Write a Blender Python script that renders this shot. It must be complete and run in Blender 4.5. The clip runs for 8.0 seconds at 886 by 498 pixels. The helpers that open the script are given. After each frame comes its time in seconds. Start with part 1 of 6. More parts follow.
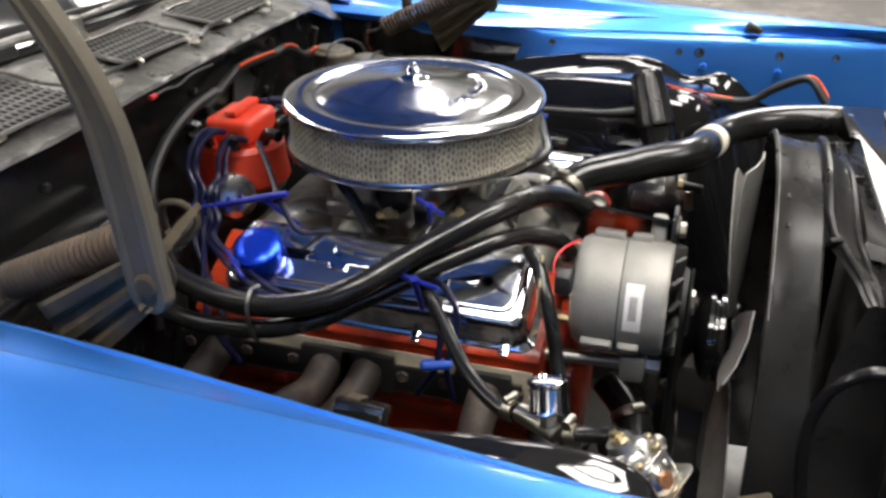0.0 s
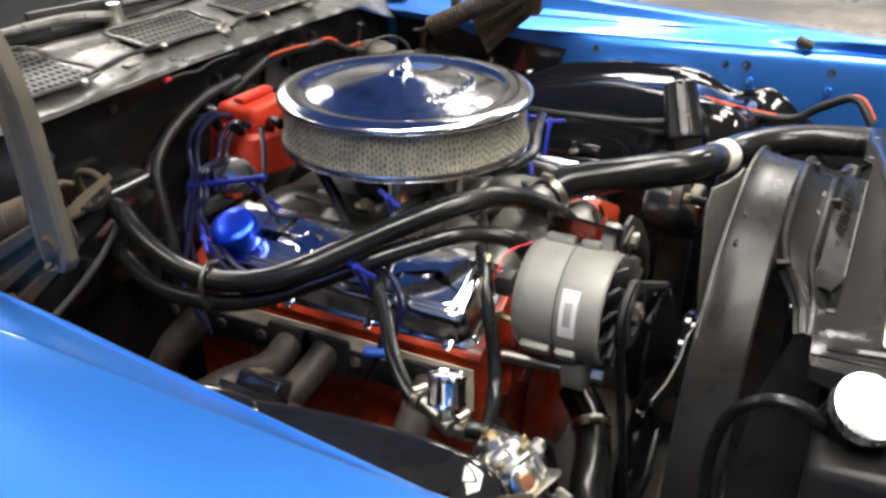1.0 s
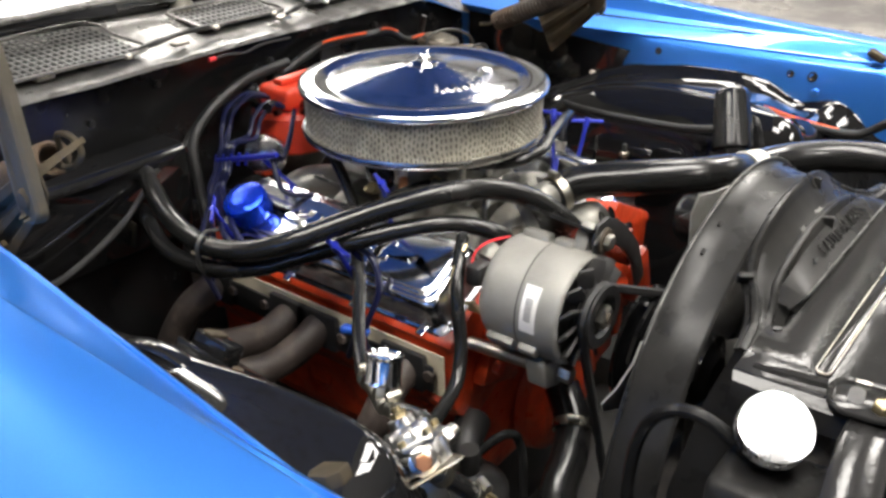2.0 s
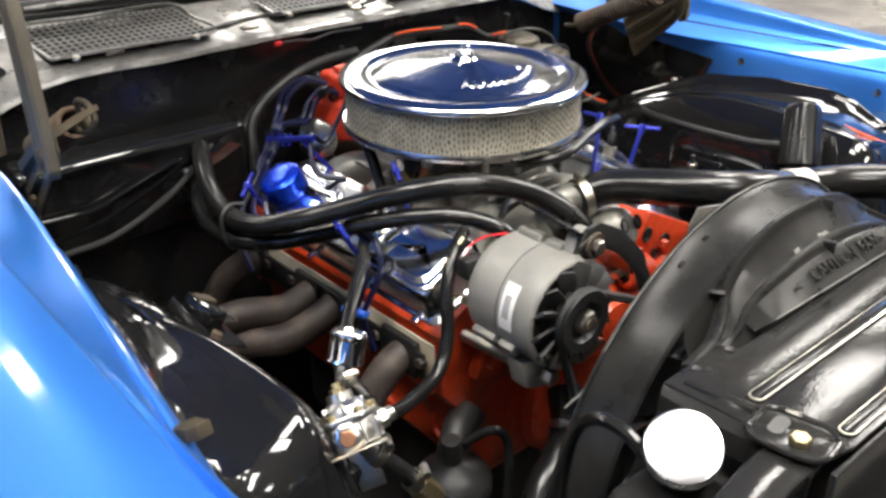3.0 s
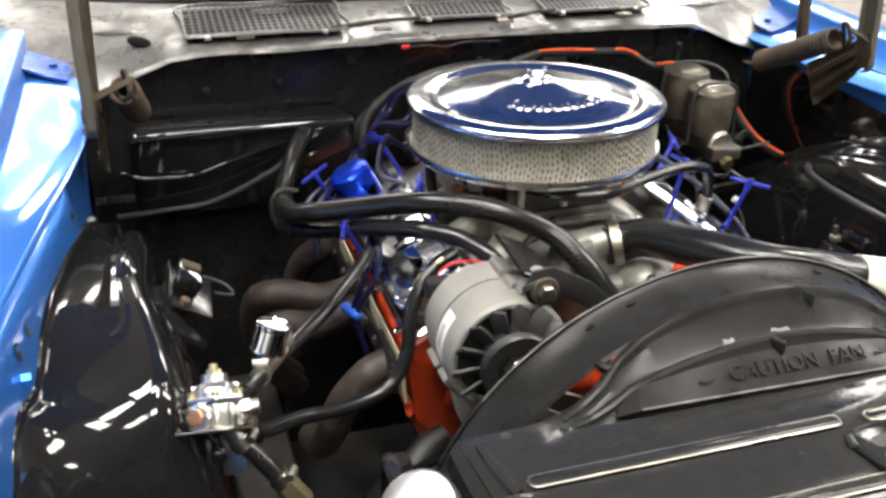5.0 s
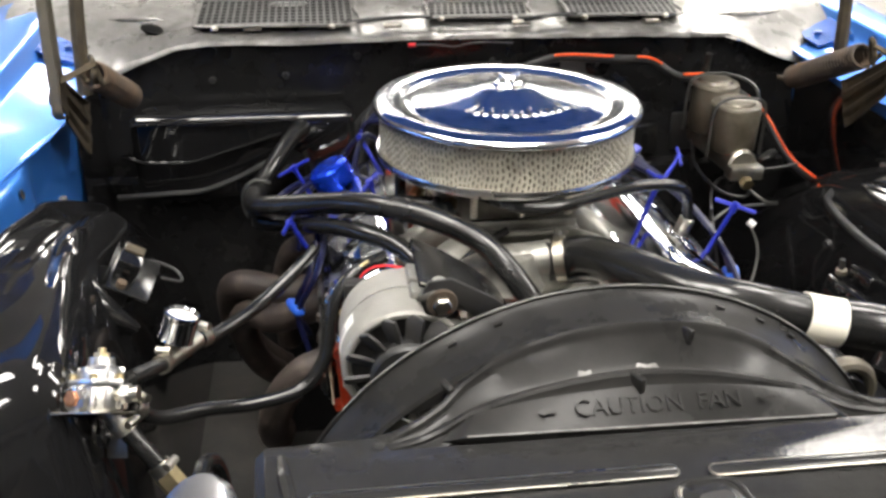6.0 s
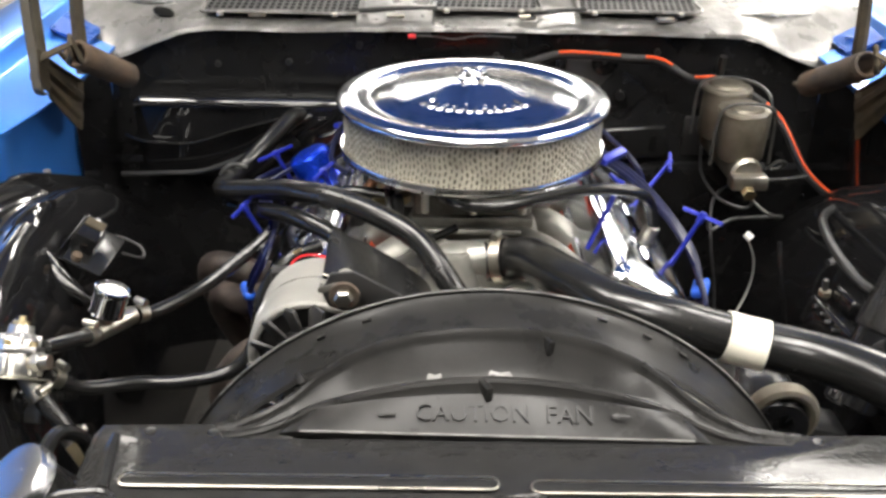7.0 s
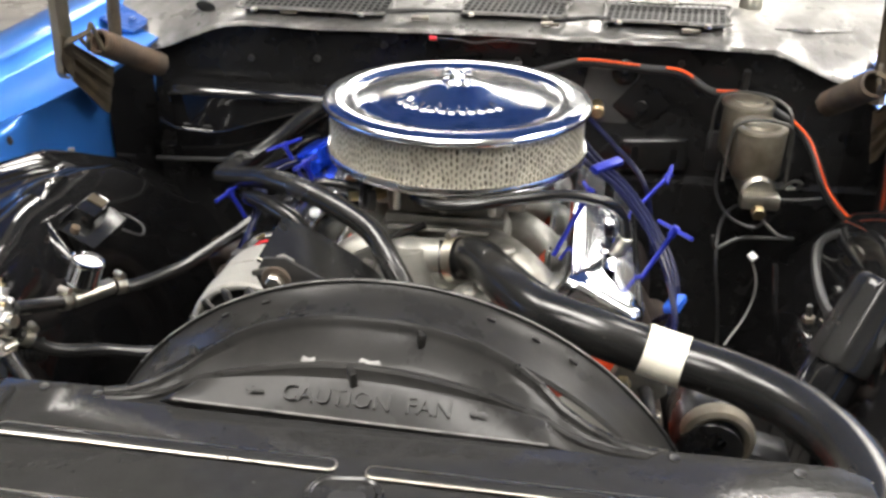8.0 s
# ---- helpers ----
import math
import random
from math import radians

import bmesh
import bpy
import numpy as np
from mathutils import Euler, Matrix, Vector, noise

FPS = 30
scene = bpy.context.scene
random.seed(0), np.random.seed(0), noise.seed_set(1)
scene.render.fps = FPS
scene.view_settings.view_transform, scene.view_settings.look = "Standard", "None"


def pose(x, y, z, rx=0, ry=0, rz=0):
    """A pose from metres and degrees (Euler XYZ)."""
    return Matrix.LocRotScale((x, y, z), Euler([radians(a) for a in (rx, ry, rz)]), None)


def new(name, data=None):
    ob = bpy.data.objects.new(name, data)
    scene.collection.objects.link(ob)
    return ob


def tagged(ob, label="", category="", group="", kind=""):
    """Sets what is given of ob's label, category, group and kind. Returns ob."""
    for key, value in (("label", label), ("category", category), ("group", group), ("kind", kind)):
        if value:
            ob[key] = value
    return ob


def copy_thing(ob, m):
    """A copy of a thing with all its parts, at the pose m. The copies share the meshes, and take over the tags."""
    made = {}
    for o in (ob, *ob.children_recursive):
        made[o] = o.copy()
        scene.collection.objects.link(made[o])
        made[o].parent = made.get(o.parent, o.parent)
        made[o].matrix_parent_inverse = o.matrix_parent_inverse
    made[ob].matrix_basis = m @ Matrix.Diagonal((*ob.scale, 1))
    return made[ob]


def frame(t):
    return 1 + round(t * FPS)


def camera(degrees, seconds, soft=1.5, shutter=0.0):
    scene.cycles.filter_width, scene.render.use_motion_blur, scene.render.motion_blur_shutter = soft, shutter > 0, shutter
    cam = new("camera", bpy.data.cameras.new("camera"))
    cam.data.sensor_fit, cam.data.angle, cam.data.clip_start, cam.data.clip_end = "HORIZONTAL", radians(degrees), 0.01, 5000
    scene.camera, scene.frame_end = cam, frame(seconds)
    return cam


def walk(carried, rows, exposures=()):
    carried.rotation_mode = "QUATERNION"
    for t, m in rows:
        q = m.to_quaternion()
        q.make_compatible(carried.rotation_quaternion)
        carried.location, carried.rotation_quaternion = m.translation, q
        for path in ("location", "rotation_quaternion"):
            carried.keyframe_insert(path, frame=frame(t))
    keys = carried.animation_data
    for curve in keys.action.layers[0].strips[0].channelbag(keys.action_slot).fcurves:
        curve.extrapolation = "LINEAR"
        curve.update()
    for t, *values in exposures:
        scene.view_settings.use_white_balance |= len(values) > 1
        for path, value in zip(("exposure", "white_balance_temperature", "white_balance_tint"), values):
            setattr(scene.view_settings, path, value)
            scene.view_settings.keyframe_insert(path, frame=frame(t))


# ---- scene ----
# ---------------------------------------------------------------- camera
EXPO, LAMP_E = 0.66, 22.0
cam = camera(51.1, 8.0, soft=2.9)
METRES, X0, Y0, EYE, TILT, LEAN, TURN = 1.729, -1.1515, -0.3816, 1.357, -27.0, 0.0, -73.5
ROWS = [
    (0.0, 0.0, 0.0, 0.0, 0.0, 0.0, -0.0),
    (0.5, 0.0689, -0.0038, -0.0019, 4.21, -0.07, -2.11),
    (1.0, 0.1346, -0.0019, -0.0019, 9.08, -0.11, -4.61),
    (2.5, 0.3083, 0.0291, 0.0117, 23.56, -2.33, -11.64),
    (3.0, 0.3611, 0.0512, 0.0222, 29.07, -3.45, -14.14),
    (3.5, 0.404, 0.0862, 0.0396, 34.72, -4.71, -16.43),
    (4.0, 0.4516, 0.128, 0.0602, 41.35, -6.73, -18.96),
    (5.5, 0.5606, 0.2732, 0.1313, 58.16, -12.19, -24.04),
    (6.0, 0.5842, 0.3361, 0.162, 63.15, -14.44, -25.07),
    (6.5, 0.6003, 0.3865, 0.1878, 67.18, -16.43, -25.84),
    (7.0, 0.6191, 0.4379, 0.2139, 71.72, -18.65, -26.54),
    (7.5, 0.6388, 0.4881, 0.2397, 77.07, -20.92, -27.1),
    (8.0, 0.6559, 0.536, 0.2644, 81.52, -22.69, -27.5),
]
walk(cam, [(t, pose(X0, Y0, EYE, TILT, LEAN, TURN) @ pose(METRES * x, METRES * y, METRES * z, 90 + pitch, roll, yaw)) for t, x, y, z, yaw, pitch, roll in ROWS],
     exposures=[(0.0, EXPO - 0.23), (1.2, EXPO - 0.02), (2.5, EXPO + 0.08), (4.0, EXPO + 0.10), (5.5, EXPO + 0.20), (8.0, EXPO + 0.28)])

# ---------------------------------------------------------------- world
world = bpy.data.worlds.new("showroom_air")
scene.world = world
world.use_nodes = True
world.node_tree.nodes["Background"].inputs[0].default_value = (1.0, 0.98, 0.95, 1)
world.node_tree.nodes["Background"].inputs[1].default_value = 0.02


# ---------------------------------------------------------------- materials
def mat(name, base, rough=0.5, metal=0.0, var=0.15, scale=25.0, bump=0.0, bscale=300.0, coat=0.0, rvar=0.1,
        dirt=None, dirt_at=0.62, dirt_scale=9.0, dirt_soft=0.12, emit=0.0, bdist=0.001, coat_rough=0.05, spec=0.5):
    m = bpy.data.materials.new(name)
    m.use_nodes = True
    nt = m.node_tree
    b = nt.nodes["Principled BSDF"]
    L = nt.links.new
    tc = nt.nodes.new("ShaderNodeTexCoord")
    inf = nt.nodes.new("ShaderNodeObjectInfo")
    add = nt.nodes.new("ShaderNodeVectorMath")
    add.operation = "ADD"
    mul = nt.nodes.new("ShaderNodeMath")
    mul.operation = "MULTIPLY"
    mul.inputs[1].default_value = 7.3
    L(inf.outputs["Random"], mul.inputs[0])
    L(tc.outputs["Object"], add.inputs[0])
    L(mul.outputs[0], add.inputs[1])
    n1 = nt.nodes.new("ShaderNodeTexNoise")
    n1.inputs["Scale"].default_value = scale
    n1.inputs["Detail"].default_value = 5
    L(add.outputs[0], n1.inputs["Vector"])
    ramp = nt.nodes.new("ShaderNodeMapRange")
    ramp.inputs[1].default_value, ramp.inputs[2].default_value = 0.25, 0.75
    ramp.inputs[3].default_value, ramp.inputs[4].default_value = 1 - var, 1 + var
    L(n1.outputs["Fac"], ramp.inputs[0])
    mx = nt.nodes.new("ShaderNodeMix")
    mx.data_type, mx.blend_type = "RGBA", "MULTIPLY"
    mx.inputs[0].default_value = 1.0
    mx.inputs[6].default_value = (*base, 1)
    L(ramp.outputs[0], mx.inputs[7])
    col = mx.outputs[2]
    n2 = nt.nodes.new("ShaderNodeTexNoise")
    n2.inputs["Scale"].default_value = dirt_scale
    n2.inputs["Detail"].default_value = 8
    n2.inputs["Roughness"].default_value = 0.65
    L(add.outputs[0], n2.inputs["Vector"])
    if dirt:
        mr = nt.nodes.new("ShaderNodeMapRange")
        mr.inputs[1].default_value, mr.inputs[2].default_value = dirt_at - dirt_soft, dirt_at + dirt_soft
        L(n2.outputs["Fac"], mr.inputs[0])
        mx2 = nt.nodes.new("ShaderNodeMix")
        mx2.data_type = "RGBA"
        L(mr.outputs[0], mx2.inputs[0])
        L(col, mx2.inputs[6])
        mx2.inputs[7].default_value = (*dirt, 1)
        col = mx2.outputs[2]
    L(col, b.inputs["Base Color"])
    rr = nt.nodes.new("ShaderNodeMapRange")
    rr.inputs[1].default_value, rr.inputs[2].default_value = 0.3, 0.7
    rr.inputs[3].default_value, rr.inputs[4].default_value = max(rough - rvar, 0.02), min(rough + rvar, 1)
    L(n2.outputs["Fac"], rr.inputs[0])
    L(rr.outputs[0], b.inputs["Roughness"])
    b.inputs["Metallic"].default_value = metal
    b.inputs["Specular IOR Level"].default_value = spec
    b.inputs["Coat Weight"].default_value = coat
    b.inputs["Coat Roughness"].default_value = coat_rough
    if emit:
        b.inputs["Emission Color"].default_value = (*base, 1)
        b.inputs["Emission Strength"].default_value = emit
    if bump:
        n3 = nt.nodes.new("ShaderNodeTexNoise")
        n3.inputs["Scale"].default_value = bscale
        n3.inputs["Detail"].default_value = 3
        L(add.outputs[0], n3.inputs["Vector"])
        bp = nt.nodes.new("ShaderNodeBump")
        bp.inputs["Strength"].default_value = bump
        bp.inputs["Distance"].default_value = bdist
        L(n3.outputs["Fac"], bp.inputs["Height"])
        L(bp.outputs[0], b.inputs["Normal"])
    return m


BLUE = mat("blue_metallic_paint", (0.048, 0.248, 0.82), 0.38, 0.70, var=0.05, scale=900, coat=0.85, rvar=0.01, coat_rough=0.07)
CHROME = mat("chrome", (0.80, 0.82, 0.85), 0.09, 1.0, var=0.03, rvar=0.03, bump=0.008, bscale=14, bdist=0.002)
CHROME_OLD = mat("cast_chrome", (0.62, 0.62, 0.61), 0.22, 1.0, var=0.12, rvar=0.10, bump=0.3, bscale=90, bdist=0.002, dirt=(0.30, 0.27, 0.2), dirt_at=0.72)
BLACK = mat("black_gloss_paint", (0.008, 0.008, 0.0085), 0.08, 0.0, var=0.2, scale=20, coat=0.5, rvar=0.04, bump=0.08, bscale=14, bdist=0.006, dirt=(0.014, 0.013, 0.012), dirt_at=0.68, coat_rough=0.05, spec=0.4)
BLACK_FLAT = mat("black_satin_paint", (0.013, 0.013, 0.0133), 0.40, 0.0, var=0.3, scale=30, rvar=0.12, bump=0.3, bscale=60, bdist=0.002, dirt=(0.024, 0.022, 0.020), dirt_at=0.66, dirt_soft=0.2)
PANEL = mat("black_panel_paint", (0.018, 0.0178, 0.0177), 0.11, 0.0, var=0.15, scale=60, rvar=0.04, bump=0.3, bscale=260, bdist=0.0005, dirt=(0.13, 0.128, 0.125), dirt_at=0.72, dirt_scale=150, dirt_soft=0.03, spec=0.22)
# lighter plastic: painted highlight on the shroud edges, and real scuffs
PLASTIC_EDGE = mat("edge_highlight_and_scuff_plastic", (0.15, 0.147, 0.14), 0.45, 0.0, var=0.6, scale=50)
PLASTIC = mat("black_shroud_plastic", (0.0145, 0.0142, 0.0138), 0.30, 0.0, var=0.2, scale=40, rvar=0.10, bump=0.15, bscale=160, bdist=0.0008, dirt=(0.028, 0.027, 0.0255), dirt_at=0.62, dirt_scale=12, dirt_soft=0.16, spec=0.15)
FIREWALL = mat("firewall_gloss_black", (0.009, 0.009, 0.0093), 0.24, 0.0, var=0.2, scale=20, rvar=0.08, bump=0.3, bscale=22, bdist=0.004, dirt=(0.014, 0.0135, 0.013), dirt_at=0.66, dirt_soft=0.2, spec=0.33)
RUBBER = mat("black_rubber", (0.0095, 0.0095, 0.0095), 0.23, 0.0, var=0.2, scale=30, rvar=0.06, bump=0.08, bscale=90, dirt=(0.016, 0.0155, 0.015), dirt_at=0.66, dirt_soft=0.2, spec=0.45)
TAPE = mat("cream_tape", (0.72, 0.69, 0.58), 0.6, 0.0, var=0.1, scale=60, bump=0.3, bscale=90)
ALU = mat("cast_aluminium", (0.215, 0.21, 0.19), 0.44, 0.65, var=0.28, scale=30, rvar=0.15, bump=0.6, bscale=120, dirt=(0.10, 0.088, 0.068), dirt_at=0.60)
ALU_GREY = mat("grey_alternator_casting", (0.28, 0.272, 0.25), 0.55, 0.35, var=0.12, scale=30, bump=0.5, bscale=420, dirt=(0.14, 0.13, 0.12), dirt_at=0.68)
STEEL = mat("plated_steel", (0.5, 0.48, 0.42), 0.35, 1.0, var=0.2, scale=60, bump=0.2, bscale=200, dirt=(0.25, 0.17, 0.08), dirt_at=0.62)
BRASS = mat("brass", (0.46, 0.38, 0.22), 0.38, 1.0, var=0.2, scale=60)
RUST = mat("rusty_steel", (0.055, 0.042, 0.031), 0.75, 0.2, var=0.35, scale=40, bump=0.5, bscale=200, dirt=(0.11, 0.07, 0.042), dirt_at=0.60)
HINGE = mat("worn_hinge_steel", (0.050, 0.041, 0.028), 0.65, 0.05, var=0.3, scale=25, bump=0.3, bscale=150, dirt=(0.105, 0.08, 0.048), dirt_at=0.62, dirt_scale=14, spec=0.15)
ARM = mat("grey_arm_paint", (0.090, 0.080, 0.062), 0.6, 0.05, var=0.2, scale=25, bump=0.2, bscale=150, dirt=(0.12, 0.092, 0.056), dirt_at=0.66, spec=0.15)
REG = mat("satin_zinc_casting", (0.50, 0.495, 0.48), 0.33, 1.0, var=0.15, rvar=0.08, bump=0.3, bscale=90, bdist=0.002, dirt=(0.22, 0.20, 0.16), dirt_at=0.66)
LID = mat("polished_lid_chrome", (0.80, 0.82, 0.85), 0.15, 1.0, var=0.02, rvar=0.02)
HEADER = mat("baked_header_steel", (0.036, 0.027, 0.023), 0.6, 0.2, var=0.4, scale=30, bump=0.5, bscale=130, dirt=(0.10, 0.078, 0.064), dirt_at=0.62, dirt_scale=30)
ORANGE = mat("orange_engine_enamel", (0.56, 0.052, 0.012), 0.34, 0.0, var=0.3, scale=14, bump=0.9, bscale=28, bdist=0.004, coat=0.2, dirt=(0.15, 0.018, 0.008), dirt_at=0.60, dirt_scale=16)
REDCAP = mat("red_cap_plastic", (0.68, 0.05, 0.018), 0.42, 0.0, var=0.08, scale=40, bump=0.1, bscale=200)
COPPER = mat("dull_copper", (0.36, 0.17, 0.09), 0.45, 0.8, var=0.2, scale=60)
SATIN = mat("satin_polished_cap", (0.85, 0.86, 0.88), 0.27, 1.0, var=0.02, rvar=0.02)
FAN_GREY = mat("dusty_fan_paint", (0.028, 0.027, 0.026), 0.5, 0.0, var=0.3, scale=40, bump=0.2, bscale=150)
DUSTY = mat("dusty_underbody_black", (0.026, 0.0245, 0.0225), 0.7, 0.0, var=0.4, scale=12, bump=0.4, bscale=80, dirt=(0.055, 0.05, 0.043), dirt_at=0.6)
GASKET = mat("cream_gasket", (0.55, 0.49, 0.36), 0.8, 0.0, var=0.2, scale=40, bump=0.3, bscale=200)
BLUEANO = mat("blue_anodised_metal", (0.01, 0.055, 0.62), 0.25, 0.75, var=0.08, rvar=0.05)
BLUEROD = mat("blue_anodised_rod", (0.014, 0.024, 0.30), 0.35, 0.4, var=0.1, rvar=0.05)
WIRE_BLUE = mat("blue_plug_wire", (0.004, 0.0055, 0.028), 0.32, 0.0, var=0.15, scale=60, rvar=0.1, spec=0.3)
CLIP_BLUE = mat("blue_plastic_clip", (0.012, 0.075, 0.42), 0.4)
WIRE_ORANGE = mat("orange_wire", (0.85, 0.1, 0.015), 0.45)
WIRE_RED = mat("red_plastic", (0.7, 0.02, 0.03), 0.4)
WIRE_BLACK = mat("black_wire_loom", (0.014, 0.014, 0.014), 0.5, 0.0, var=0.3, bump=0.6, bscale=150)
COWL = mat("worn_silver_cowl_paint", (0.235, 0.23, 0.22), 0.34, 0.45, var=0.28, scale=14, rvar=0.16, bump=0.5, bscale=40, bdist=0.003, dirt=(0.105, 0.10, 0.095), dirt_at=0.57, dirt_scale=16)
FILTER = mat("beige_filter_mesh", (0.40, 0.375, 0.305), 0.5, 0.35, var=0.3, scale=45, bump=0.2, bscale=300)
PLEAT = mat("filter_paper", (0.13, 0.12, 0.095), 0.9, 0.0, var=0.3)
WHITE = mat("white_plastic", (0.8, 0.81, 0.84), 0.3, 0.0, var=0.03)
PAPER = mat("white_label", (0.75, 0.74, 0.72), 0.5, 0.0, var=0.05)
INK = mat("grey_print", (0.25, 0.25, 0.25), 0.6)
GLASS_DARK = mat("tinted_windshield_glass", (0.012, 0.014, 0.015), 0.03, 0.0, var=0.0, rvar=0.0, coat=1.0)
DARKSTEEL = mat("dark_steel_line", (0.10, 0.10, 0.095), 0.4, 0.8, var=0.2, scale=60)
BELT = mat("v_belt_rubber", (0.016, 0.016, 0.016), 0.65, 0.0, bump=0.4)
FLOORM = mat("polished_showroom_floor", (0.27, 0.255, 0.235), 0.3, 0.0, var=0.12, scale=1.5, dirt=(0.15, 0.14, 0.135), dirt_at=0.52, dirt_scale=1.1, dirt_soft=0.05)
WALLM = mat("pale_grey_wall_paint", (0.36, 0.36, 0.355), 0.8, 0.0, var=0.03, scale=2)
WALL_GREY = mat("dark_grey_wall_paint", (0.20, 0.20, 0.20), 0.8, 0.0, var=0.05, scale=2)
BLUE_UNDER = mat("dull_blue_underside_paint", (0.014, 0.085, 0.36), 0.30, 0.3, var=0.08, scale=30, coat=0.4)
# near-black that paints the shade inside vents, slots and recesses
HOLE = mat("opening_shade_black", (0.004, 0.004, 0.004), 0.9, 0.0, var=0.2, spec=0.12)
IRON = mat("weathered_reservoir_metal", (0.15, 0.135, 0.105), 0.42, 0.5, var=0.25, scale=24, rvar=0.12, bump=0.4, bscale=260, dirt=(0.075, 0.06, 0.04), dirt_at=0.58)
GRILLE = mat("grey_vent_mesh", (0.06, 0.059, 0.057), 0.5, 0.2, var=0.2, scale=40)
PLATE_STEEL = mat("dark_polished_plate", (0.05, 0.05, 0.05), 0.22, 0.8, var=0.2, scale=40)
CEILM = mat("grey_ceiling_paint", (0.42, 0.42, 0.415), 0.85, 0.0, var=0.03, scale=2)
LAMP = mat("light_panel_diffuser", (1.0, 0.957, 0.895), 0.5, emit=LAMP_E)


# ---------------------------------------------------------------- building helpers
PLACE = {}


def thing(name, at, label, category, group="", kind=""):
    ob = new(name)
    ob.empty_display_size = 0.05
    ob.location = at
    PLACE[ob.name] = Vector(at)
    return tagged(ob, label, category, group, kind)


def part(name, bm, material, parent=None, label="", sharp=35.0):
    """Link a bmesh whose vertices are in world metres as one mesh object under a thing or a part."""
    me = bpy.data.meshes.new(name)
    bmesh.ops.recalc_face_normals(bm, faces=bm.faces[:])
    lo = [min(v.co[i] for v in bm.verts) for i in range(3)]
    hi = [max(v.co[i] for v in bm.verts) for i in range(3)]
    c = Vector([(a + b) / 2 for a, b in zip(lo, hi)])
    bmesh.ops.translate(bm, verts=bm.verts[:], vec=-c)
    bm.to_mesh(me)
    bm.free()
    for p in me.polygons:
        p.use_smooth = True
    me.set_sharp_from_angle(angle=radians(sharp))
    me.materials.append(material)
    ob = new(name, me)
    PLACE[ob.name] = c
    if parent:
        ob.parent = parent
        ob.location = c - PLACE[parent.name]
    else:
        ob.location = c
    if label:
        tagged(ob, label)
    return ob


def box(size, at=(0, 0, 0), turn=(0, 0, 0), bevel=0.002, seg=2, bm=None):
    bm = bm or bmesh.new()
    made = bmesh.ops.create_cube(bm, size=1.0)["verts"]
    m = pose(*at, *turn)
    bmesh.ops.scale(bm, vec=size, verts=made)
    edges = list({e for v in made for e in v.link_edges})
    if bevel:
        faces = set()
        out = bmesh.ops.bevel(bm, geom=edges, offset=min(bevel, min(size) * 0.45), segments=seg, profile=0.5, affect="EDGES")
        made = list({v for f in out["faces"] for v in f.verts} | {v for v in made if v.is_valid})
    bmesh.ops.transform(bm, matrix=m, verts=made)
    return bm


def lathe(profile, at=(0, 0, 0), axis=(0, 0, 1), seg=32, bm=None, spin=0.0):
    """Turn a profile of (radius, height) round an axis through at."""
    bm = bm or bmesh.new()
    q = Vector((0, 0, 1)).rotation_difference(Vector(axis).normalized()).to_matrix()
    rings = []
    for r, h in profile:
        if r < 1e-6:
            rings.append([bm.verts.new(q @ Vector((0, 0, h)) + Vector(at))])
        else:
            rings.append([bm.verts.new(q @ Vector((r * math.cos(a), r * math.sin(a), h)) + Vector(at))
                          for a in [spin + 2 * math.pi * k / seg for k in range(seg)]])
    for a, b in zip(rings, rings[1:]):
        for k in range(seg):
            l = (k + 1) % seg
            if len(a) == 1 and len(b) > 1:
                bm.faces.new((a[0], b[k], b[l]))
            elif len(b) == 1 and len(a) > 1:
                bm.faces.new((a[k], a[l], b[0]))
            elif len(a) > 1:
                bm.faces.new((a[k], a[l], b[l], b[k]))
    return bm


def rod(a, b, r, r2=None, seg=16, bevel=0.0, bm=None):
    """A round bar from a to b."""
    a, b = Vector(a), Vector(b)
    h, r2 = (b - a).length, r if r2 is None else r2
    e = min(bevel, h / 3, r * 0.6)
    prof = [(0, 0), (r - e, 0), (r, e), (r2, h - e), (r2 - e, h), (0, h)] if e else [(0, 0), (r, 0), (r2, h), (0, h)]
    return lathe(prof, a, b - a, seg, bm)


def hexnut(a, axis, r, h, bm=None):
    return lathe([(0, 0), (r, 0), (r, h * 0.85), (r * 0.86, h), (0, h)], a, axis, 6, bm)


def smooth_path(pts, n=8):
    """Catmull-Rom through the points."""
    p = [Vector(q) for q in pts]
    p = [2 * p[0] - p[1]] + p + [2 * p[-1] - p[-2]]
    out = []
    for i in range(1, len(p) - 2):
        for k in range(n):
            t = k / n
            out.append(0.5 * (2 * p[i] + (p[i + 1] - p[i - 1]) * t + (2 * p[i - 1] - 5 * p[i] + 4 * p[i + 1] - p[i + 2]) * t * t
                              + (3 * p[i] - p[i - 1] - 3 * p[i + 1] + p[i + 2]) * t ** 3))
    out.append(p[-2])
    return out


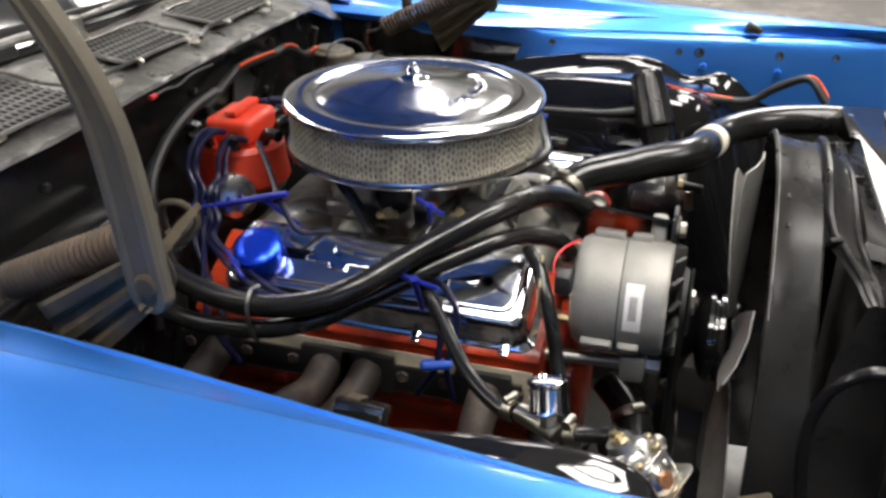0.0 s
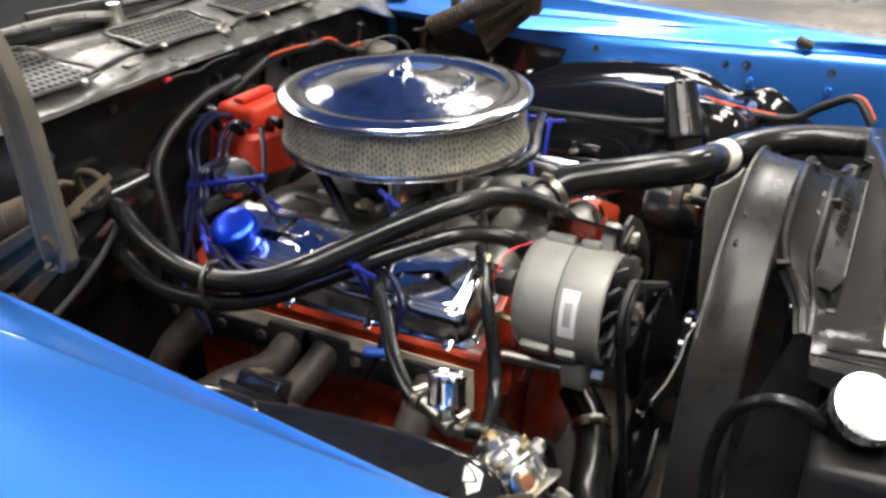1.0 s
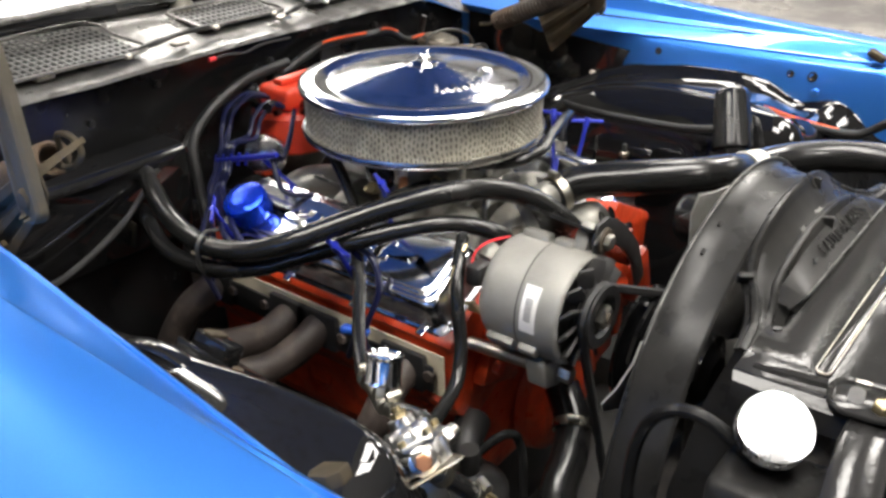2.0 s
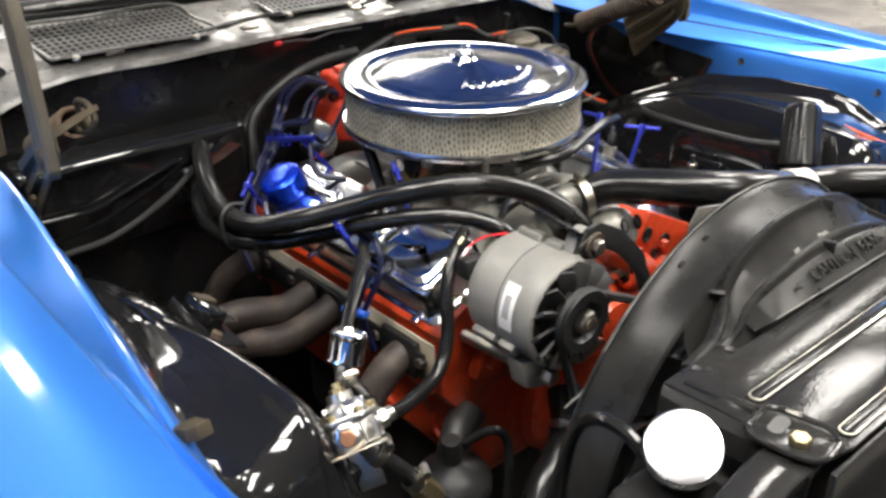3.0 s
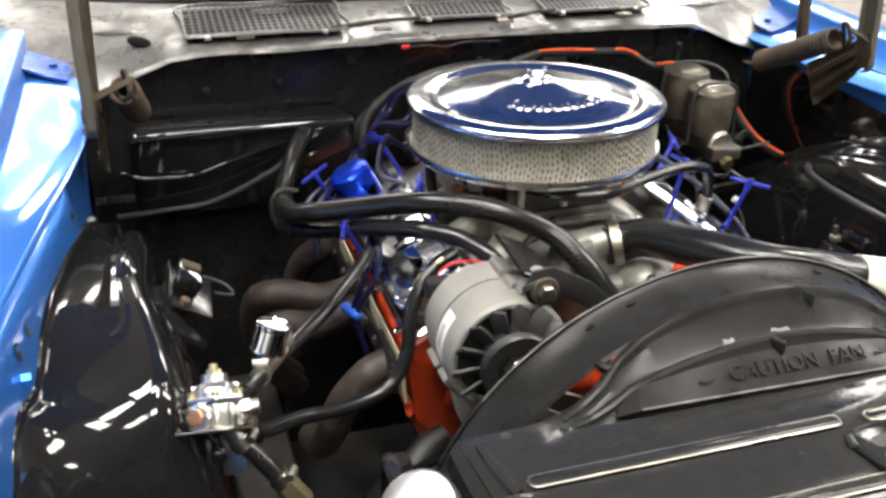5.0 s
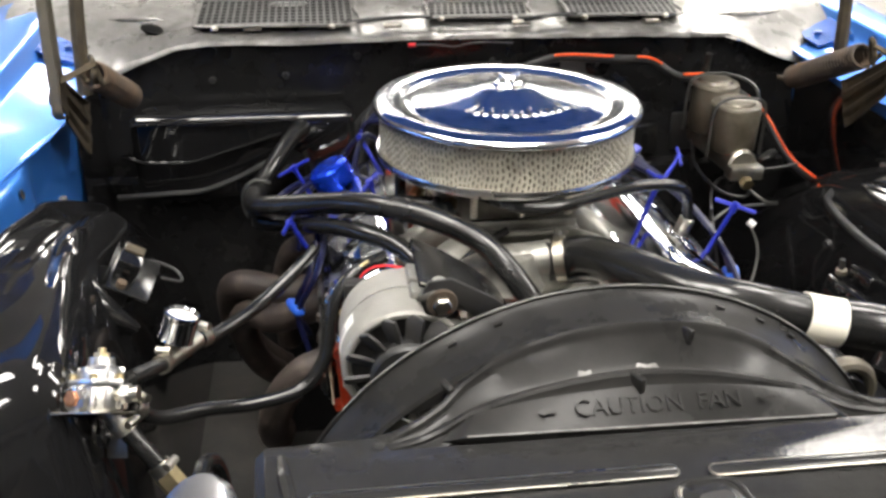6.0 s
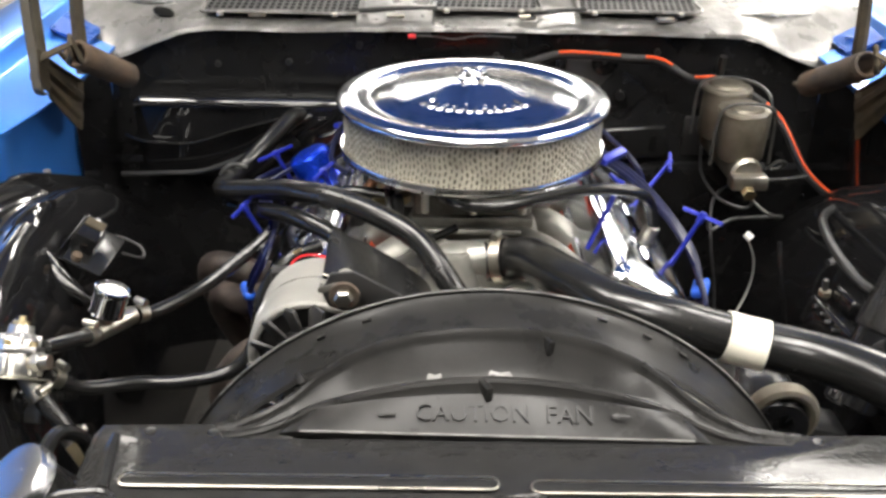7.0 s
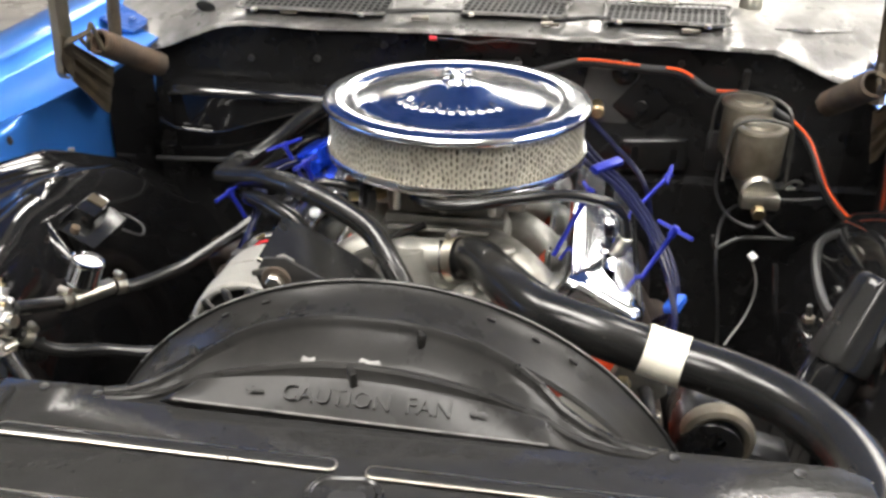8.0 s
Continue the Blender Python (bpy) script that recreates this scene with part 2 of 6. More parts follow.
def tube(pts, r, seg=12, n=8, bm=None, caps=True, wobble=0.0, rings=0.0, smooth=True):
    """A hose, pipe or wire along the points. r: a radius or one for each point."""
    bm = bm or bmesh.new()
    path = smooth_path(pts, n) if smooth else [Vector(q) for q in pts]
    if isinstance(r, (int, float)):
        rad = [r] * len(path)
    else:
        rad = [float(np.interp(i / (len(path) - 1) * (len(r) - 1), range(len(r)), r)) for i in range(len(path))]
    t0 = (path[1] - path[0]).normalized()
    nrm = t0.orthogonal().normalized()
    loops = []
    for i, q in enumerate(path):
        t = (path[min(i + 1, len(path) - 1)] - path[max(i - 1, 0)]).normalized()
        nrm = (nrm - nrm.dot(t) * t).normalized()
        bi = t.cross(nrm)
        rr = rad[i] * (1 + wobble * noise.noise(q * 30)) * (1 + (rings if i % 2 else 0))
        loops.append([bm.verts.new(q + rr * (math.cos(a) * nrm + math.sin(a) * bi)) for a in [2 * math.pi * k / seg for k in range(seg)]])
    for a, b in zip(loops, loops[1:]):
        for k in range(seg):
            l = (k + 1) % seg
            bm.faces.new((a[k], a[l], b[l], b[k]))
    if caps:
        bm.faces.new(loops[0][::-1])
        bm.faces.new(loops[-1])
    return bm


def prism(outline, h, m, bevel=0.0015, bm=None):
    """Extrude a flat outline of (u, v) by h along its own z, then set it by the pose m."""
    own = bmesh.new()
    vs = [own.verts.new((u, v, 0)) for u, v in outline]
    f = own.faces.new(vs)
    ext = bmesh.ops.extrude_face_region(own, geom=[f])["geom"]
    bmesh.ops.translate(own, vec=(0, 0, h), verts=[g for g in ext if isinstance(g, bmesh.types.BMVert)])
    bmesh.ops.recalc_face_normals(own, faces=own.faces[:])
    if bevel:
        bmesh.ops.bevel(own, geom=own.edges[:], offset=bevel, segments=2, profile=0.5, affect="EDGES", clamp_overlap=True)
    bmesh.ops.transform(own, matrix=m, verts=own.verts[:])
    if bm is None:
        return own
    me = bpy.data.meshes.new("joined")
    own.to_mesh(me)
    own.free()
    bm.from_mesh(me)
    bpy.data.meshes.remove(me)
    return bm


def sheet(rows, thick=0.0, bm=None, close=False):
    """A skin through rows of points; thick: its thickness, laid along the normals."""
    bm = bm or bmesh.new()
    vs = [[bm.verts.new(q) for q in row] for row in rows]
    for a, b in zip(vs, vs[1:]):
        for k in range(len(a) - (0 if close else 1)):
            l = (k + 1) % len(a)
            bm.faces.new((a[k], a[l], b[l], b[k]))
    if thick:
        bmesh.ops.recalc_face_normals(bm, faces=bm.faces[:])
        bmesh.ops.solidify(bm, geom=bm.faces[:], thickness=thick)
    return bm


def arc_uv(cx, cy, r, a0, a1, n=8):
    return [(cx + r * math.cos(radians(a0 + (a1 - a0) * k / n)), cy + r * math.sin(radians(a0 + (a1 - a0) * k / n))) for k in range(n + 1)]


def lettering(body, size, depth, m):
    """Raised letters as a bmesh."""
    cu = bpy.data.curves.new("letters", "FONT")
    cu.body, cu.size, cu.extrude, cu.align_x, cu.align_y, cu.resolution_u = body, size, depth, "CENTER", "CENTER", 2
    ob = bpy.data.objects.new("letters", cu)
    scene.collection.objects.link(ob)
    me = bpy.data.meshes.new_from_object(ob.evaluated_get(bpy.context.evaluated_depsgraph_get()))
    bpy.data.objects.remove(ob)
    bpy.data.curves.remove(cu)
    bm = bmesh.new()
    bm.from_mesh(me)
    bpy.data.meshes.remove(me)
    bmesh.ops.transform(bm, matrix=m, verts=bm.verts[:])
    return bm


def rot_z(v, a):
    return Vector((v[0] * math.cos(a) - v[1] * math.sin(a), v[0] * math.sin(a) + v[1] * math.cos(a), v[2]))


def interp(x, xs, ys):
    return float(np.interp(x, xs, ys))
# ---------------------------------------------------------------- showroom
def eased(x, xs, ys, h=0.02):
    return sum(interp(x + h * k / 4, xs, ys) for k in range(-4, 5)) / 9


def room():
    bm = bmesh.new()
    bmesh.ops.create_grid(bm, x_segments=2, y_segments=2, size=9.0)
    tagged(part("floor", bm, FLOORM), "pale polished showroom floor", "floor", kind="structure")
    for name, size, at, m, word in (("wall_north", (18.0, 0.2, 3.6), (0, 9.1, 1.8), WALLM, "pale grey"), ("wall_south", (18.0, 0.2, 3.6), (0, -9.1, 1.8), WALL_GREY, "dark grey"),
                                    ("wall_east", (0.2, 18.4, 3.6), (9.1, 0, 1.8), WALLM, "pale grey"), ("wall_west", (0.2, 18.4, 3.6), (-9.1, 0, 1.8), WALL_GREY, "dark grey")):
        tagged(part(name, box(size, at, bevel=0), m), f"plain {word} painted showroom wall", "wall", kind="structure")
    tagged(part("ceiling", box((18.4, 18.4, 0.2), (0, 0, 3.705), bevel=0), CEILM), "plain grey showroom ceiling", "ceiling", kind="structure")


def ceiling_light(at, w=1.2, d=0.6, label="white rectangular ceiling light panel"):
    t = thing("ceiling_light", at, label, "ceiling light", "ceiling lights")
    x, y, z = at
    part("diffuser", box((w, d, 0.02), (x, y, z - 0.03), bevel=0.003), LAMP, t)
    bm = box((w + 0.06, 0.03, 0.05), (x, y - d / 2 - 0.015, z - 0.025))
    box((w + 0.06, 0.03, 0.05), (x, y + d / 2 + 0.015, z - 0.025), bm=bm)
    box((0.03, d, 0.05), (x - w / 2 - 0.015, y, z - 0.025), bm=bm)
    box((0.03, d, 0.05), (x + w / 2 + 0.015, y, z - 0.025), bm=bm)
    part("frame", bm, WHITE, t)
    return t


room()
first_light = ceiling_light((-0.65, -3.3, 3.6))
for lx, ys in ((-0.65, (-0.85, 5.75)), (0.65, (0.6, 4.35, 5.75, 7.6)), (2.8, (3.6, 4.6, 7.0)), (4.2, (4.6, 6.1)), (5.5, (6.1,)), (-1.9, (7.6,)), (2.0, (0.35,)), (3.3, (-0.95,)), (4.55, (-0.95,)), (-3.3, (5.75,)), (5.6, (-3.3, -0.85))):
    for ly in ys:
        copy_thing(first_light, pose(lx, ly, 3.6))
small_light = ceiling_light((-0.52, 2.9, 3.6), 0.6, 0.32, "small white rectangular ceiling light panel")
for lx, ly in ((3.8, 0.15), (3.75, 0.95), (3.75, 1.7)):
    copy_thing(small_light, pose(lx, ly, 3.6))
copy_thing(first_light, pose(0.36, -1.30, 3.6, 0, 0, 90))
copy_thing(first_light, pose(-1.8, -0.15, 3.6, 0, 0, 90))
# ---------------------------------------------------------------- car body round the engine bay
def fender(s):
    """Blue front fender on side s (-1: passenger side, 1: driver side)."""
    t = thing("front_fender", (s * 0.8, -0.2, 0.3), "glossy metallic blue front fender beside the engine bay", "fender", "front fenders")
    ys = [0.62 - 0.04 * k for k in range(42)]

    def edge_x(y):
        return 0.608 - 0.13 * (min(y, 0.15) - 0.04)

    def ridge_z(y):
        return 0.966 + 0.05 * (y + 0.2)

    rows, inner, lip = [], [], []
    for y in ys:
        ex, rz = edge_x(y), ridge_z(y)
        ez = 0.925 + 0.04 * max(y - 0.1, 0)
        drop = 0.06 * max(0, -0.7 - y) ** 2 * 6
        top = [(ex, ez), (ex + 0.004, ez + 0.003), (ex + 0.5 * (0.680 - ex), ez + 0.0125), (0.6795, ez + 0.0225), (0.684, ez + 0.0255), (0.6875, rz - 0.007), (0.690, rz - 0.0018), (0.693, rz - 0.0003), (0.697, rz + 0.0002), (0.708, rz + 0.0008), (0.722, rz + 0.001),
               (0.76, rz - 0.006), (0.81, rz - 0.022), (0.86, rz - 0.05), (0.895, rz - 0.085), (0.915, rz - 0.13), (0.925, rz - 0.2), (0.93, 0.62), (0.925, 0.45), (0.90, 0.30)]
        rows.append([(s * x, y, z - drop) for x, z in top])
        lean = 1.6 * min(1.0, max(0.0, (0.02 - y) / 0.08)) - 0.6
        inner.append([(s * (ex - lean * u), y, ez - dz - (drop if dz == 0 else 0)) for u, dz in
                      ((0, 0), (0.0015, 0.0012), (0.006, 0.004), (0.0105, 0.009), (0.0135, 0.016), (0.0155, 0.026), (0.0172, 0.040), (0.0195, 0.065), (0.022, 0.10), (0.026, 0.24))])
    part("outer_skin", sheet(rows, 0.0012), BLUE, t, sharp=50)
    part("inner_flange", sheet(inner, 0.0012), BLUE, t, sharp=50)
    # seam groove and rubber bumper on the ledge
    if s > 0:
        part("seam", tube([(s * (edge_x(y) + 0.030), y, 0.9450 + 0.04 * max(y - 0.1, 0)) for y in (0.12, -0.05, -0.22, -0.36)], 0.0018, 6, 4), BLACK_FLAT, t)
    if s > 0:
        part("seam", tube([(s * (edge_x(y) + 0.034), y, 0.9425) for y in (-0.46, -0.56, -0.66, -0.78)], 0.0018, 6, 4), BLACK_FLAT, t)
    part("edge_bead", tube([(s * (edge_x(y) - 0.001), y, 0.925 + 0.04 * max(y - 0.1, 0)) for y in (0.5, 0.3, 0.1, -0.1, -0.3, -0.5, -0.68)], 0.003, 8, 4), BLUE, t)
    for y, z, r in ((-0.355, 0.893, 0.007), (-0.318, 0.878, 0.005), (-0.50, 0.885, 0.006), (-0.60, 0.882, 0.005), (-0.08, 0.902, 0.005)):
        part("hole", lathe([(0, 0.0), (r * 0.7, 0.0), (r, 0.0012), (r * 1.3, 0.0008)], (s * (edge_x(y) - 0.0165), y, max(z, 0.893)), (-s, 0, 0.2), 14), BLACK_FLAT, t)
    bm = prism([(-0.013, -0.009), (0.013, -0.009), (0.016, 0.003), (0.010, 0.011), (-0.010, 0.011), (-0.016, 0.003)], 0.011, pose(s * 0.664, -0.445, 0.936, 0, s * -26, 90))
    part("hood_bumper", bm, HINGE, t, "grey rubber hood bumper block")
    for y, z in ((-0.365, 0.868), (-0.50, 0.862)):
        part("bolt", hexnut((s * (edge_x(y) - 0.018), y, z), (-s, 0, 0), 0.007, 0.009), BLUE, t)
    return t


def wheelhouse(s):
    """Black pressed inner fender with its rounded wheel bulge."""
    t = thing("inner_fender", (s * 0.55, -0.1, 0.4), "glossy black pressed steel inner fender panel", "inner fender", "inner fenders")
    rows = []
    for k in range(89):
        y = 0.36 - 0.01473 * k
        ex = 0.612 - 0.13 * (min(y, 0.15) - 0.04)
        ze = max(0.55, 0.872 - (0.85 if y > -0.15 else 0.62) * (y + 0.15) ** 2)
        zc = eased(-y, [-0.36, -0.10, 0.0, 0.08, 0.15, 0.227, 0.306, 0.350, 0.378, 0.394, 0.41, 0.44, 0.48, 0.95], [0.63, 0.80, 0.833, 0.848, 0.853, 0.855, 0.852, 0.848, 0.838, 0.815, 0.77, 0.68, 0.55, 0.53])
        zr = eased(-y, [-0.36, -0.15, -0.033, 0.023, 0.134, 0.241, 0.289, 0.317, 0.344, 0.366, 0.398, 0.430, 0.447, 0.475, 0.60, 0.95],
                    [0.66, 0.79, 0.845, 0.867, 0.882, 0.883, 0.873, 0.856, 0.845, 0.851, 0.859, 0.846, 0.830, 0.808, 0.77, 0.55], 0.01)
        zr = max(zr, min(ze - 0.012, zc + 0.02))
        xr = ex - 0.0215
        xa, za = xr - 0.012, zr - 0.0125
        xc = eased(-y, [0.10, 0.15, 0.227, 0.30, 0.36, 0.42], [0.556, 0.553, 0.541, 0.533, 0.531, 0.540])
        d = min(1.0, max(0.15, (zc - 0.45) / 0.4))
        pts = [(xr + 0.012, zr - 0.002), (xr + 0.005, zr + 0.0018), (xr + 0.001, zr + 0.0022), (xr - 0.003, zr + 0.0004), (xr - 0.0055, zr - 0.004), (xr - 0.009, zr - 0.011), *((xa + (xc - xa) * f, za + (zc - za) * f - 0.0065 * math.sin(math.pi * f)) for f in (0.2, 0.4, 0.6, 0.76, 0.88)), (xc + 0.003, zc + 0.0010), (xc - 0.003, zc + 0.0016), (xc - 0.009, zc - 0.0006), (xc - 0.015, zc - 0.0065),
               (xc - 0.023, zc - 0.016 * d), (xc - 0.033, zc - 0.036 * d), (xc - 0.043, zc - 0.062 * d), (xc - 0.053, zc - 0.095 * d), (xc - 0.063, zc - 0.135 * d), (xc - 0.072, zc - 0.185 * d), (xc - 0.080, zc - 0.25 * d), (xc - 0.086, zc - 0.32 * d), (xc - 0.090, zc - 0.42 * d), (xc - 0.092, 0.25)]
        rows.append([(s * x, y, z) for x, z in pts])
    part("panel", sheet(rows, 0.0015), BLACK, t, sharp=60)
    # pressed ridges that run down from the crest
    if s < 0:
        path = smooth_path([(-0.548, -0.03, 0.832), (-0.543, -0.075, 0.846), (-0.541, -0.115, 0.850), (-0.540, -0.148, 0.846), (-0.532, -0.166, 0.832), (-0.515, -0.172, 0.812), (-0.495, -0.172, 0.786), (-0.474, -0.168, 0.760)], 6)
        rows, up = [], Vector((0.70, -0.42, 0.56)).normalized()
        for k, p in enumerate(path):
            tan = (Vector(path[min(k + 1, len(path) - 1)]) - Vector(path[max(k - 1, 0)])).normalized()
            n = (up - up.dot(tan) * tan).normalized()
            b = tan.cross(n)
            f = k / (len(path) - 1)
            w = 0.003 + 0.014 * math.sin(math.pi * min(0.97, 0.06 + 0.9 * f)) ** 0.7
            rows.append([Vector(p) + b * w * u + n * h for u, h in ((1.25 * math.sin(radians(a)), 0.013 * (math.cos(radians(a)) - 1)) for a in range(-110, 111, 20))])
        part("bulge", sheet(rows, 0.001), BLACK, t, "glossy rounded bulge", sharp=80)
    if s > 0:
        part("rear_extension", sheet([[(0.613, -0.02, 0.892), (0.606, 0.15, 0.908), (0.602, 0.26, 0.918), (0.600, 0.35, 0.922)], [(0.612, -0.01, 0.872), (0.605, 0.15, 0.875), (0.602, 0.26, 0.878), (0.60, 0.35, 0.88)],
                                       [(0.611, 0.0, 0.825), (0.604, 0.15, 0.82), (0.602, 0.26, 0.815), (0.60, 0.35, 0.81)], [(0.610, 0.0, 0.75), (0.604, 0.15, 0.70), (0.602, 0.26, 0.66), (0.60, 0.35, 0.62)]], 0.002), BLACK, t, sharp=50)
    else:
        part("rear_extension", sheet([[(s * 0.604, 0.19, 0.925), (s * 0.603, 0.27, 0.928), (s * 0.602, 0.35, 0.932)], [(s * 0.603, 0.185, 0.80), (s * 0.602, 0.27, 0.80), (s * 0.601, 0.35, 0.80)],
                                   [(s * 0.600, 0.18, 0.60), (s * 0.60, 0.27, 0.60), (s * 0.60, 0.35, 0.60)]], 0.002), BLACK, t, sharp=50)
    for y in (0.05, -0.15, -0.3):
        part("bolt", hexnut((s * (0.605 - 0.13 * y), y, 0.870 - 0.8 * (y + 0.15) ** 2), (0, 0, 1), 0.006, 0.006), STEEL, t)
    return t


def firewall():
    t = thing("firewall", (0, 0.36, 0.3), "satin black steel firewall behind the engine", "firewall")
    xs = [-0.72, -0.6, -0.54, -0.5, -0.44, -0.3, 0, 0.3, 0.44, 0.5, 0.54, 0.6, 0.72]
    rows = []
    top = [interp(abs(x), [0, 0.44, 0.5, 0.6, 0.72], [0.972, 0.968, 0.953, 0.915, 0.905]) for x in xs]
    for z in (0.2, 0.45, 0.6, 0.7, 0.742, 0.75, 0.80, 0.86, 0.865, 0.885, 0.90):
        rows.append([(x, 0.355 + (0.02 if z > 0.855 else 0.0) - (0.03 if z < 0.745 else 0.0) * (1 - abs(x)) + 0.004 * noise.noise((x * 9, z * 9, 0)), z) for x in xs])
    rows.append([(x, 0.375, zt) for x, zt in zip(xs, top)])
    part("panel", sheet(rows, 0.002), FIREWALL, t, sharp=40)
    # heater box on the passenger side with its ribs
    bm = box((0.36, 0.07, 0.15), (-0.37, 0.33, 0.80), (4, 0, 0), 0.015, 3)
    part("heater_cover", bm, BLACK, t, "black heater box cover")
    part("rib", tube([(-0.545, 0.288, 0.862), (-0.46, 0.286, 0.866), (-0.37, 0.286, 0.866), (-0.28, 0.292, 0.862)], 0.0032, 8, 6), FIREWALL, t)
    part("rib", tube([(-0.565, 0.288, 0.812), (-0.535, 0.286, 0.801), (-0.50, 0.286, 0.798), (-0.454, 0.286, 0.799), (-0.392, 0.286, 0.818), (-0.31, 0.288, 0.842)], 0.0035, 8, 6), BLACK, t)
    plate = part("bracket", box((0.112, 0.022, 0.058), (0.291, 0.345, 0.790), (0, -4, 0), 0.006, 3), PLATE_STEEL, t, "dark steel bracket plate")
    for x in (0.258, 0.322):
        part("slot", prism([*arc_uv(0, 0.008, 0.006, 0, 180, 6), *arc_uv(0, -0.008, 0.006, 180, 360, 6)], 0.002, pose(x, 0.3335, 0.792, 90, 0, 0), 0), HOLE, plate)
    part("cover_plate", box((0.085, 0.006, 0.11), (0.205, 0.368, 0.872), (0, 8, 0), 0.003), GRILLE, t)
    part("diamond_plate", box((0.070, 0.008, 0.070), (0.262, 0.366, 0.868), (0, 40, 0), 0.004), FIREWALL, t)
    part("plate_bolt", hexnut((0.262, 0.361, 0.868), (0, -1, 0), 0.011, 0.008), FIREWALL, t)
    part("plug", rod((0.188, 0.355, 0.866), (0.190, 0.325, 0.862), 0.012, bevel=0.003), BRASS, t, "yellowed plug")
    part("grommet", lathe([(0.006, 0), (0.02, 0.0), (0.022, 0.006), (0.012, 0.012), (0.006, 0.012)], (0.23, 0.358, 0.925), (0, -1, 0), 16), RUBBER, t)
    for x, z in ((-0.42, 0.91), (-0.30, 0.915), (0.32, 0.94), (0.05, 0.93), (-0.18, 0.945)):
        part("bolt", hexnut((x, 0.372, z), (0, -1, 0), 0.006, 0.006), BLACK_FLAT, t)
    return t


def grille(name, x0, x1, y0, y1, z, dz, nx, ny, skew, slats=False):
    """Dark mesh vent with a raised frame, let into the cowl."""
    t = thing(name, ((x0 + x1) / 2, y0, z), "black cowl vent grille with square mesh and silver frame", "vent grille", "cowl vent grilles")
    slope = dz / (y1 - y0)

    def at(u, v, h=0.0):
        y = y0 + (y1 - y0) * v
        return (x0 + (x1 - x0) * u + skew * v, y, z + slope * (y - y0) + h)
    # black sheet under the mesh stands in for the shaded depth
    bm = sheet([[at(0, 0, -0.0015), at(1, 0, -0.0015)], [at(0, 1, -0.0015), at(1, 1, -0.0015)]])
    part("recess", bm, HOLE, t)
    bm = bmesh.new()
    for k in range(1, nx):
        w = 0.16 / nx
        sheet([[at(k / nx - w, 0, 0.0012), at(k / nx + w, 0, 0.0012)], [at(k / nx - w, 1, 0.0012), at(k / nx + w, 1, 0.0012)]], 0, bm)
    for k in range(1, ny):
        w = 0.16 / ny
        sheet([[at(0, k / ny - w, 0.0010), at(1, k / ny - w, 0.0010)], [at(0, k / ny + w, 0.0010), at(1, k / ny + w, 0.0010)]], 0, bm)
    bmesh.ops.recalc_face_normals(bm, faces=bm.faces[:])
    bmesh.ops.solidify(bm, geom=bm.faces[:], thickness=0.0008)
    part("mesh", bm, GRILLE, t)
    loop = [at(-0.01, -0.03, 0.003), at(0.5, -0.05, 0.004), at(1.01, -0.03, 0.003), at(1.02, 0.5, 0.003), at(1.01, 1.03, 0.003), at(0.5, 1.04, 0.003), at(-0.01, 1.03, 0.003), at(-0.02, 0.5, 0.003)]
    part("frame", tube([*loop, loop[0]], 0.0030, 8, 5), COWL, t)
    for u, v in ((0.12, -0.09), (0.86, -0.09)):
        part("screw", lathe([(0, 0.004), (0.004, 0.0035), (0.006, 0.001), (0.006, -0.003)], at(u, v, 0.002), (0, 0, 1), 12), STEEL, t)
    return t


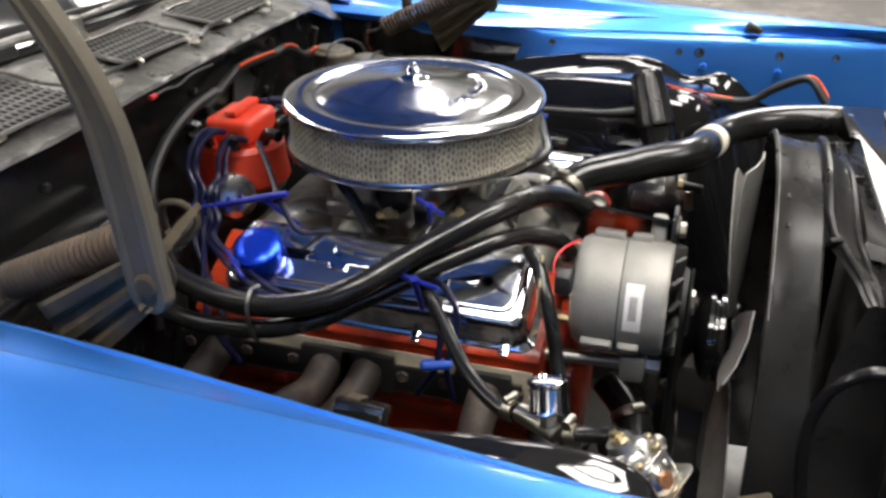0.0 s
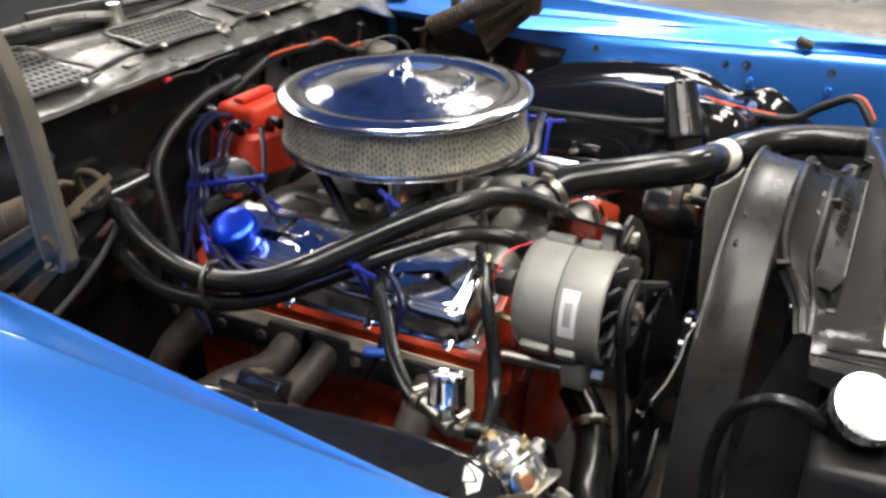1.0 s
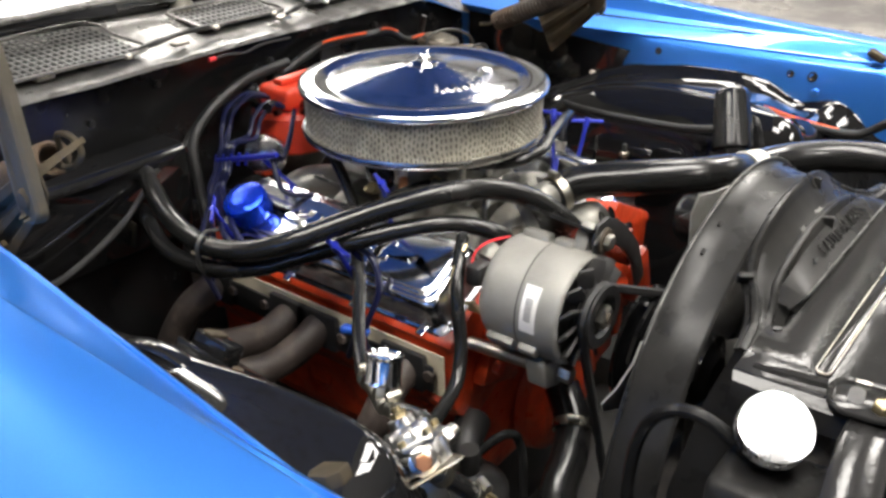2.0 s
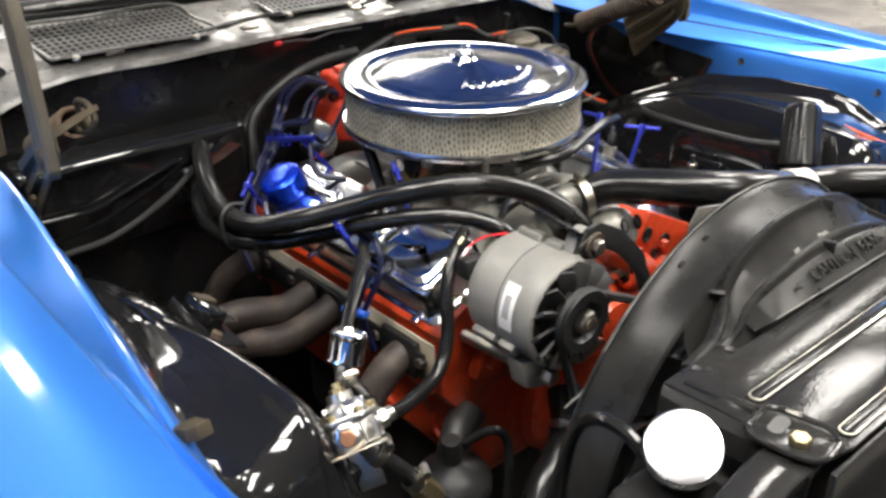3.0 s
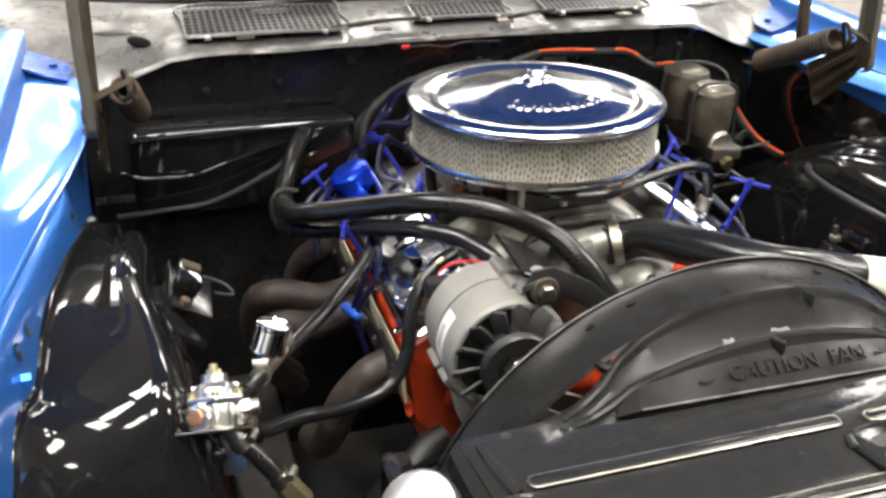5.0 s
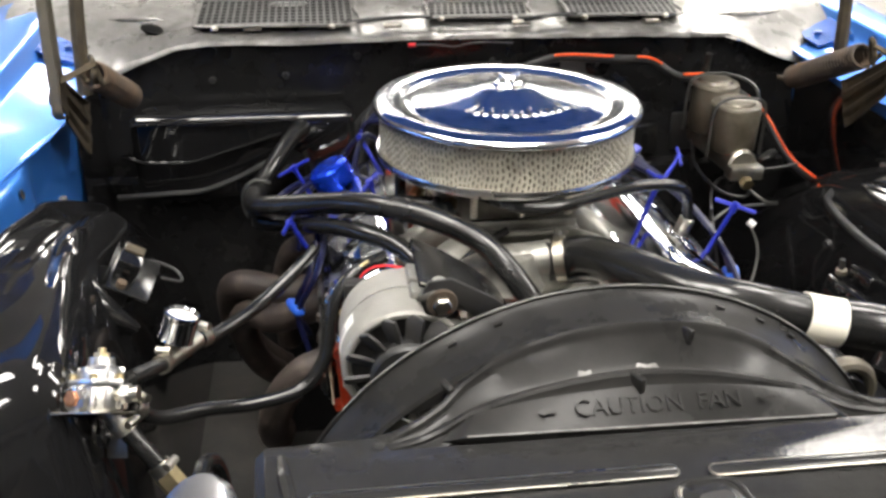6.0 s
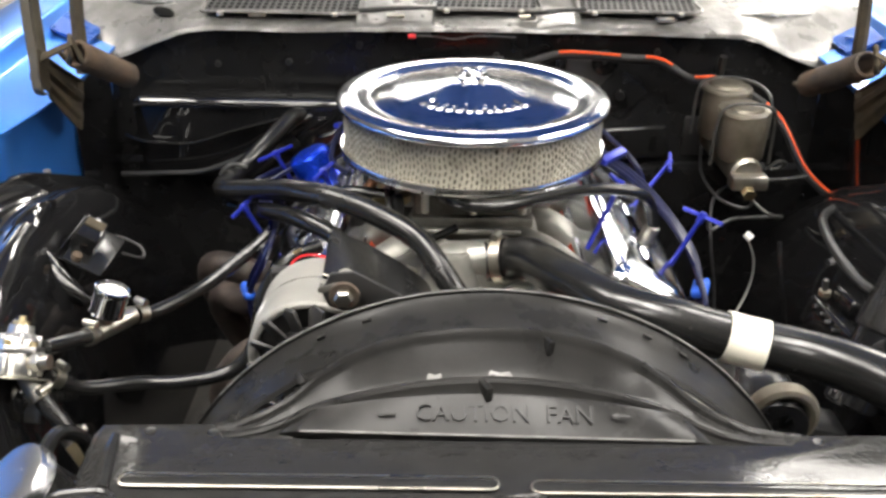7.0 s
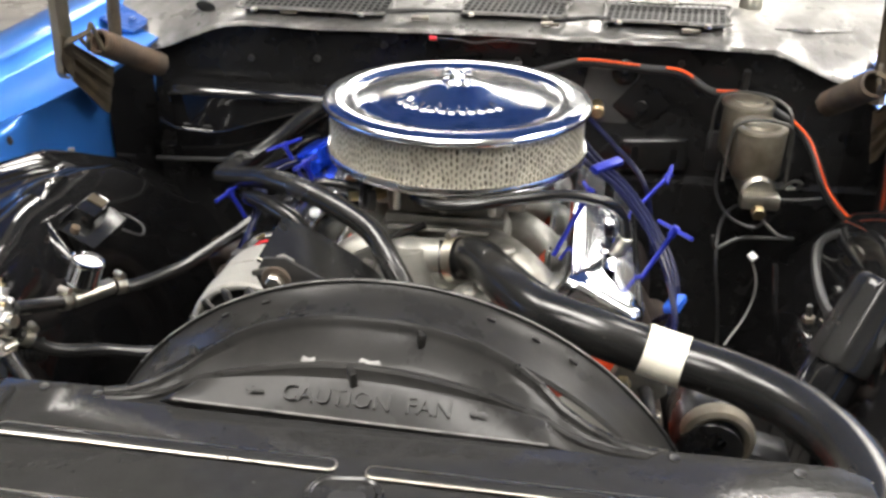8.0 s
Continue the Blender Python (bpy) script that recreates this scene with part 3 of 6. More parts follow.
def cowl():
    t = thing("cowl_panel", (0, 0.5, 0.98), "worn silver painted cowl panel below the windshield", "cowl panel")
    xs = [float(x) for x in np.linspace(-0.76, 0.76, 153)]
    zf = [interp(abs(x), [0, 0.42, 0.47, 0.52, 0.56, 0.6, 0.66, 0.76], [0.980, 0.976, 0.972, 0.952, 0.935, 0.922, 0.915, 0.93]) for x in xs]
    rows = []
    for k, y in enumerate((0.352, 0.354, 0.36, 0.375, 0.40, 0.45, 0.50, 0.545, 0.66)):
        blend = [0, 0, 0.08, 0.25, 0.5, 0.8, 1, 1, 1][k]
        rows.append([(x, y, zf[i] + (-0.006 if k == 0 else 0) + blend * (0.995 + 0.10 * (y - 0.40) - zf[i]) + 0.003 * noise.noise((x * 12, y * 12, 3)) + (0.0022 * noise.noise((x * 38, y * 20, 7)) if 1 <= k <= 4 else 0)) for i, x in enumerate(xs)])
    part("panel", sheet(rows, 0.0015), COWL, t, sharp=60)
    # solid black oval on the panel, painting the drain's inner shade
    part("drain_opening", prism([(0.019 * math.cos(a), 0.012 * math.sin(a)) for a in np.linspace(0, 2 * math.pi, 20, endpoint=False)], 0.003, pose(-0.515, 0.415, 0.985, 22, 14, -12), 0.001), HOLE, t, "black oval standing in for the shaded drain opening")
    part("pressed_ridge", tube([(-0.50, 0.455, 0.992), (-0.545, 0.46, 0.992), (-0.60, 0.47, 0.99)], [0.002, 0.007, 0.002], 8, 6), COWL, t)
    part("pressed_ridge", tube([(0.47, 0.43, 0.990), (0.53, 0.44, 0.988), (0.60, 0.46, 0.986)], [0.002, 0.006, 0.002], 8, 6), COWL, t)
    for s in (-1, 1):
        part("corner_tab", sheet([[(s * 0.625, 0.345, 0.950), (s * 0.65, 0.345, 0.957), (s * 0.69, 0.35, 0.974)], [(s * 0.618, 0.385, 0.956), (s * 0.65, 0.385, 0.962), (s * 0.69, 0.39, 0.978)], [(s * 0.63, 0.425, 0.964), (s * 0.655, 0.425, 0.969), (s * 0.69, 0.43, 0.982)]], 0.003), BLUE_UNDER, t, "blue painted corner tab")
        part("tab_bolt", hexnut((s * 0.645, 0.39, 0.963), (0, 0, 1), 0.007, 0.003), BLUE_UNDER, t)
    for x0, x1 in ((-0.205, -0.05), (0.105, 0.20)):
        part("link_strip", tube([(x0, 0.380, 0.998), (x0 + 0.3 * (x1 - x0), 0.388, 1.0), (x0 + 0.6 * (x1 - x0), 0.399, 1.001), (x1, 0.396, 1.003)], [0.003, 0.005, 0.004, 0.003], 8, 6), BLACK_FLAT, t, "dark bent link strip")
    for x in (-0.35, -0.12, 0.10, 0.33):
        part("clip", box((0.03, 0.014, 0.006), (x, 0.383, 0.992), (8, 0, 6), 0.002), STEEL, t)
    return t


def wiper(x, yaw):
    t = thing("windshield_wiper", (x, 0.58, 1.02), "silver wiper arm with black blade on the cowl", "wiper", "windshield wipers")
    d = rot_z((0.42, 0.02, 0.015), yaw)
    a = Vector((x, 0.525, 1.024))
    part("pivot", lathe([(0, 0.022), (0.012, 0.02), (0.014, 0.0), (0.02, -0.01), (0.02, -0.02)], a, (0, 0, 1), 16), STEEL, t)
    part("arm", tube([a, a + d * 0.3 + Vector((0, 0, 0.012)), a + d], [0.009, 0.007, 0.004], 8, 6), COWL, t)
    part("blade", box((0.46, 0.012, 0.02), a + d * 0.85 + Vector((0, 0.012, 0.0)), (10, -2, math.degrees(yaw)), 0.003), BLACK_FLAT, t)
    return t


def windshield():
    t = thing("windshield", (0, 0.65, 1.02), "dark tinted raked windshield with black rubber seal", "windshield")
    rows = []
    for k in range(7):
        v = k / 6
        rows.append([(x * (1 - 0.12 * v), 0.545 + 0.52 * v + 0.12 * (x / 0.74) ** 2, 1.012 + 0.36 * v) for x in np.linspace(-0.74, 0.74, 15)])
    part("glass", sheet(rows, 0.005), GLASS_DARK, t)
    part("seal", tube([(x, 0.540 + 0.12 * (x / 0.74) ** 2, 1.013) for x in np.linspace(-0.74, 0.74, 9)], 0.009, 8, 4), RUBBER, t)
    return t


def hood():
    """Raised hood: its blue underside shows in the chrome."""
    t = thing("hood", (0, 0.42, 1.19), "raised metallic blue hood held open above the engine", "hood")
    rows = []
    for k in range(9):
        v = k / 8
        rows.append([(x * (1 - 0.04 * v), 0.42 - 0.55 * v - 0.08 * v * v, 1.19 + 1.02 * v - 0.1 * v * v) for x in np.linspace(-0.69, 0.69, 13)])
    part("underside", sheet(rows, 0.012), BLUE_UNDER, t)
    for x in (-0.35, 0.0, 0.35):
        part("rib", tube([(x, 0.41, 1.185), (x, 0.12, 1.70), (x, -0.17, 2.08)], 0.02, 8, 6), BLUE_UNDER, t)
    return t


def hinge(s):
    """Hood hinge: pressed side plate, coil spring and two arms up to the hood."""
    t = thing("hood_lift_mechanism", (s * 0.58, 0.08, 0.92), "worn grey-brown steel hood hinge with coil spring", "hood hinge", "hood hinges")
    rows = []
    for k in range(31):
        u = k / 30
        top, low = Vector((0.030 + 0.136 * u, 1.022 - 0.082 * u)), Vector((0.0195 + 0.1155 * u, 0.978 - 0.100 * u))
        if u < 0.16:
            low = Vector((0.0195 + 0.0185 * (u / 0.16) ** 2, 0.992 - 0.030 * (u / 0.16)))
        else:
            f = (u - 0.16) / 0.84
            low = Vector((0.038 + 0.092 * f, 0.962 - 0.087 * f))
        row = []
        for q in range(41):
            v = q / 40
            p = top + (low - top) * v
            flute = max(interp(v, [0.0, 0.05, 0.22, 0.30], [0.2, 1, 1, 0]), interp(v, [0.40, 0.47, 0.60, 0.68], [0, 1, 1, 0]), interp(v, [0.76, 0.82], [0, 0.75]))
            fade = interp(u, [0.20, 0.27, 0.93, 1.0], [0, 1, 1, 0.1])
            row.append((s * (0.572 + 0.0065 * flute * fade), p.x, p.y))
        rows.append(row)
    part("side_plate", sheet(rows, 0.002), HINGE, t, sharp=30)
    part("foot_bolt", hexnut((s * 0.576, 0.120, 0.905), (s, 0, 0), 0.008, 0.006), HINGE, t)
    part("tongue", sheet([[(s * 0.573, 0.030, 1.004), (s * 0.560, 0.027, 1.011), (s * 0.545, 0.024, 1.019), (s * 0.521, 0.019, 1.031)],
                          [(s * 0.571, 0.035, 1.014), (s * 0.560, 0.032, 1.019), (s * 0.545, 0.029, 1.026), (s * 0.522, 0.022, 1.036)]], 0.003), HINGE, t)
    path = smooth_path([(0.580, 0.043, 0.962), (0.580, 0.042, 0.967), (0.580, 0.0415, 0.975), (0.580, 0.043, 0.990), (0.580, 0.046, 1.020), (0.5805, 0.050, 1.065), (0.580, 0.059, 1.12), (0.579, 0.079, 1.17), (0.576, 0.117, 1.225), (0.572, 0.177, 1.29)], 5)
    wide = [0.0165 * min(1.0, 0.25 + 0.75 * math.sqrt(min(1.0, k / 11))) for k in range(len(path))]
    part("arm", sheet([[(s * (p[0] + dx), p[1] + w * f, p[2] + 0.28 * w * f) for p, w in zip(path, wide)]
                       for f, dx in ((-1.0, -0.008), (-1.0, 0.0), (-0.90, 0.0022), (-0.72, 0.0028), (-0.58, 0.0004), (0.60, 0.0004), (0.74, 0.0028), (0.92, 0.0022), (1.0, 0.0), (1.0, -0.006))], 0.003), ARM, t, "grey painted hood arm", sharp=35)
    part("pivot_bolt", lathe([(0, 0.0062), (0.009, 0.0055), (0.0115, 0.002), (0.012, 0), (0.012, -0.006)], (s * 0.583, 0.040, 0.984), (s, 0, 0), 20), HINGE, t, "rusty pivot bolt head")
    part("rear_arm", tube([(s * 0.585, 0.205, 0.94), (s * 0.582, 0.21, 1.03), (s * 0.578, 0.222, 1.11), (s * 0.574, 0.25, 1.2)], [0.011, 0.0105, 0.010, 0.010], 8, 6), HINGE, t)
    turns, pts = 24, []
    a, b = Vector((s * 0.535, 0.062, 1.008)), Vector((s * 0.527, 0.232, 0.928))
    ax = (b - a).normalized()
    u = ax.orthogonal().normalized()
    v = ax.cross(u)
    for k in range(turns * 12 + 1):
        an = 2 * math.pi * k / 12
        pts.append(a + (b - a) * (k / (turns * 12)) + 0.0165 * (math.cos(an) * u + math.sin(an) * v))
    part("spring", tube(pts, 0.0034, 6, 1, smooth=False), RUST, t, "rusty brown coil spring")
    part("spring_hook", tube([a + 0.016 * v, a - ax * 0.004 + 0.014 * v, (s * 0.533, 0.050, 1.033), (s * 0.528, 0.034, 1.035), (s * 0.526, 0.022, 1.020), (s * 0.532, 0.031, 1.005), (s * 0.540, 0.042, 1.005), (s * 0.546, 0.038, 1.016)], 0.0034, 8, 8), HINGE, t)
    part("spring_hook", tube([b + 0.0165 * u, b + ax * 0.015, b + ax * 0.035 - 0.01 * v], 0.0034, 6, 6), HINGE, t)
    return t


for side in (-1, 1):
    fender(side)
    wheelhouse(side)
    hinge(side)
firewall()
cowl()
grille("vent_grille", -0.440, -0.185, 0.385, 0.53, 0.994, 0.016, 22, 9, 0.0)
grille("vent_grille", -0.055, 0.115, 0.405, 0.50, 0.997, 0.010, 15, 6, 0.01)
grille("vent_grille", 0.19, 0.385, 0.400, 0.50, 0.997, 0.010, 18, 7, 0.01)
windshield()
wiper(0.0, math.pi - 0.05)
wiper(0.44, math.pi - 0.05)
hood()
# ---------------------------------------------------------------- radiator support, shroud, radiator
def support():
    t = thing("radiator_support", (0, -0.66, 0.5), "black painted radiator support panel with pressed ribs", "radiator support")
    out = [(-0.302, -0.585), (-0.215, -0.582), (-0.205, -0.5985), (0.232, -0.6005), (0.245, -0.588), (0.375, -0.585), (0.395, -0.595), (0.40, -0.66), (0.40, -0.742), (-0.262, -0.736), (-0.302, -0.728), (-0.296, -0.68), (-0.30, -0.62)]
    part("top_panel", prism(out, 0.004, pose(0, 0, 0.886), 0.0012), PANEL, t)
    for x0, x1, y in ((-0.268, 0.004, -0.651), (0.028, 0.37, -0.654), (-0.255, 0.004, -0.7235), (0.05, 0.37, -0.7245)):
        rib = [*arc_uv(x1 - 0.006, y, 0.0062, -90, 90, 6), *arc_uv(x0 + 0.006, y, 0.0062, 90, 270, 6)]
        part("rib", prism(rib, 0.0045, pose(0, 0, 0.8895), 0.0018), PANEL, t)
        # bright outline: worn paint, and the rib's highlight put into colour
        part("worn_edge", tube([(u, v, 0.8925) for u, v in [*rib, rib[0]]], 0.0011, 6, 1, smooth=False), STEEL, t, "bright metal line for worn paint and rib highlight")
    part("front_flange", box((0.70, 0.006, 0.10), (0.05, -0.740, 0.836), bevel=0.002), PANEL, t)
    part("side_flange", sheet([[(-0.302, -0.585, 0.888), (-0.30, -0.62, 0.888), (-0.297, -0.68, 0.888), (-0.302, -0.728, 0.888)],
                               [(-0.309, -0.588, 0.882), (-0.308, -0.62, 0.88), (-0.305, -0.68, 0.88), (-0.310, -0.728, 0.88)],
                               [(-0.311, -0.588, 0.868), (-0.311, -0.62, 0.86), (-0.308, -0.68, 0.86), (-0.313, -0.728, 0.86)]], 0.002), PANEL, t)
    for x, y in ((-0.263, -0.592), (-0.214, -0.594), (0.254, -0.596), (0.345, -0.598)):
        part("hole", lathe([(0, 0.0), (0.0038, 0.0), (0.0045, 0.0004)], (x, y, 0.8902), (0, 0, 1), 12), BLACK_FLAT, t)
    # raised pads that hold the radiator down
    part("channel", tube([(-0.288, -0.598, 0.8885), (-0.285, -0.625, 0.8895), (-0.279, -0.66, 0.8895)], [0.004, 0.006, 0.006], 8, 6), PANEL, t)
    for x in (-0.287, 0.020):
        pad = [(u * 0.74, v * 0.74) for u, v in (*arc_uv(0.012, 0.018, 0.022, 0, 90, 5), *arc_uv(-0.012, 0.018, 0.022, 90, 180, 5), *arc_uv(-0.008, -0.022, 0.026, 180, 270, 5), *arc_uv(0.008, -0.022, 0.026, 270, 360, 5))]
        part("hold_down_pad", prism(pad, 0.005, pose(x, -0.695, 0.889, 0, 0, 8), 0.003), PANEL, t)
        rim = [(x + u * math.cos(0.14) - v * math.sin(0.14), -0.695 + u * math.sin(0.14) + v * math.cos(0.14), 0.893) for u, v in pad]
        part("pad_rim", tube([*rim, rim[0]], 0.0030, 8, 2, wobble=0.25), PANEL, t)
        part("bare_rim", tube([*rim[2:], *rim[:3]], 0.0026, 8, 3, wobble=0.7), STEEL, t, "paint corroded to bright metal")
        part("slot", prism([*arc_uv(0.007, 0, 0.0065, -90, 90, 6), *arc_uv(-0.007, 0, 0.0065, 90, 270, 6)], 0.001, pose(x + 0.001, -0.685, 0.8935, 0, 0, 8), 0), BLACK_FLAT, t)
        part("bolt", hexnut((x - 0.008, -0.708, 0.893), (0, 0, 1), 0.0085, 0.008), BRASS, t, "yellow zinc plated bolt")
    part("side_brace", sheet([[(x, y + w * c, z + dz) for w, dz in ((-0.021, -0.010), (-0.021, 0.0), (-0.018, 0.002), (0.016, 0.002), (0.019, 0.0), (0.019, -0.012))]
                              for x, y, z, c in ((-0.290, -0.705, 0.885, 1.0), (-0.34, -0.706, 0.884, 1.0), (-0.40, -0.714, 0.880, 1.05), (-0.48, -0.728, 0.872, 1.1), (-0.60, -0.745, 0.860, 1.2))], 0.002), PANEL, t, "speckled black brace out to the fender")
    part("lower_baffle", sheet([[(x, y, z) for x in (-0.66, -0.3, 0.3, 0.66)] for y, z in ((-0.742, 0.78), (-0.76, 0.62), (-0.90, 0.56), (-1.15, 0.54))], 0.004), BLACK_FLAT, t)
    # side uprights down to the frame
    for x in (-0.40, 0.46):
        part("upright", box((0.05, 0.03, 0.55), (x, -0.70, 0.55), bevel=0.006), DUSTY, t)
    part("lower_bar", box((1.1, 0.10, 0.06), (0, -0.66, 0.28), bevel=0.01), DUSTY, t)
    part("wing_panel", sheet([[(-0.64, -0.74, 0.80), (-0.48, -0.74, 0.76), (-0.34, -0.74, 0.72)], [(-0.64, -0.75, 0.3), (-0.48, -0.75, 0.3), (-0.34, -0.75, 0.3)]], 0.003), BLACK, t)
    part("wing_panel", sheet([[(0.66, -0.72, 0.80), (0.56, -0.72, 0.78), (0.44, -0.72, 0.74)], [(0.66, -0.73, 0.3), (0.56, -0.73, 0.3), (0.44, -0.73, 0.3)]], 0.003), BLACK, t)
    return t


def radiator():
    t = thing("radiator", (0, -0.64, 0.35), "dusty black radiator with core below the support panel", "radiator")
    part("core", box((0.62, 0.05, 0.44), (0.03, -0.645, 0.60), bevel=0.004), DUSTY, t)
    for x in (-0.31, 0.37):
        part("side_tank", box((0.05, 0.07, 0.47), (x, -0.645, 0.60), bevel=0.012, seg=3), DUSTY, t)
    part("inlet", rod((0.39, -0.625, 0.84), (0.404, -0.58, 0.865), 0.019), BLACK_FLAT, t)
    return t


SHC = Vector((0.004, 0, 0.635))


def shroud():
    """Fan shroud: a stepped half-drum with fins and a slanting plate that bears the warning."""
    t = thing("fan_shroud", (0, -0.53, 0.36), "black moulded plastic fan shroud with raised warning letters", "fan shroud")
    prof = [(-0.474, 0.3175), (-0.4735, 0.3145), (-0.479, 0.311), (-0.500, 0.307), (-0.524, 0.305), (-0.527, 0.302)]
    n = 110
    rows = [[(SHC.x + r * math.cos(radians(-60 + 300 * k / n)), y, SHC.z + r * math.sin(radians(-60 + 300 * k / n))) for k in range(n + 1)] for y, r in prof]
    part("drum", sheet(rows, 0.003), PLASTIC, t, sharp=28)

    # two ridges cross the top and flare out forwards at both ends
    def rear_ridge(x):
        return interp(abs(x), [0, 0.03, 0.06, 0.09, 0.116, 0.145, 0.163, 0.183, 0.205, 0.23, 0.25], [0.9485, 0.9475, 0.943, 0.934, 0.921, 0.9035, 0.893, 0.885, 0.879, 0.8755, 0.8745])

    def front_ridge(x):
        return interp(abs(x), [0, 0.03, 0.06, 0.09, 0.12, 0.145, 0.163, 0.183, 0.205, 0.23, 0.25], [0.9215, 0.920, 0.916, 0.9095, 0.901, 0.8935, 0.8855, 0.879, 0.876, 0.875, 0.8745])

    def shift(x, far):
        return interp(abs(x), [0.12, 0.145, 0.163, 0.183, 0.205, 0.25], [0, 0.15 * far, 0.45 * far, 0.68 * far, 0.86 * far, far])

    across = [0.25 * (k - 40) / 40 for k in range(81)]
    rows = []
    for y, far, f, fall in ((-0.522, -0.044, 0.0, 0.0125), (-0.5275, -0.043, 0.0, 0.0075), (-0.529, -0.043, 0.0, 0.0010), (-0.5302, -0.043, 0.0, 0.0), (-0.5322, -0.043, 0.0, 0.0), (-0.5334, -0.043, 0.0, 0.0012), (-0.5345, -0.043, 0.0, 0.0045),
                            (-0.5375, -0.040, 0.06, 0.0080), (-0.545, -0.034, 0.45, 0.0045), (-0.5525, -0.027, 0.78, 0.0048), (-0.5595, -0.020, 1.0, 0.0036), (-0.5612, -0.019, 1.0, 0.0008), (-0.5622, -0.018, 1.0, 0.0), (-0.5640, -0.017, 1.0, 0.0), (-0.5650, -0.017, 1.0, 0.0010), (-0.5662, -0.016, 1.0, 0.0055), (-0.573, -0.012, 1.0, 0.0130)):
        row = []
        for x in across:
            k = interp(abs(x), [0.12, 0.20, 0.25], [1.0, 0.45, 0.25])
            row.append((SHC.x + x, y + shift(x, far), rear_ridge(x) * (1 - f) + front_ridge(x) * f - fall * k))
        rows.append(row)
    rows.append([(SHC.x + x, -0.588, min(front_ridge(x) - 0.013, 0.886)) for x in across])
    rows.append([(SHC.x + x, -0.602, 0.8845) for x in across])
    part("ridged_cover", sheet(rows, 0.0025), PLASTIC, t, sharp=28)
    for sx in (-1, 1):
        part("side_skirt", sheet([[(SHC.x + sx * 0.249, -0.567, 0.872), (SHC.x + sx * 0.250, -0.580, 0.873), (SHC.x + sx * 0.250, -0.600, 0.882)],
                                  [(SHC.x + sx * 0.252, -0.545, 0.80), (SHC.x + sx * 0.252, -0.570, 0.80), (SHC.x + sx * 0.252, -0.600, 0.80)],
                                  [(SHC.x + sx * 0.275, -0.530, 0.70), (SHC.x + sx * 0.275, -0.565, 0.70), (SHC.x + sx * 0.275, -0.610, 0.70)], [(SHC.x + sx * 0.285, -0.530, 0.36), (SHC.x + sx * 0.285, -0.565, 0.36), (SHC.x + sx * 0.285, -0.610, 0.36)]], 0.003), PLASTIC, t)
    plate = [[(-0.134, -0.5715, 0.8990), (0.150, -0.5715, 0.8960)], [(-0.136, -0.5745, 0.8975), (0.152, -0.5745, 0.8945)], [(-0.146, -0.5950, 0.8970), (0.158, -0.5950, 0.8920)], [(-0.148, -0.5975, 0.8955), (0.160, -0.5975, 0.8900)], [(-0.148, -0.5965, 0.8890), (0.160, -0.5965, 0.8830)]]
    rows = []
    for j, (a, b) in enumerate(plate):
        row = [(a[0] + (b[0] - a[0]) * k / 12, a[1], a[2] + (b[2] - a[2]) * k / 12 + 0.0165 * (1 - (k / 6 - 1) ** 2) * (1 if j < 2 else 0)) for k in range(13)]
        fall = (0.014, 0.014, 0.010, 0.009, 0.004)[j]
        row = [(a[0] - 0.016, a[1] + 0.008, a[2] - fall), (a[0] - 0.003, a[1] + 0.0005, a[2] - fall * 0.1), *row, (b[0] + 0.003, b[1] + 0.0005, b[2] - fall * 0.1), (b[0] + 0.016, b[1] + 0.008, b[2] - fall)]
        rows.append(row)
    part("warning_plate", sheet(rows, 0.004), PLASTIC, t, sharp=35)
    # thin pale tubes paint the highlight along lip, rim and ridges
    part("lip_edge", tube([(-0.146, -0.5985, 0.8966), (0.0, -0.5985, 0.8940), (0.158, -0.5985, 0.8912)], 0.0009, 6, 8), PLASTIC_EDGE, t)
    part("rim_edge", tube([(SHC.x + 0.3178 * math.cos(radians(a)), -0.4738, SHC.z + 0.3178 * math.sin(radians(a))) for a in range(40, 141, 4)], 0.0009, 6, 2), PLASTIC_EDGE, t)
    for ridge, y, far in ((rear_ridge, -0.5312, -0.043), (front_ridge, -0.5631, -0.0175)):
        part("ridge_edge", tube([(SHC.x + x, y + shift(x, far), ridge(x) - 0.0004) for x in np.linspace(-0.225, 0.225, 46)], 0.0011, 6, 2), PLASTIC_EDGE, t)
    m = pose(0.0115, -0.5850, 0.9046, 33, 0.6, 0)
    part("letters", lettering("CAUTION  FAN", 0.0200, 0.0010, m), PLASTIC, t, "raised warning letters CAUTION FAN", sharp=20)
    for x, sx in ((-0.080, 1), (0.102, -1)):
        part("arrow", prism([(-0.008, 0), (-0.002, 0.004), (-0.002, 0.0015), (0.007, 0.0015), (0.007, -0.001), (-0.002, -0.001), (-0.002, -0.003)], 0.001, pose(x, -0.5853, 0.9038, 33, 0, 0) @ pose(0, 0, 0.0004), 0), PLASTIC, t)
    # tabs and moulded marks on the drum
    for y, r, deg in ((-0.533, 0.306, 120.5), (-0.533, 0.306, 82.0), (-0.566, 0.2815, 91.5)):
        a = radians(deg)
        part("tab", box((0.006, 0.016, 0.014), (SHC.x + r * math.cos(a), y - 0.004, SHC.z + r * math.sin(a)), (0, 90 - deg, 25), 0.0015), PLASTIC, t)
    for x, w, turn in ((-0.0435, 0.0075, 4), (0.008, 0.0115, -3)):
        scuff = [(-w, -0.004), (-0.3 * w, -0.0025), (0.5 * w, -0.0045), (w, -0.001), (0.7 * w, 0.004), (0.1 * w, 0.0025), (-0.6 * w, 0.0045)]
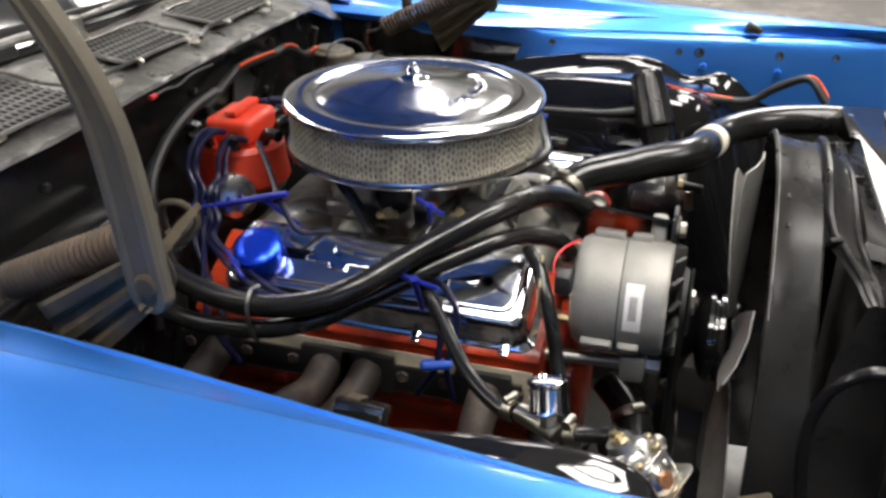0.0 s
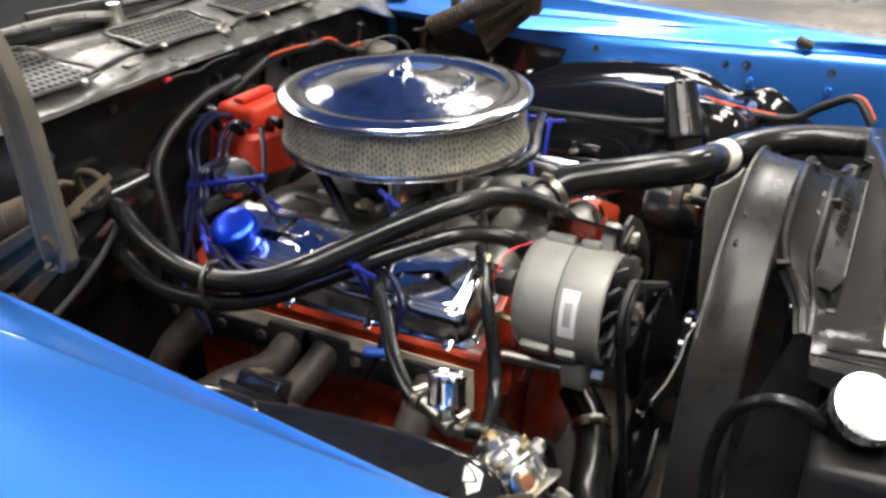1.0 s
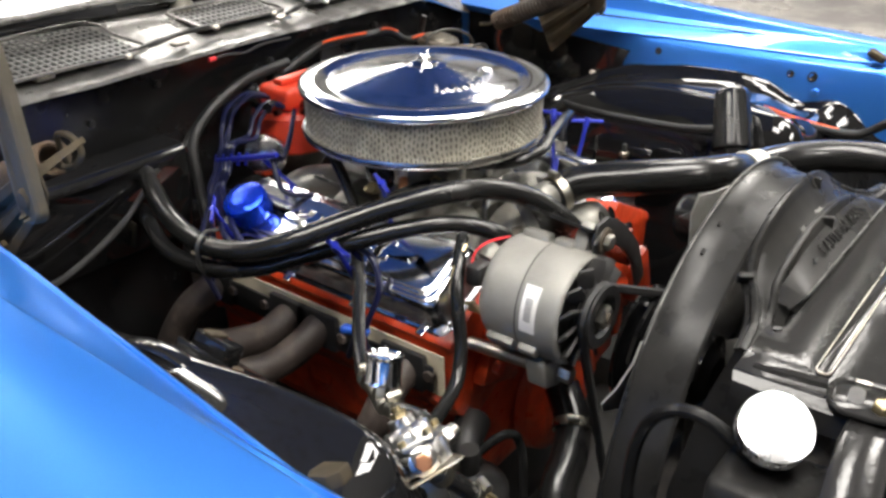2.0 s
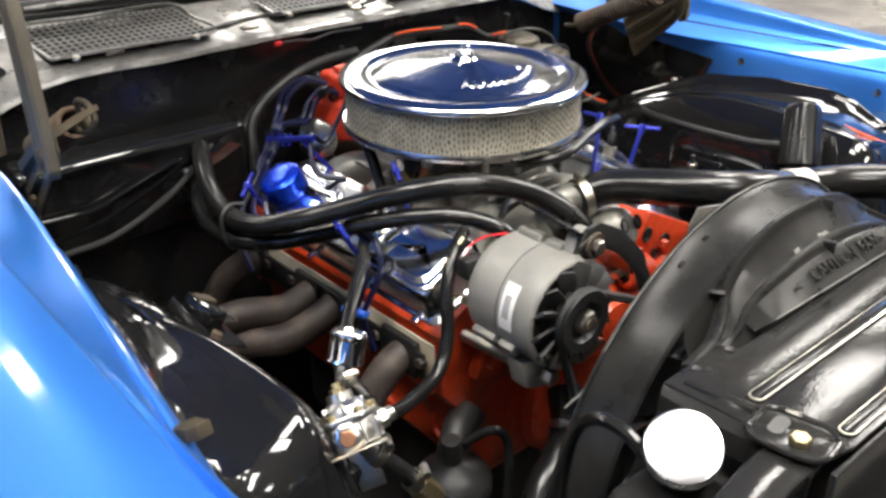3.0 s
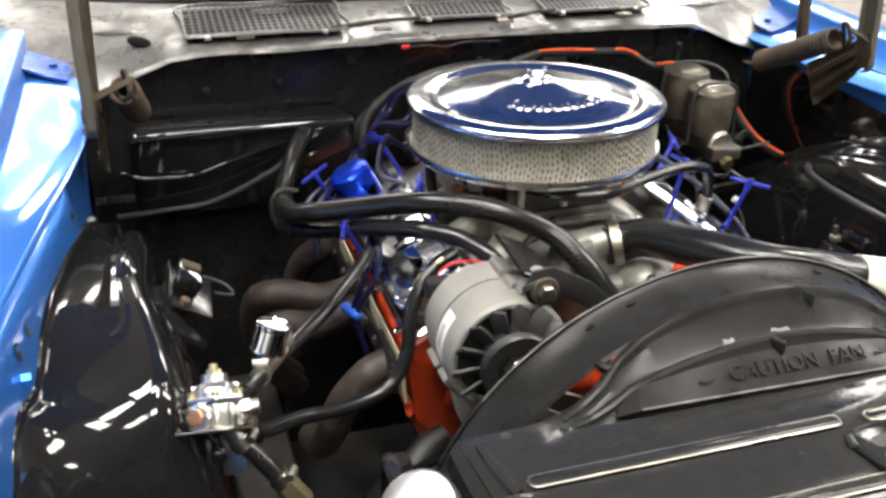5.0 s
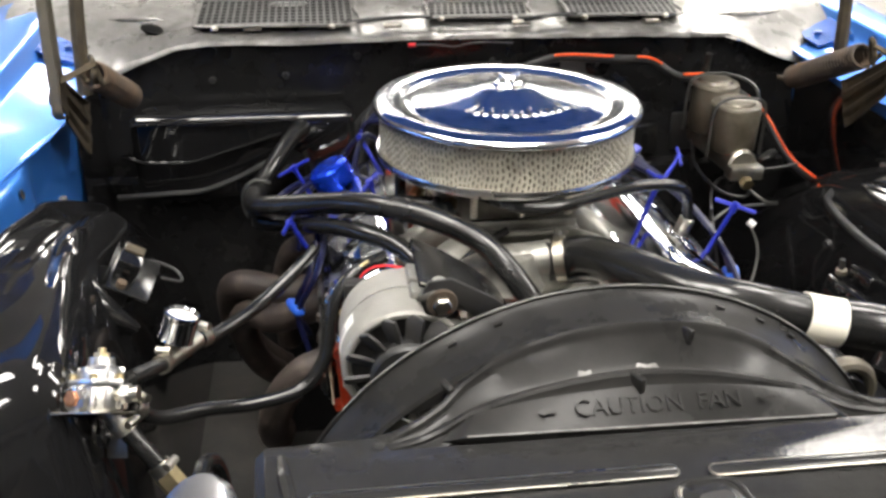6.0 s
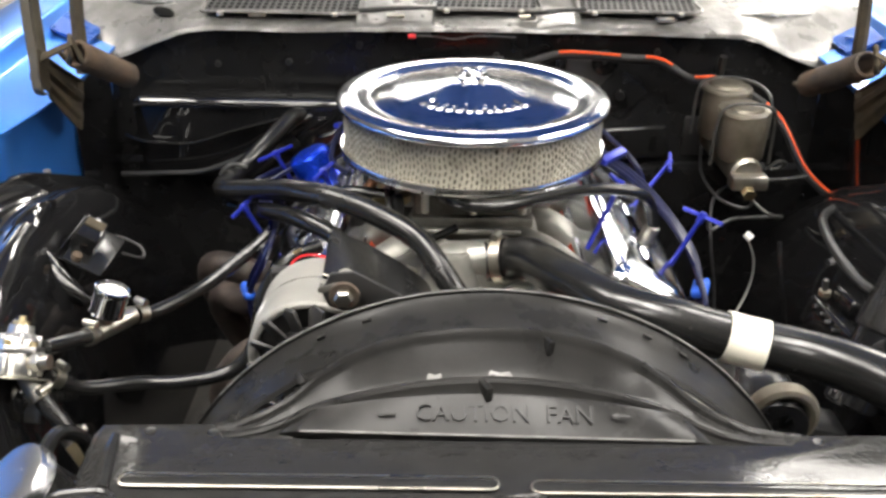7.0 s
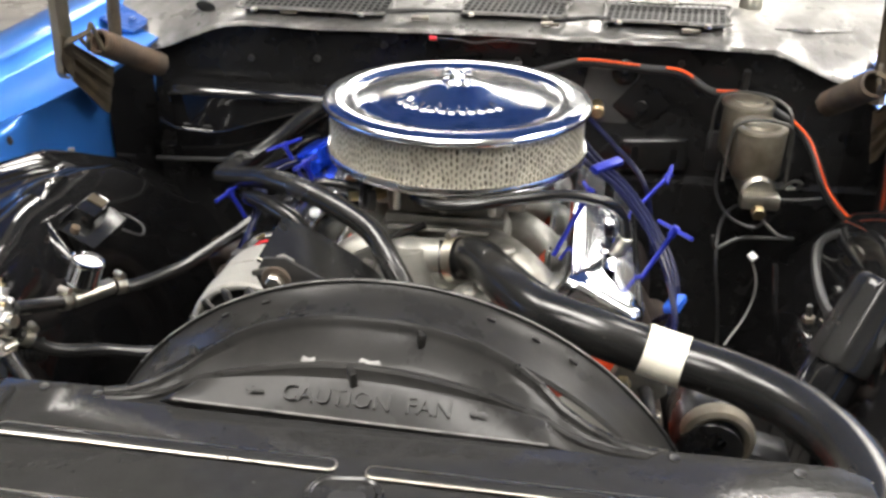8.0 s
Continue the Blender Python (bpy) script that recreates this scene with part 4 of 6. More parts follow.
        part("scuff", prism(scuff, 0.0012, pose(x, -0.5575, 0.9 * front_ridge(x) + 0.1 * rear_ridge(x) - 0.0030, 42, 0, turn), 0.0003), PLASTIC_EDGE, t, "pale scuffed patch")
    for deg in (72, 64, 57, 110, 118):
        a = radians(deg)
        part("rivet", box((0.008, 0.004, 0.002), (SHC.x + 0.3115 * math.cos(a), -0.486, SHC.z + 0.3115 * math.sin(a)), (0, 90 - deg, 0), 0.0005), PLASTIC, t)
    return t


def fan():
    t = thing("cooling_fan", (0.0, -0.43, 0.68), "grey steel radiator fan with flat wide blades", "fan")
    c = Vector((0.0, -0.456, 0.665))
    part("hub", lathe([(0, -0.02), (0.03, -0.02), (0.04, -0.012), (0.055, -0.01), (0.055, 0.004), (0.03, 0.01), (0.025, 0.08), (0, 0.08)], c, (0, 1, 0), 24), BLACK, t)
    part("clutch", lathe([(0.03, 0.008), (0.058, 0.010), (0.062, 0.014), (0.062, 0.020), (0.056, 0.022), (0.056, 0.026), (0.062, 0.028), (0.062, 0.034), (0.05, 0.044), (0.03, 0.048)], c, (0, 1, 0), 32), BLACK, t, "finned black fan clutch")
    for k in range(6):
        a = radians(92 + 60 * k)
        rows = []
        for r, w, tw in ((0.05, 0.025, 6), (0.09, 0.040, 12), (0.16, 0.046, 15), (0.245, 0.050, 16), (0.265, 0.040, 16)):
            row = []
            for q in (-1, -0.4, 0.4, 1):
                off = w * q
                row.append((c.x + r * math.cos(a) - off * math.cos(radians(tw)) * math.sin(a), c.y + off * math.sin(radians(tw)) + 0.006 * q * q, c.z + r * math.sin(a) + off * math.cos(radians(tw)) * math.cos(a)))
            rows.append(row)
        part("blade", sheet(rows, 0.0022), ALU_GREY, t)
    return t


def overflow_tank():
    t = thing("coolant_tank", (-0.36, -0.66, 0.6), "black plastic coolant bottle with round chrome cap", "coolant bottle")
    part("bottle", box((0.085, 0.10, 0.20), (-0.352, -0.652, 0.738), (0, 0, 0), 0.014, 4), PLASTIC, t)
    ax = Vector((-0.50, -0.27, 0.82)).normalized()
    c = Vector((-0.349, -0.641, 0.877))
    part("neck", rod(c - ax * 0.055, c - ax * 0.004, 0.027), PLASTIC, t)
    part("cap", lathe([(0, 0.0082), (0.014, 0.0081), (0.028, 0.0078), (0.0305, 0.007), (0.0318, 0.004), (0.032, -0.006), (0.0295, -0.008), (0, -0.008)], c, ax, 48), SATIN, t, "round satin chrome cap")
    part("overflow_hose", tube([(-0.352, -0.612, 0.852), (-0.352, -0.585, 0.864), (-0.350, -0.555, 0.858), (-0.345, -0.528, 0.825), (-0.345, -0.518, 0.76), (-0.36, -0.53, 0.66)], 0.0065, 10, 8), RUBBER, t)
    return t


support()
radiator()
shroud()
fan()
overflow_tank()
# ---------------------------------------------------------------- engine
def air_cleaner():
    t = thing("air_cleaner", (0, 0, 0.87), "round chrome air cleaner with beige mesh filter on the carburetor", "air cleaner")
    lid = [(0, 0.0165), (0.030, 0.0165), (0.034, 0.0155), (0.06, 0.0105), (0.10, 0.004), (0.130, -0.0015), (0.134, -0.0045), (0.138, -0.0045), (0.142, -0.0005), (0.160, 0.0), (0.171, -0.0015),
           (0.1762, -0.004), (0.1778, -0.008), (0.1772, -0.0115), (0.174, -0.013), (0.171, -0.012)]
    part("lid", lathe(lid, (0, 0, 0.982), (0, 0, 1), 128), LID, t, "polished chrome lid with raised rings", sharp=60)
    part("wing_nut", lathe([(0, 0.013), (0.006, 0.013), (0.010, 0.010), (0.012, 0.004), (0.019, 0.003), (0.0215, 0.0), (0.0215, -0.003)], (0, 0, 0.9995), (0, 0, 1), 28), CHROME, t)
    for sx in (-1, 1):
        part("wing", box((0.014, 0.005, 0.009), (sx * 0.010, 0.003 * sx, 1.010), (0, sx * -20, 25), 0.002, 3), CHROME, t)
    # embossed flourish: one raised looping line with taller strokes
    tall = {0: 1.9, 2: 1.35, 4: 1.5, 6: 1.45, 10: 1.75}
    loops, pts = 11, []
    for k in range(loops * 20 + 1):
        u = k / (loops * 20)
        turn = 2 * math.pi * loops * u
        h = 0.0105 * tall.get(int(u * loops - 1e-6), 0.85)
        r = 0.096 - 0.5 * h * (1 - math.cos(turn))
        a = radians(-134 + 88 * u) + 0.034 * math.sin(turn)
        zz = 0.982 + interp(r, [0.034, 0.06, 0.10, 0.13], [0.0155, 0.0105, 0.004, -0.0015])
        pts.append((r * math.cos(a), r * math.sin(a), zz + 0.0004))
    part("embossed_flourish", tube(pts, 0.0021, 8, 1, smooth=False), CHROME, t)
    # pleated paper behind an expanded metal sleeve
    bm = bmesh.new()
    n = 240
    lo = [bm.verts.new(((0.1655 - 0.004 * (k % 2)) * math.cos(2 * math.pi * k / n), (0.1655 - 0.004 * (k % 2)) * math.sin(2 * math.pi * k / n), 0.916)) for k in range(n)]
    hi = [bm.verts.new((v.co.x, v.co.y, 0.971)) for v in lo]
    for k in range(n):
        bm.faces.new((lo[k], lo[(k + 1) % n], hi[(k + 1) % n], hi[k]))
    part("pleated_element", bm, PLEAT, t, sharp=10)
    bm = bmesh.new()
    cols, rws, z0, z1, r0 = 180, 6, 0.9145, 0.9705, 0.1685
    dz, w = (z1 - z0) / rws, 2 * math.pi / cols

    def ring_point(a, z, r=r0):
        return bm.verts.new((r * math.cos(a), r * math.sin(a), z))

    def sway(i, z):
        return w * 0.65 * noise.noise((i * 0.13, z * 55, 2.0)) + w * 0.22 * noise.noise((i * 0.9, z * 90, 7.0))
    # wavering upright strands with narrow slits between them
    for i in range(cols):
        a = w * i
        za = z0 + dz * 0.5 * noise.noise((i * 0.83, 3.0, 1.0))
        for j in range(rws + 1):
            zb, zt = max(z0, za + dz * (j - 0.5 * (i % 2))), min(z1, za + dz * (j + 1 - 0.5 * (i % 2)))
            if zt - zb < 0.0015:
                continue
            gap = 0.42 + 0.22 * noise.noise((i * 1.7, j * 2.3, 9.0))
            cut = ((0.10, 0.0), (0.28, 0.8), (0.5, 1.0), (0.74, 0.75), (0.90, 0.0))
            left, right, hl, hr = [], [], [], []
            for f, g in cut:
                z = zb + (zt - zb) * f
                c, sl, sr = a + sway(i, z), a - w / 2 + sway(i - 0.5, z), a + w / 2 + sway(i + 0.5, z)
                left.append(ring_point(sl, z, r0 + 0.0009))
                hl.append(ring_point(c + (sl - c) * gap * g, z, r0 + 0.0002))
                hr.append(ring_point(c + (sr - c) * gap * g + 0.00002, z, r0 + 0.0002))
                right.append(ring_point(sr, z, r0 + 0.0009))
            for k in range(4):
                bm.faces.new((left[k], hl[k], hl[k + 1], left[k + 1]))
                bm.faces.new((hr[k], right[k], right[k + 1], hr[k + 1]))
            for k, z in ((0, zb), (4, zt)):
                b0, b1 = ring_point(a - w / 2 + sway(i - 0.5, z), z), ring_point(a + w / 2 + sway(i + 0.5, z), z)
                bm.faces.new((b0, b1, right[k], hr[k], hl[k], left[k]))
    part("mesh_sleeve", bm, FILTER, t, "beige expanded metal mesh")
    part("seal_ring", lathe([(0.168, 0.0), (0.1708, 0.001), (0.1708, 0.005), (0.168, 0.006)], (0, 0, 0.9655), (0, 0, 1), 96), FILTER, t)
    part("base_pan", lathe([(0.166, 0.006), (0.1735, 0.007), (0.1752, 0.002), (0.174, -0.003), (0.168, -0.006), (0.14, -0.010), (0.10, -0.012), (0.075, -0.02), (0.06, -0.02), (0, -0.02)], (0, 0, 0.9095), (0, 0, 1), 96), CHROME_OLD, t, "chrome base pan", sharp=60)
    return t


def carburetor():
    t = thing("carburetor", (0, 0.0, 0.81), "four barrel aluminium carburetor under the air cleaner", "carburetor")
    part("main_body", box((0.15, 0.20, 0.035), (0, 0.0, 0.842), bevel=0.006), ALU, t)
    part("throttle_plate", box((0.155, 0.205, 0.018), (0, 0, 0.815), bevel=0.003), ALU, t)
    part("air_horn", lathe([(0.068, 0), (0.07, 0.004), (0.066, 0.02), (0.066, 0.026), (0, 0.026)], (0, 0, 0.855), (0, 0, 1), 32), ALU, t)
    for x, y in ((-0.085, -0.05), (-0.085, 0.055), (0.085, -0.05), (0.085, 0.055)):
        part("fuel_bowl", box((0.035, 0.06, 0.04), (x, y, 0.845), bevel=0.008, seg=3), ALU, t)
    part("choke_housing", lathe([(0, 0.022), (0.022, 0.022), (0.026, 0.016), (0.026, 0), (0, 0)], (-0.09, -0.005, 0.845), (-1, 0, 0), 24), RUBBER, t, "round black choke cap")
    part("fuel_inlet", hexnut((-0.085, -0.085, 0.845), (-0.5, -1, 0.1), 0.009, 0.018), BRASS, t, "brass fuel inlet")
    part("linkage", tube([(-0.108, 0.0, 0.800), (-0.112, 0.05, 0.808), (-0.108, 0.12, 0.81)], 0.0025, 8, 6), DARKSTEEL, t)
    part("throttle_lever", prism([(-0.010, -0.030), (0.010, -0.028), (0.016, 0.0), (0.006, 0.032), (-0.006, 0.030), (-0.012, 0.0)], 0.004, pose(-0.104, -0.02, 0.815, 90, 0, 90), 0.001), DARKSTEEL, t)
    part("idle_screw", rod((-0.106, -0.060, 0.838), (-0.122, -0.064, 0.842), 0.004, bevel=0.001), STEEL, t)
    part("spring", tube([(-0.112 + 0.004 * math.cos(k * 0.9), -0.085 + 0.0011 * k, 0.842 + 0.004 * math.sin(k * 0.9)) for k in range(40)], 0.001, 6, 1, smooth=False), STEEL, t)
    part("accelerator_pump", lathe([(0, 0.014), (0.010, 0.014), (0.014, 0.010), (0.015, 0.0), (0, 0)], (-0.092, -0.105, 0.840), (-0.9, -0.4, 0.2), 20), BLACK_FLAT, t)
    part("bracket", box((0.006, 0.040, 0.018), (-0.105, -0.115, 0.848), (15, 0, 10), 0.002), BLACK_FLAT, t)
    part("bowl_vent", rod((-0.100, -0.045, 0.862), (-0.104, -0.045, 0.846), 0.007, bevel=0.001), STEEL, t)
    for x, y in ((-0.06, -0.112), (0.0, -0.115), (0.062, -0.112), (-0.10, -0.03)):
        part("screw", rod((x, y, 0.835), (x, y, 0.866), 0.005, bevel=0.001), STEEL, t)
    part("vacuum_fitting", rod((-0.10, -0.085, 0.838), (-0.125, -0.10, 0.842), 0.006), BRASS, t)
    part("red_fitting", rod((-0.126, -0.064, 0.858), (-0.138, -0.072, 0.845), 0.0065, bevel=0.001), COPPER, t)
    part("brass_tee", hexnut((-0.112, 0.000, 0.822), (-0.7, -0.2, 0.4), 0.0085, 0.014), BRASS, t)
    part("brass_tee", rod((-0.115, -0.012, 0.824), (-0.112, 0.016, 0.818), 0.0055, bevel=0.001), BRASS, t)
    for ob in t.children_recursive:
        if ob.parent == t:
            ob.location.z += 0.024
    return t


def vacuum_hose():
    t = thing("vacuum_hose", (-0.13, 0.02, 0.78), "black rubber vacuum hose down from the air cleaner base", "vacuum hose")
    part("hose", tube([(-0.128, 0.068, 0.906), (-0.136, 0.054, 0.892), (-0.140, 0.032, 0.863), (-0.142, 0.016, 0.834), (-0.145, 0.0, 0.806), (-0.148, -0.012, 0.785)], 0.0080, 12, 8), RUBBER, t)
    return t


def intake():
    t = thing("intake_manifold", (0, 0, 0.70), "dull cast aluminium intake manifold with runners", "intake manifold")
    part("valley", box((0.27, 0.46, 0.07), (0, 0.0, 0.750), bevel=0.012), ALU, t)
    part("plenum", box((0.17, 0.22, 0.085), (0, 0, 0.796), bevel=0.014, seg=3), ALU, t)
    for s in (-1, 1):
        for y in (-0.17, -0.055, 0.055, 0.17):
            part("runner", tube([(s * 0.05, y * 0.55, 0.808), (s * 0.095, y * 0.85, 0.812), (s * 0.135, y, 0.785), (s * 0.15, y, 0.745)], [0.028, 0.026, 0.024, 0.026], 14, 6), ALU, t)
    part("front_crossover", tube([(-0.115, -0.19, 0.785), (-0.05, -0.19, 0.815), (0.03, -0.19, 0.815), (0.11, -0.19, 0.785)], [0.028, 0.034, 0.034, 0.028], 16, 6), ALU, t)
    part("name_plate", box((0.13, 0.02, 0.006), (-0.005, -0.120, 0.838), (-20, 0, 0), 0.002), ALU, t)
    part("bar", box((0.12, 0.008, 0.005), (0.0, -0.140, 0.832), (-25, 0, 0), 0.0015), ALU, t)
    part("bolt_boss", rod((0.085, -0.155, 0.80), (0.085, -0.155, 0.838), 0.012, bevel=0.003), ALU, t)
    part("bolt_boss", rod((-0.09, -0.17, 0.79), (-0.09, -0.17, 0.825), 0.012, bevel=0.003), ALU, t)
    part("front_face", box((0.17, 0.03, 0.07), (0.0, -0.232, 0.775), (0, 0, 0), 0.010, 3), ALU, t)
    boss = part("pump_boss", lathe([(0, 0.020), (0.020, 0.020), (0.028, 0.014), (0.032, 0.004), (0.034, -0.020), (0.030, -0.035), (0, -0.04)], (0.060, -0.252, 0.800), (0.25, -0.85, 0.45), 28), ALU, t, "pitted aluminium casting with round recesses")
    # black shallow discs paint the shade inside the recesses
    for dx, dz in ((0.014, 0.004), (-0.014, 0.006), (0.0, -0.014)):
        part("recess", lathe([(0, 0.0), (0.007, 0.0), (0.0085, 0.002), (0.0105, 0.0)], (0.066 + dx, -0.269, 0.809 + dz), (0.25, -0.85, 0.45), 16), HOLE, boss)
    # water neck turns to the driver side
    part("thermostat_housing", lathe([(0, 0), (0.038, 0), (0.04, 0.006), (0.036, 0.012), (0.03, 0.03), (0.024, 0.045), (0, 0.05)], (-0.03, -0.212, 0.812), (0, 0, 1), 28), ALU, t)
    part("water_neck", tube([(-0.035, -0.212, 0.822), (-0.030, -0.210, 0.838), (-0.010, -0.203, 0.840), (0.020, -0.204, 0.845)], [0.026, 0.026, 0.0225, 0.0215], 20, 6), ALU, t)
    for x in (-0.075, 0.012):
        part("bolt", hexnut((x, -0.212, 0.822), (0, 0, 1), 0.009, 0.012), STEEL, t)
    return t


def valve_cover(s, dy):
    """Tall chrome cover, tilted outwards."""
    t = thing("valve_cover", (s * 0.2, dy, 0.76), "tall polished chrome valve cover with embossed emblem", "valve cover", "valve covers")
    up = Vector((s * math.sin(radians(27)), 0, math.cos(radians(27))))
    ac = Vector((s * math.cos(radians(27)), 0, -math.sin(radians(27))))
    base = Vector((s * 0.187, dy - 0.018, 0.774))
    m = Matrix(((ac.x, 0, up.x, base.x), (0, 1, 0, base.y), (ac.z, 0, up.z, base.z), (0, 0, 0, 1)))

    def ring(hx, hy, z, r=0.018):
        pts = []
        hy -= 0.016
        for cx, cy, a0 in ((hx - r, hy - r, 0), (-hx + r, hy - r, 90), (-hx + r, -hy + r, 180), (hx - r, -hy + r, 270)):
            pts += [(cx + r * math.cos(radians(a0 + 15 * k)), cy + r * math.sin(radians(a0 + 15 * k)), z) for k in range(7)]
        return [m @ Vector(q) for q in pts]
    rows = [ring(0.062, 0.2220, 0.0), ring(0.062, 0.2220, 0.005), ring(0.060, 0.2200, 0.007), ring(0.0565, 0.2150, 0.0085), ring(0.0555, 0.2125, 0.011), ring(0.0545, 0.2110, 0.030), ring(0.0535, 0.2100, 0.042),
            ring(0.0520, 0.2085, 0.0465), ring(0.0490, 0.2055, 0.0500), ring(0.0455, 0.2020, 0.0515), ring(0.0410, 0.1975, 0.0517), ring(0.0395, 0.1960, 0.0530), ring(0.0380, 0.1945, 0.0545), ring(0.0350, 0.1915, 0.0553), ring(0.01, 0.1560, 0.0560)]
    bm = sheet(rows, close=True)
    bm.faces.new([v for v in bm.verts][-28:])
    part("shell", bm, LID, t, sharp=50)
    for k in (-1, 1):
        b2 = prism([(-0.045, -0.008), (-0.012, -0.008), (-0.012, -0.016), (0.012, -0.016), (0.012, -0.008), (0.045, -0.008), (0.04, 0.008), (0.012, 0.008), (0.012, 0.016), (-0.012, 0.016), (-0.012, 0.008), (-0.05, 0.008)],
                   0.0025, m @ pose(0, -0.084 if k < 0 else 0.046, 0.0565, 0, 0, 90), 0.001)
        part("emblem", b2, CHROME, t)
    for y in (-0.17, -0.06, 0.06, 0.17):
        part("spreader_tab", prism([(-0.012, -0.006), (0.012, -0.006), (0.012, 0.006), (-0.012, 0.006)], 0.003, m @ pose(0.058, y, 0.006), 0.001), CHROME, t)
    return t, m


def t_handle(top, base, bar):
    t = thing("valve_cover_bolt", base, "blue anodised T-handle valve cover bolt", "T-handle bolt", "T-handle bolts")
    top, base, bar = Vector(top), Vector(base), Vector(bar)
    part("stem", rod(base, top, 0.0032, seg=12), BLUEROD, t)
    part("handle", rod(top - bar, top + bar, 0.0027, seg=12, bevel=0.001), BLUEROD, t)
    part("collar", rod(top + (base - top) * 0.12, top - (base - top) * 0.06, 0.0050, seg=12, bevel=0.001), BLUEROD, t)
    return t


def oil_cap():
    t = thing("oil_filler_cap", (-0.235, 0.13, 0.81), "blue anodised push-in oil breather cap on the valve cover", "oil cap")
    up = Vector((-math.sin(radians(27)), 0, math.cos(radians(27))))
    b = Vector((-0.222, 0.128, 0.808))
    part("grommet", lathe([(0.016, 0), (0.021, 0.001), (0.021, 0.006), (0.016, 0.008)], b - up * 0.002, up, 24), RUBBER, t)
    part("cap", lathe([(0.018, 0.006), (0.0305, 0.008), (0.032, 0.011), (0.032, 0.033), (0.0305, 0.038), (0.026, 0.0415), (0.014, 0.0435), (0, 0.044)], b, up, 40), BLUEANO, t)
    return t


def heads_and_block():
    t = thing("engine_block", (0, 0, 0.35), "orange enamelled V8 engine block and cylinder heads", "engine")
    part("block", box((0.34, 0.50, 0.22), (0, 0.02, 0.58), bevel=0.02, seg=3), ORANGE, t)
    part("oil_pan", box((0.24, 0.50, 0.18), (0, 0.04, 0.39), bevel=0.03, seg=3), DUSTY, t)
    for s in (-1, 1):
        dy = 0.0 if s < 0 else -0.02
        hd = part("cylinder_head", prism([(0.09, 0.66), (0.20, 0.60), (0.236, 0.645), (0.243, 0.735), (0.250, 0.742), (0.242, 0.752), (0.135, 0.806), (0.10, 0.76)] if s > 0 else
                                         [(-0.09, 0.66), (-0.10, 0.76), (-0.135, 0.806), (-0.242, 0.752), (-0.250, 0.742), (-0.243, 0.735), (-0.236, 0.645), (-0.20, 0.60)],
                                         0.455, pose(0, 0.222 + dy, 0, 90, 0, 0), 0.004), ORANGE, t)
        for y in (-0.205, -0.12, 0.0, 0.11, 0.205):
            part("bolt", hexnut((s * 0.236, y + dy, 0.655), (s, 0, -0.3), 0.009, 0.010), ORANGE, hd)
        part("bank", prism([(s * 0.10, 0.50), (s * 0.10, 0.67), (s * 0.205, 0.615), (s * 0.20, 0.52)], 0.46, pose(0, 0.245 + dy, 0, 90, 0, 0), 0.008), ORANGE, t)
        part("exhaust_gasket", prism([(s * 0.2465, 0.668), (s * 0.2485, 0.668), (s * 0.2515, 0.729), (s * 0.2495, 0.729)], 0.47, pose(0, 0.245 + dy, 0, 90, 0, 0), 0), GASKET, t, "cream exhaust gasket")
        for y in (-0.19, -0.085, 0.04, 0.14):
            part("core_plug", lathe([(0, 0.001), (0.018, 0.001), (0.021, 0.006), (0.024, 0.006), (0.024, 0)], (s * 0.199, y + dy, 0.565), (s, 0, 0.2), 20), ORANGE, t)
        for y, zz in ((-0.22, 0.60), (-0.16, 0.575), (-0.03, 0.60)):
            part("casting_rib", box((0.02, 0.012, 0.10), (s * 0.195, y + dy, zz), (0, s * 8, 0), 0.004), ORANGE, t)
    part("timing_cover", lathe([(0, 0.03), (0.08, 0.028), (0.095, 0.018), (0.10, 0)], (0, -0.235, 0.555), (0, -1, 0), 32), ORANGE, t)
    part("water_pump", lathe([(0, 0.065), (0.03, 0.065), (0.036, 0.05), (0.06, 0.035), (0.07, 0.0), (0, 0)], (0.0, -0.245, 0.70), (0, -1, 0), 28), ORANGE, t)
    for s in (-1, 1):
        part("pump_leg", tube([(0, -0.262, 0.70), (s * 0.06, -0.275, 0.71), (s * 0.105, -0.265, 0.715), (s * 0.11, -0.235, 0.715)], [0.034, 0.030, 0.032, 0.036], 14, 6), ORANGE, t)
        part("head_front", box((0.09, 0.022, 0.10), (s * 0.145, -0.242, 0.70), (0, s * -20, 0), 0.008), ORANGE, t)
        for x, z in ((0.10, 0.755), (0.165, 0.745), (0.18, 0.69)):
            part("bolt", hexnut((s * x, -0.254, z), (0, -1, 0), 0.009, 0.010), ORANGE, t)
    for x, z, r in ((0.128, 0.772, 0.009), (0.172, 0.748, 0.010), (0.150, 0.735, 0.006)):
        part("port_hole", lathe([(0, 0.0005), (r * 0.8, 0.0005), (r, 0.002), (r * 1.25, 0.0015), (r * 1.3, 0)], (x, -0.2535, z), (0, -1, 0), 16), BLACK_FLAT, t, "dark threaded hole")
    part("pump_top", box((0.07, 0.04, 0.04), (0.06, -0.285, 0.748), (0, 15, 0), 0.012, 3), ORANGE, t)
    part("mount_ear", box((0.05, 0.03, 0.08), (0.11, -0.30, 0.715), (0, -20, 0), 0.010), ORANGE, t)
    return t


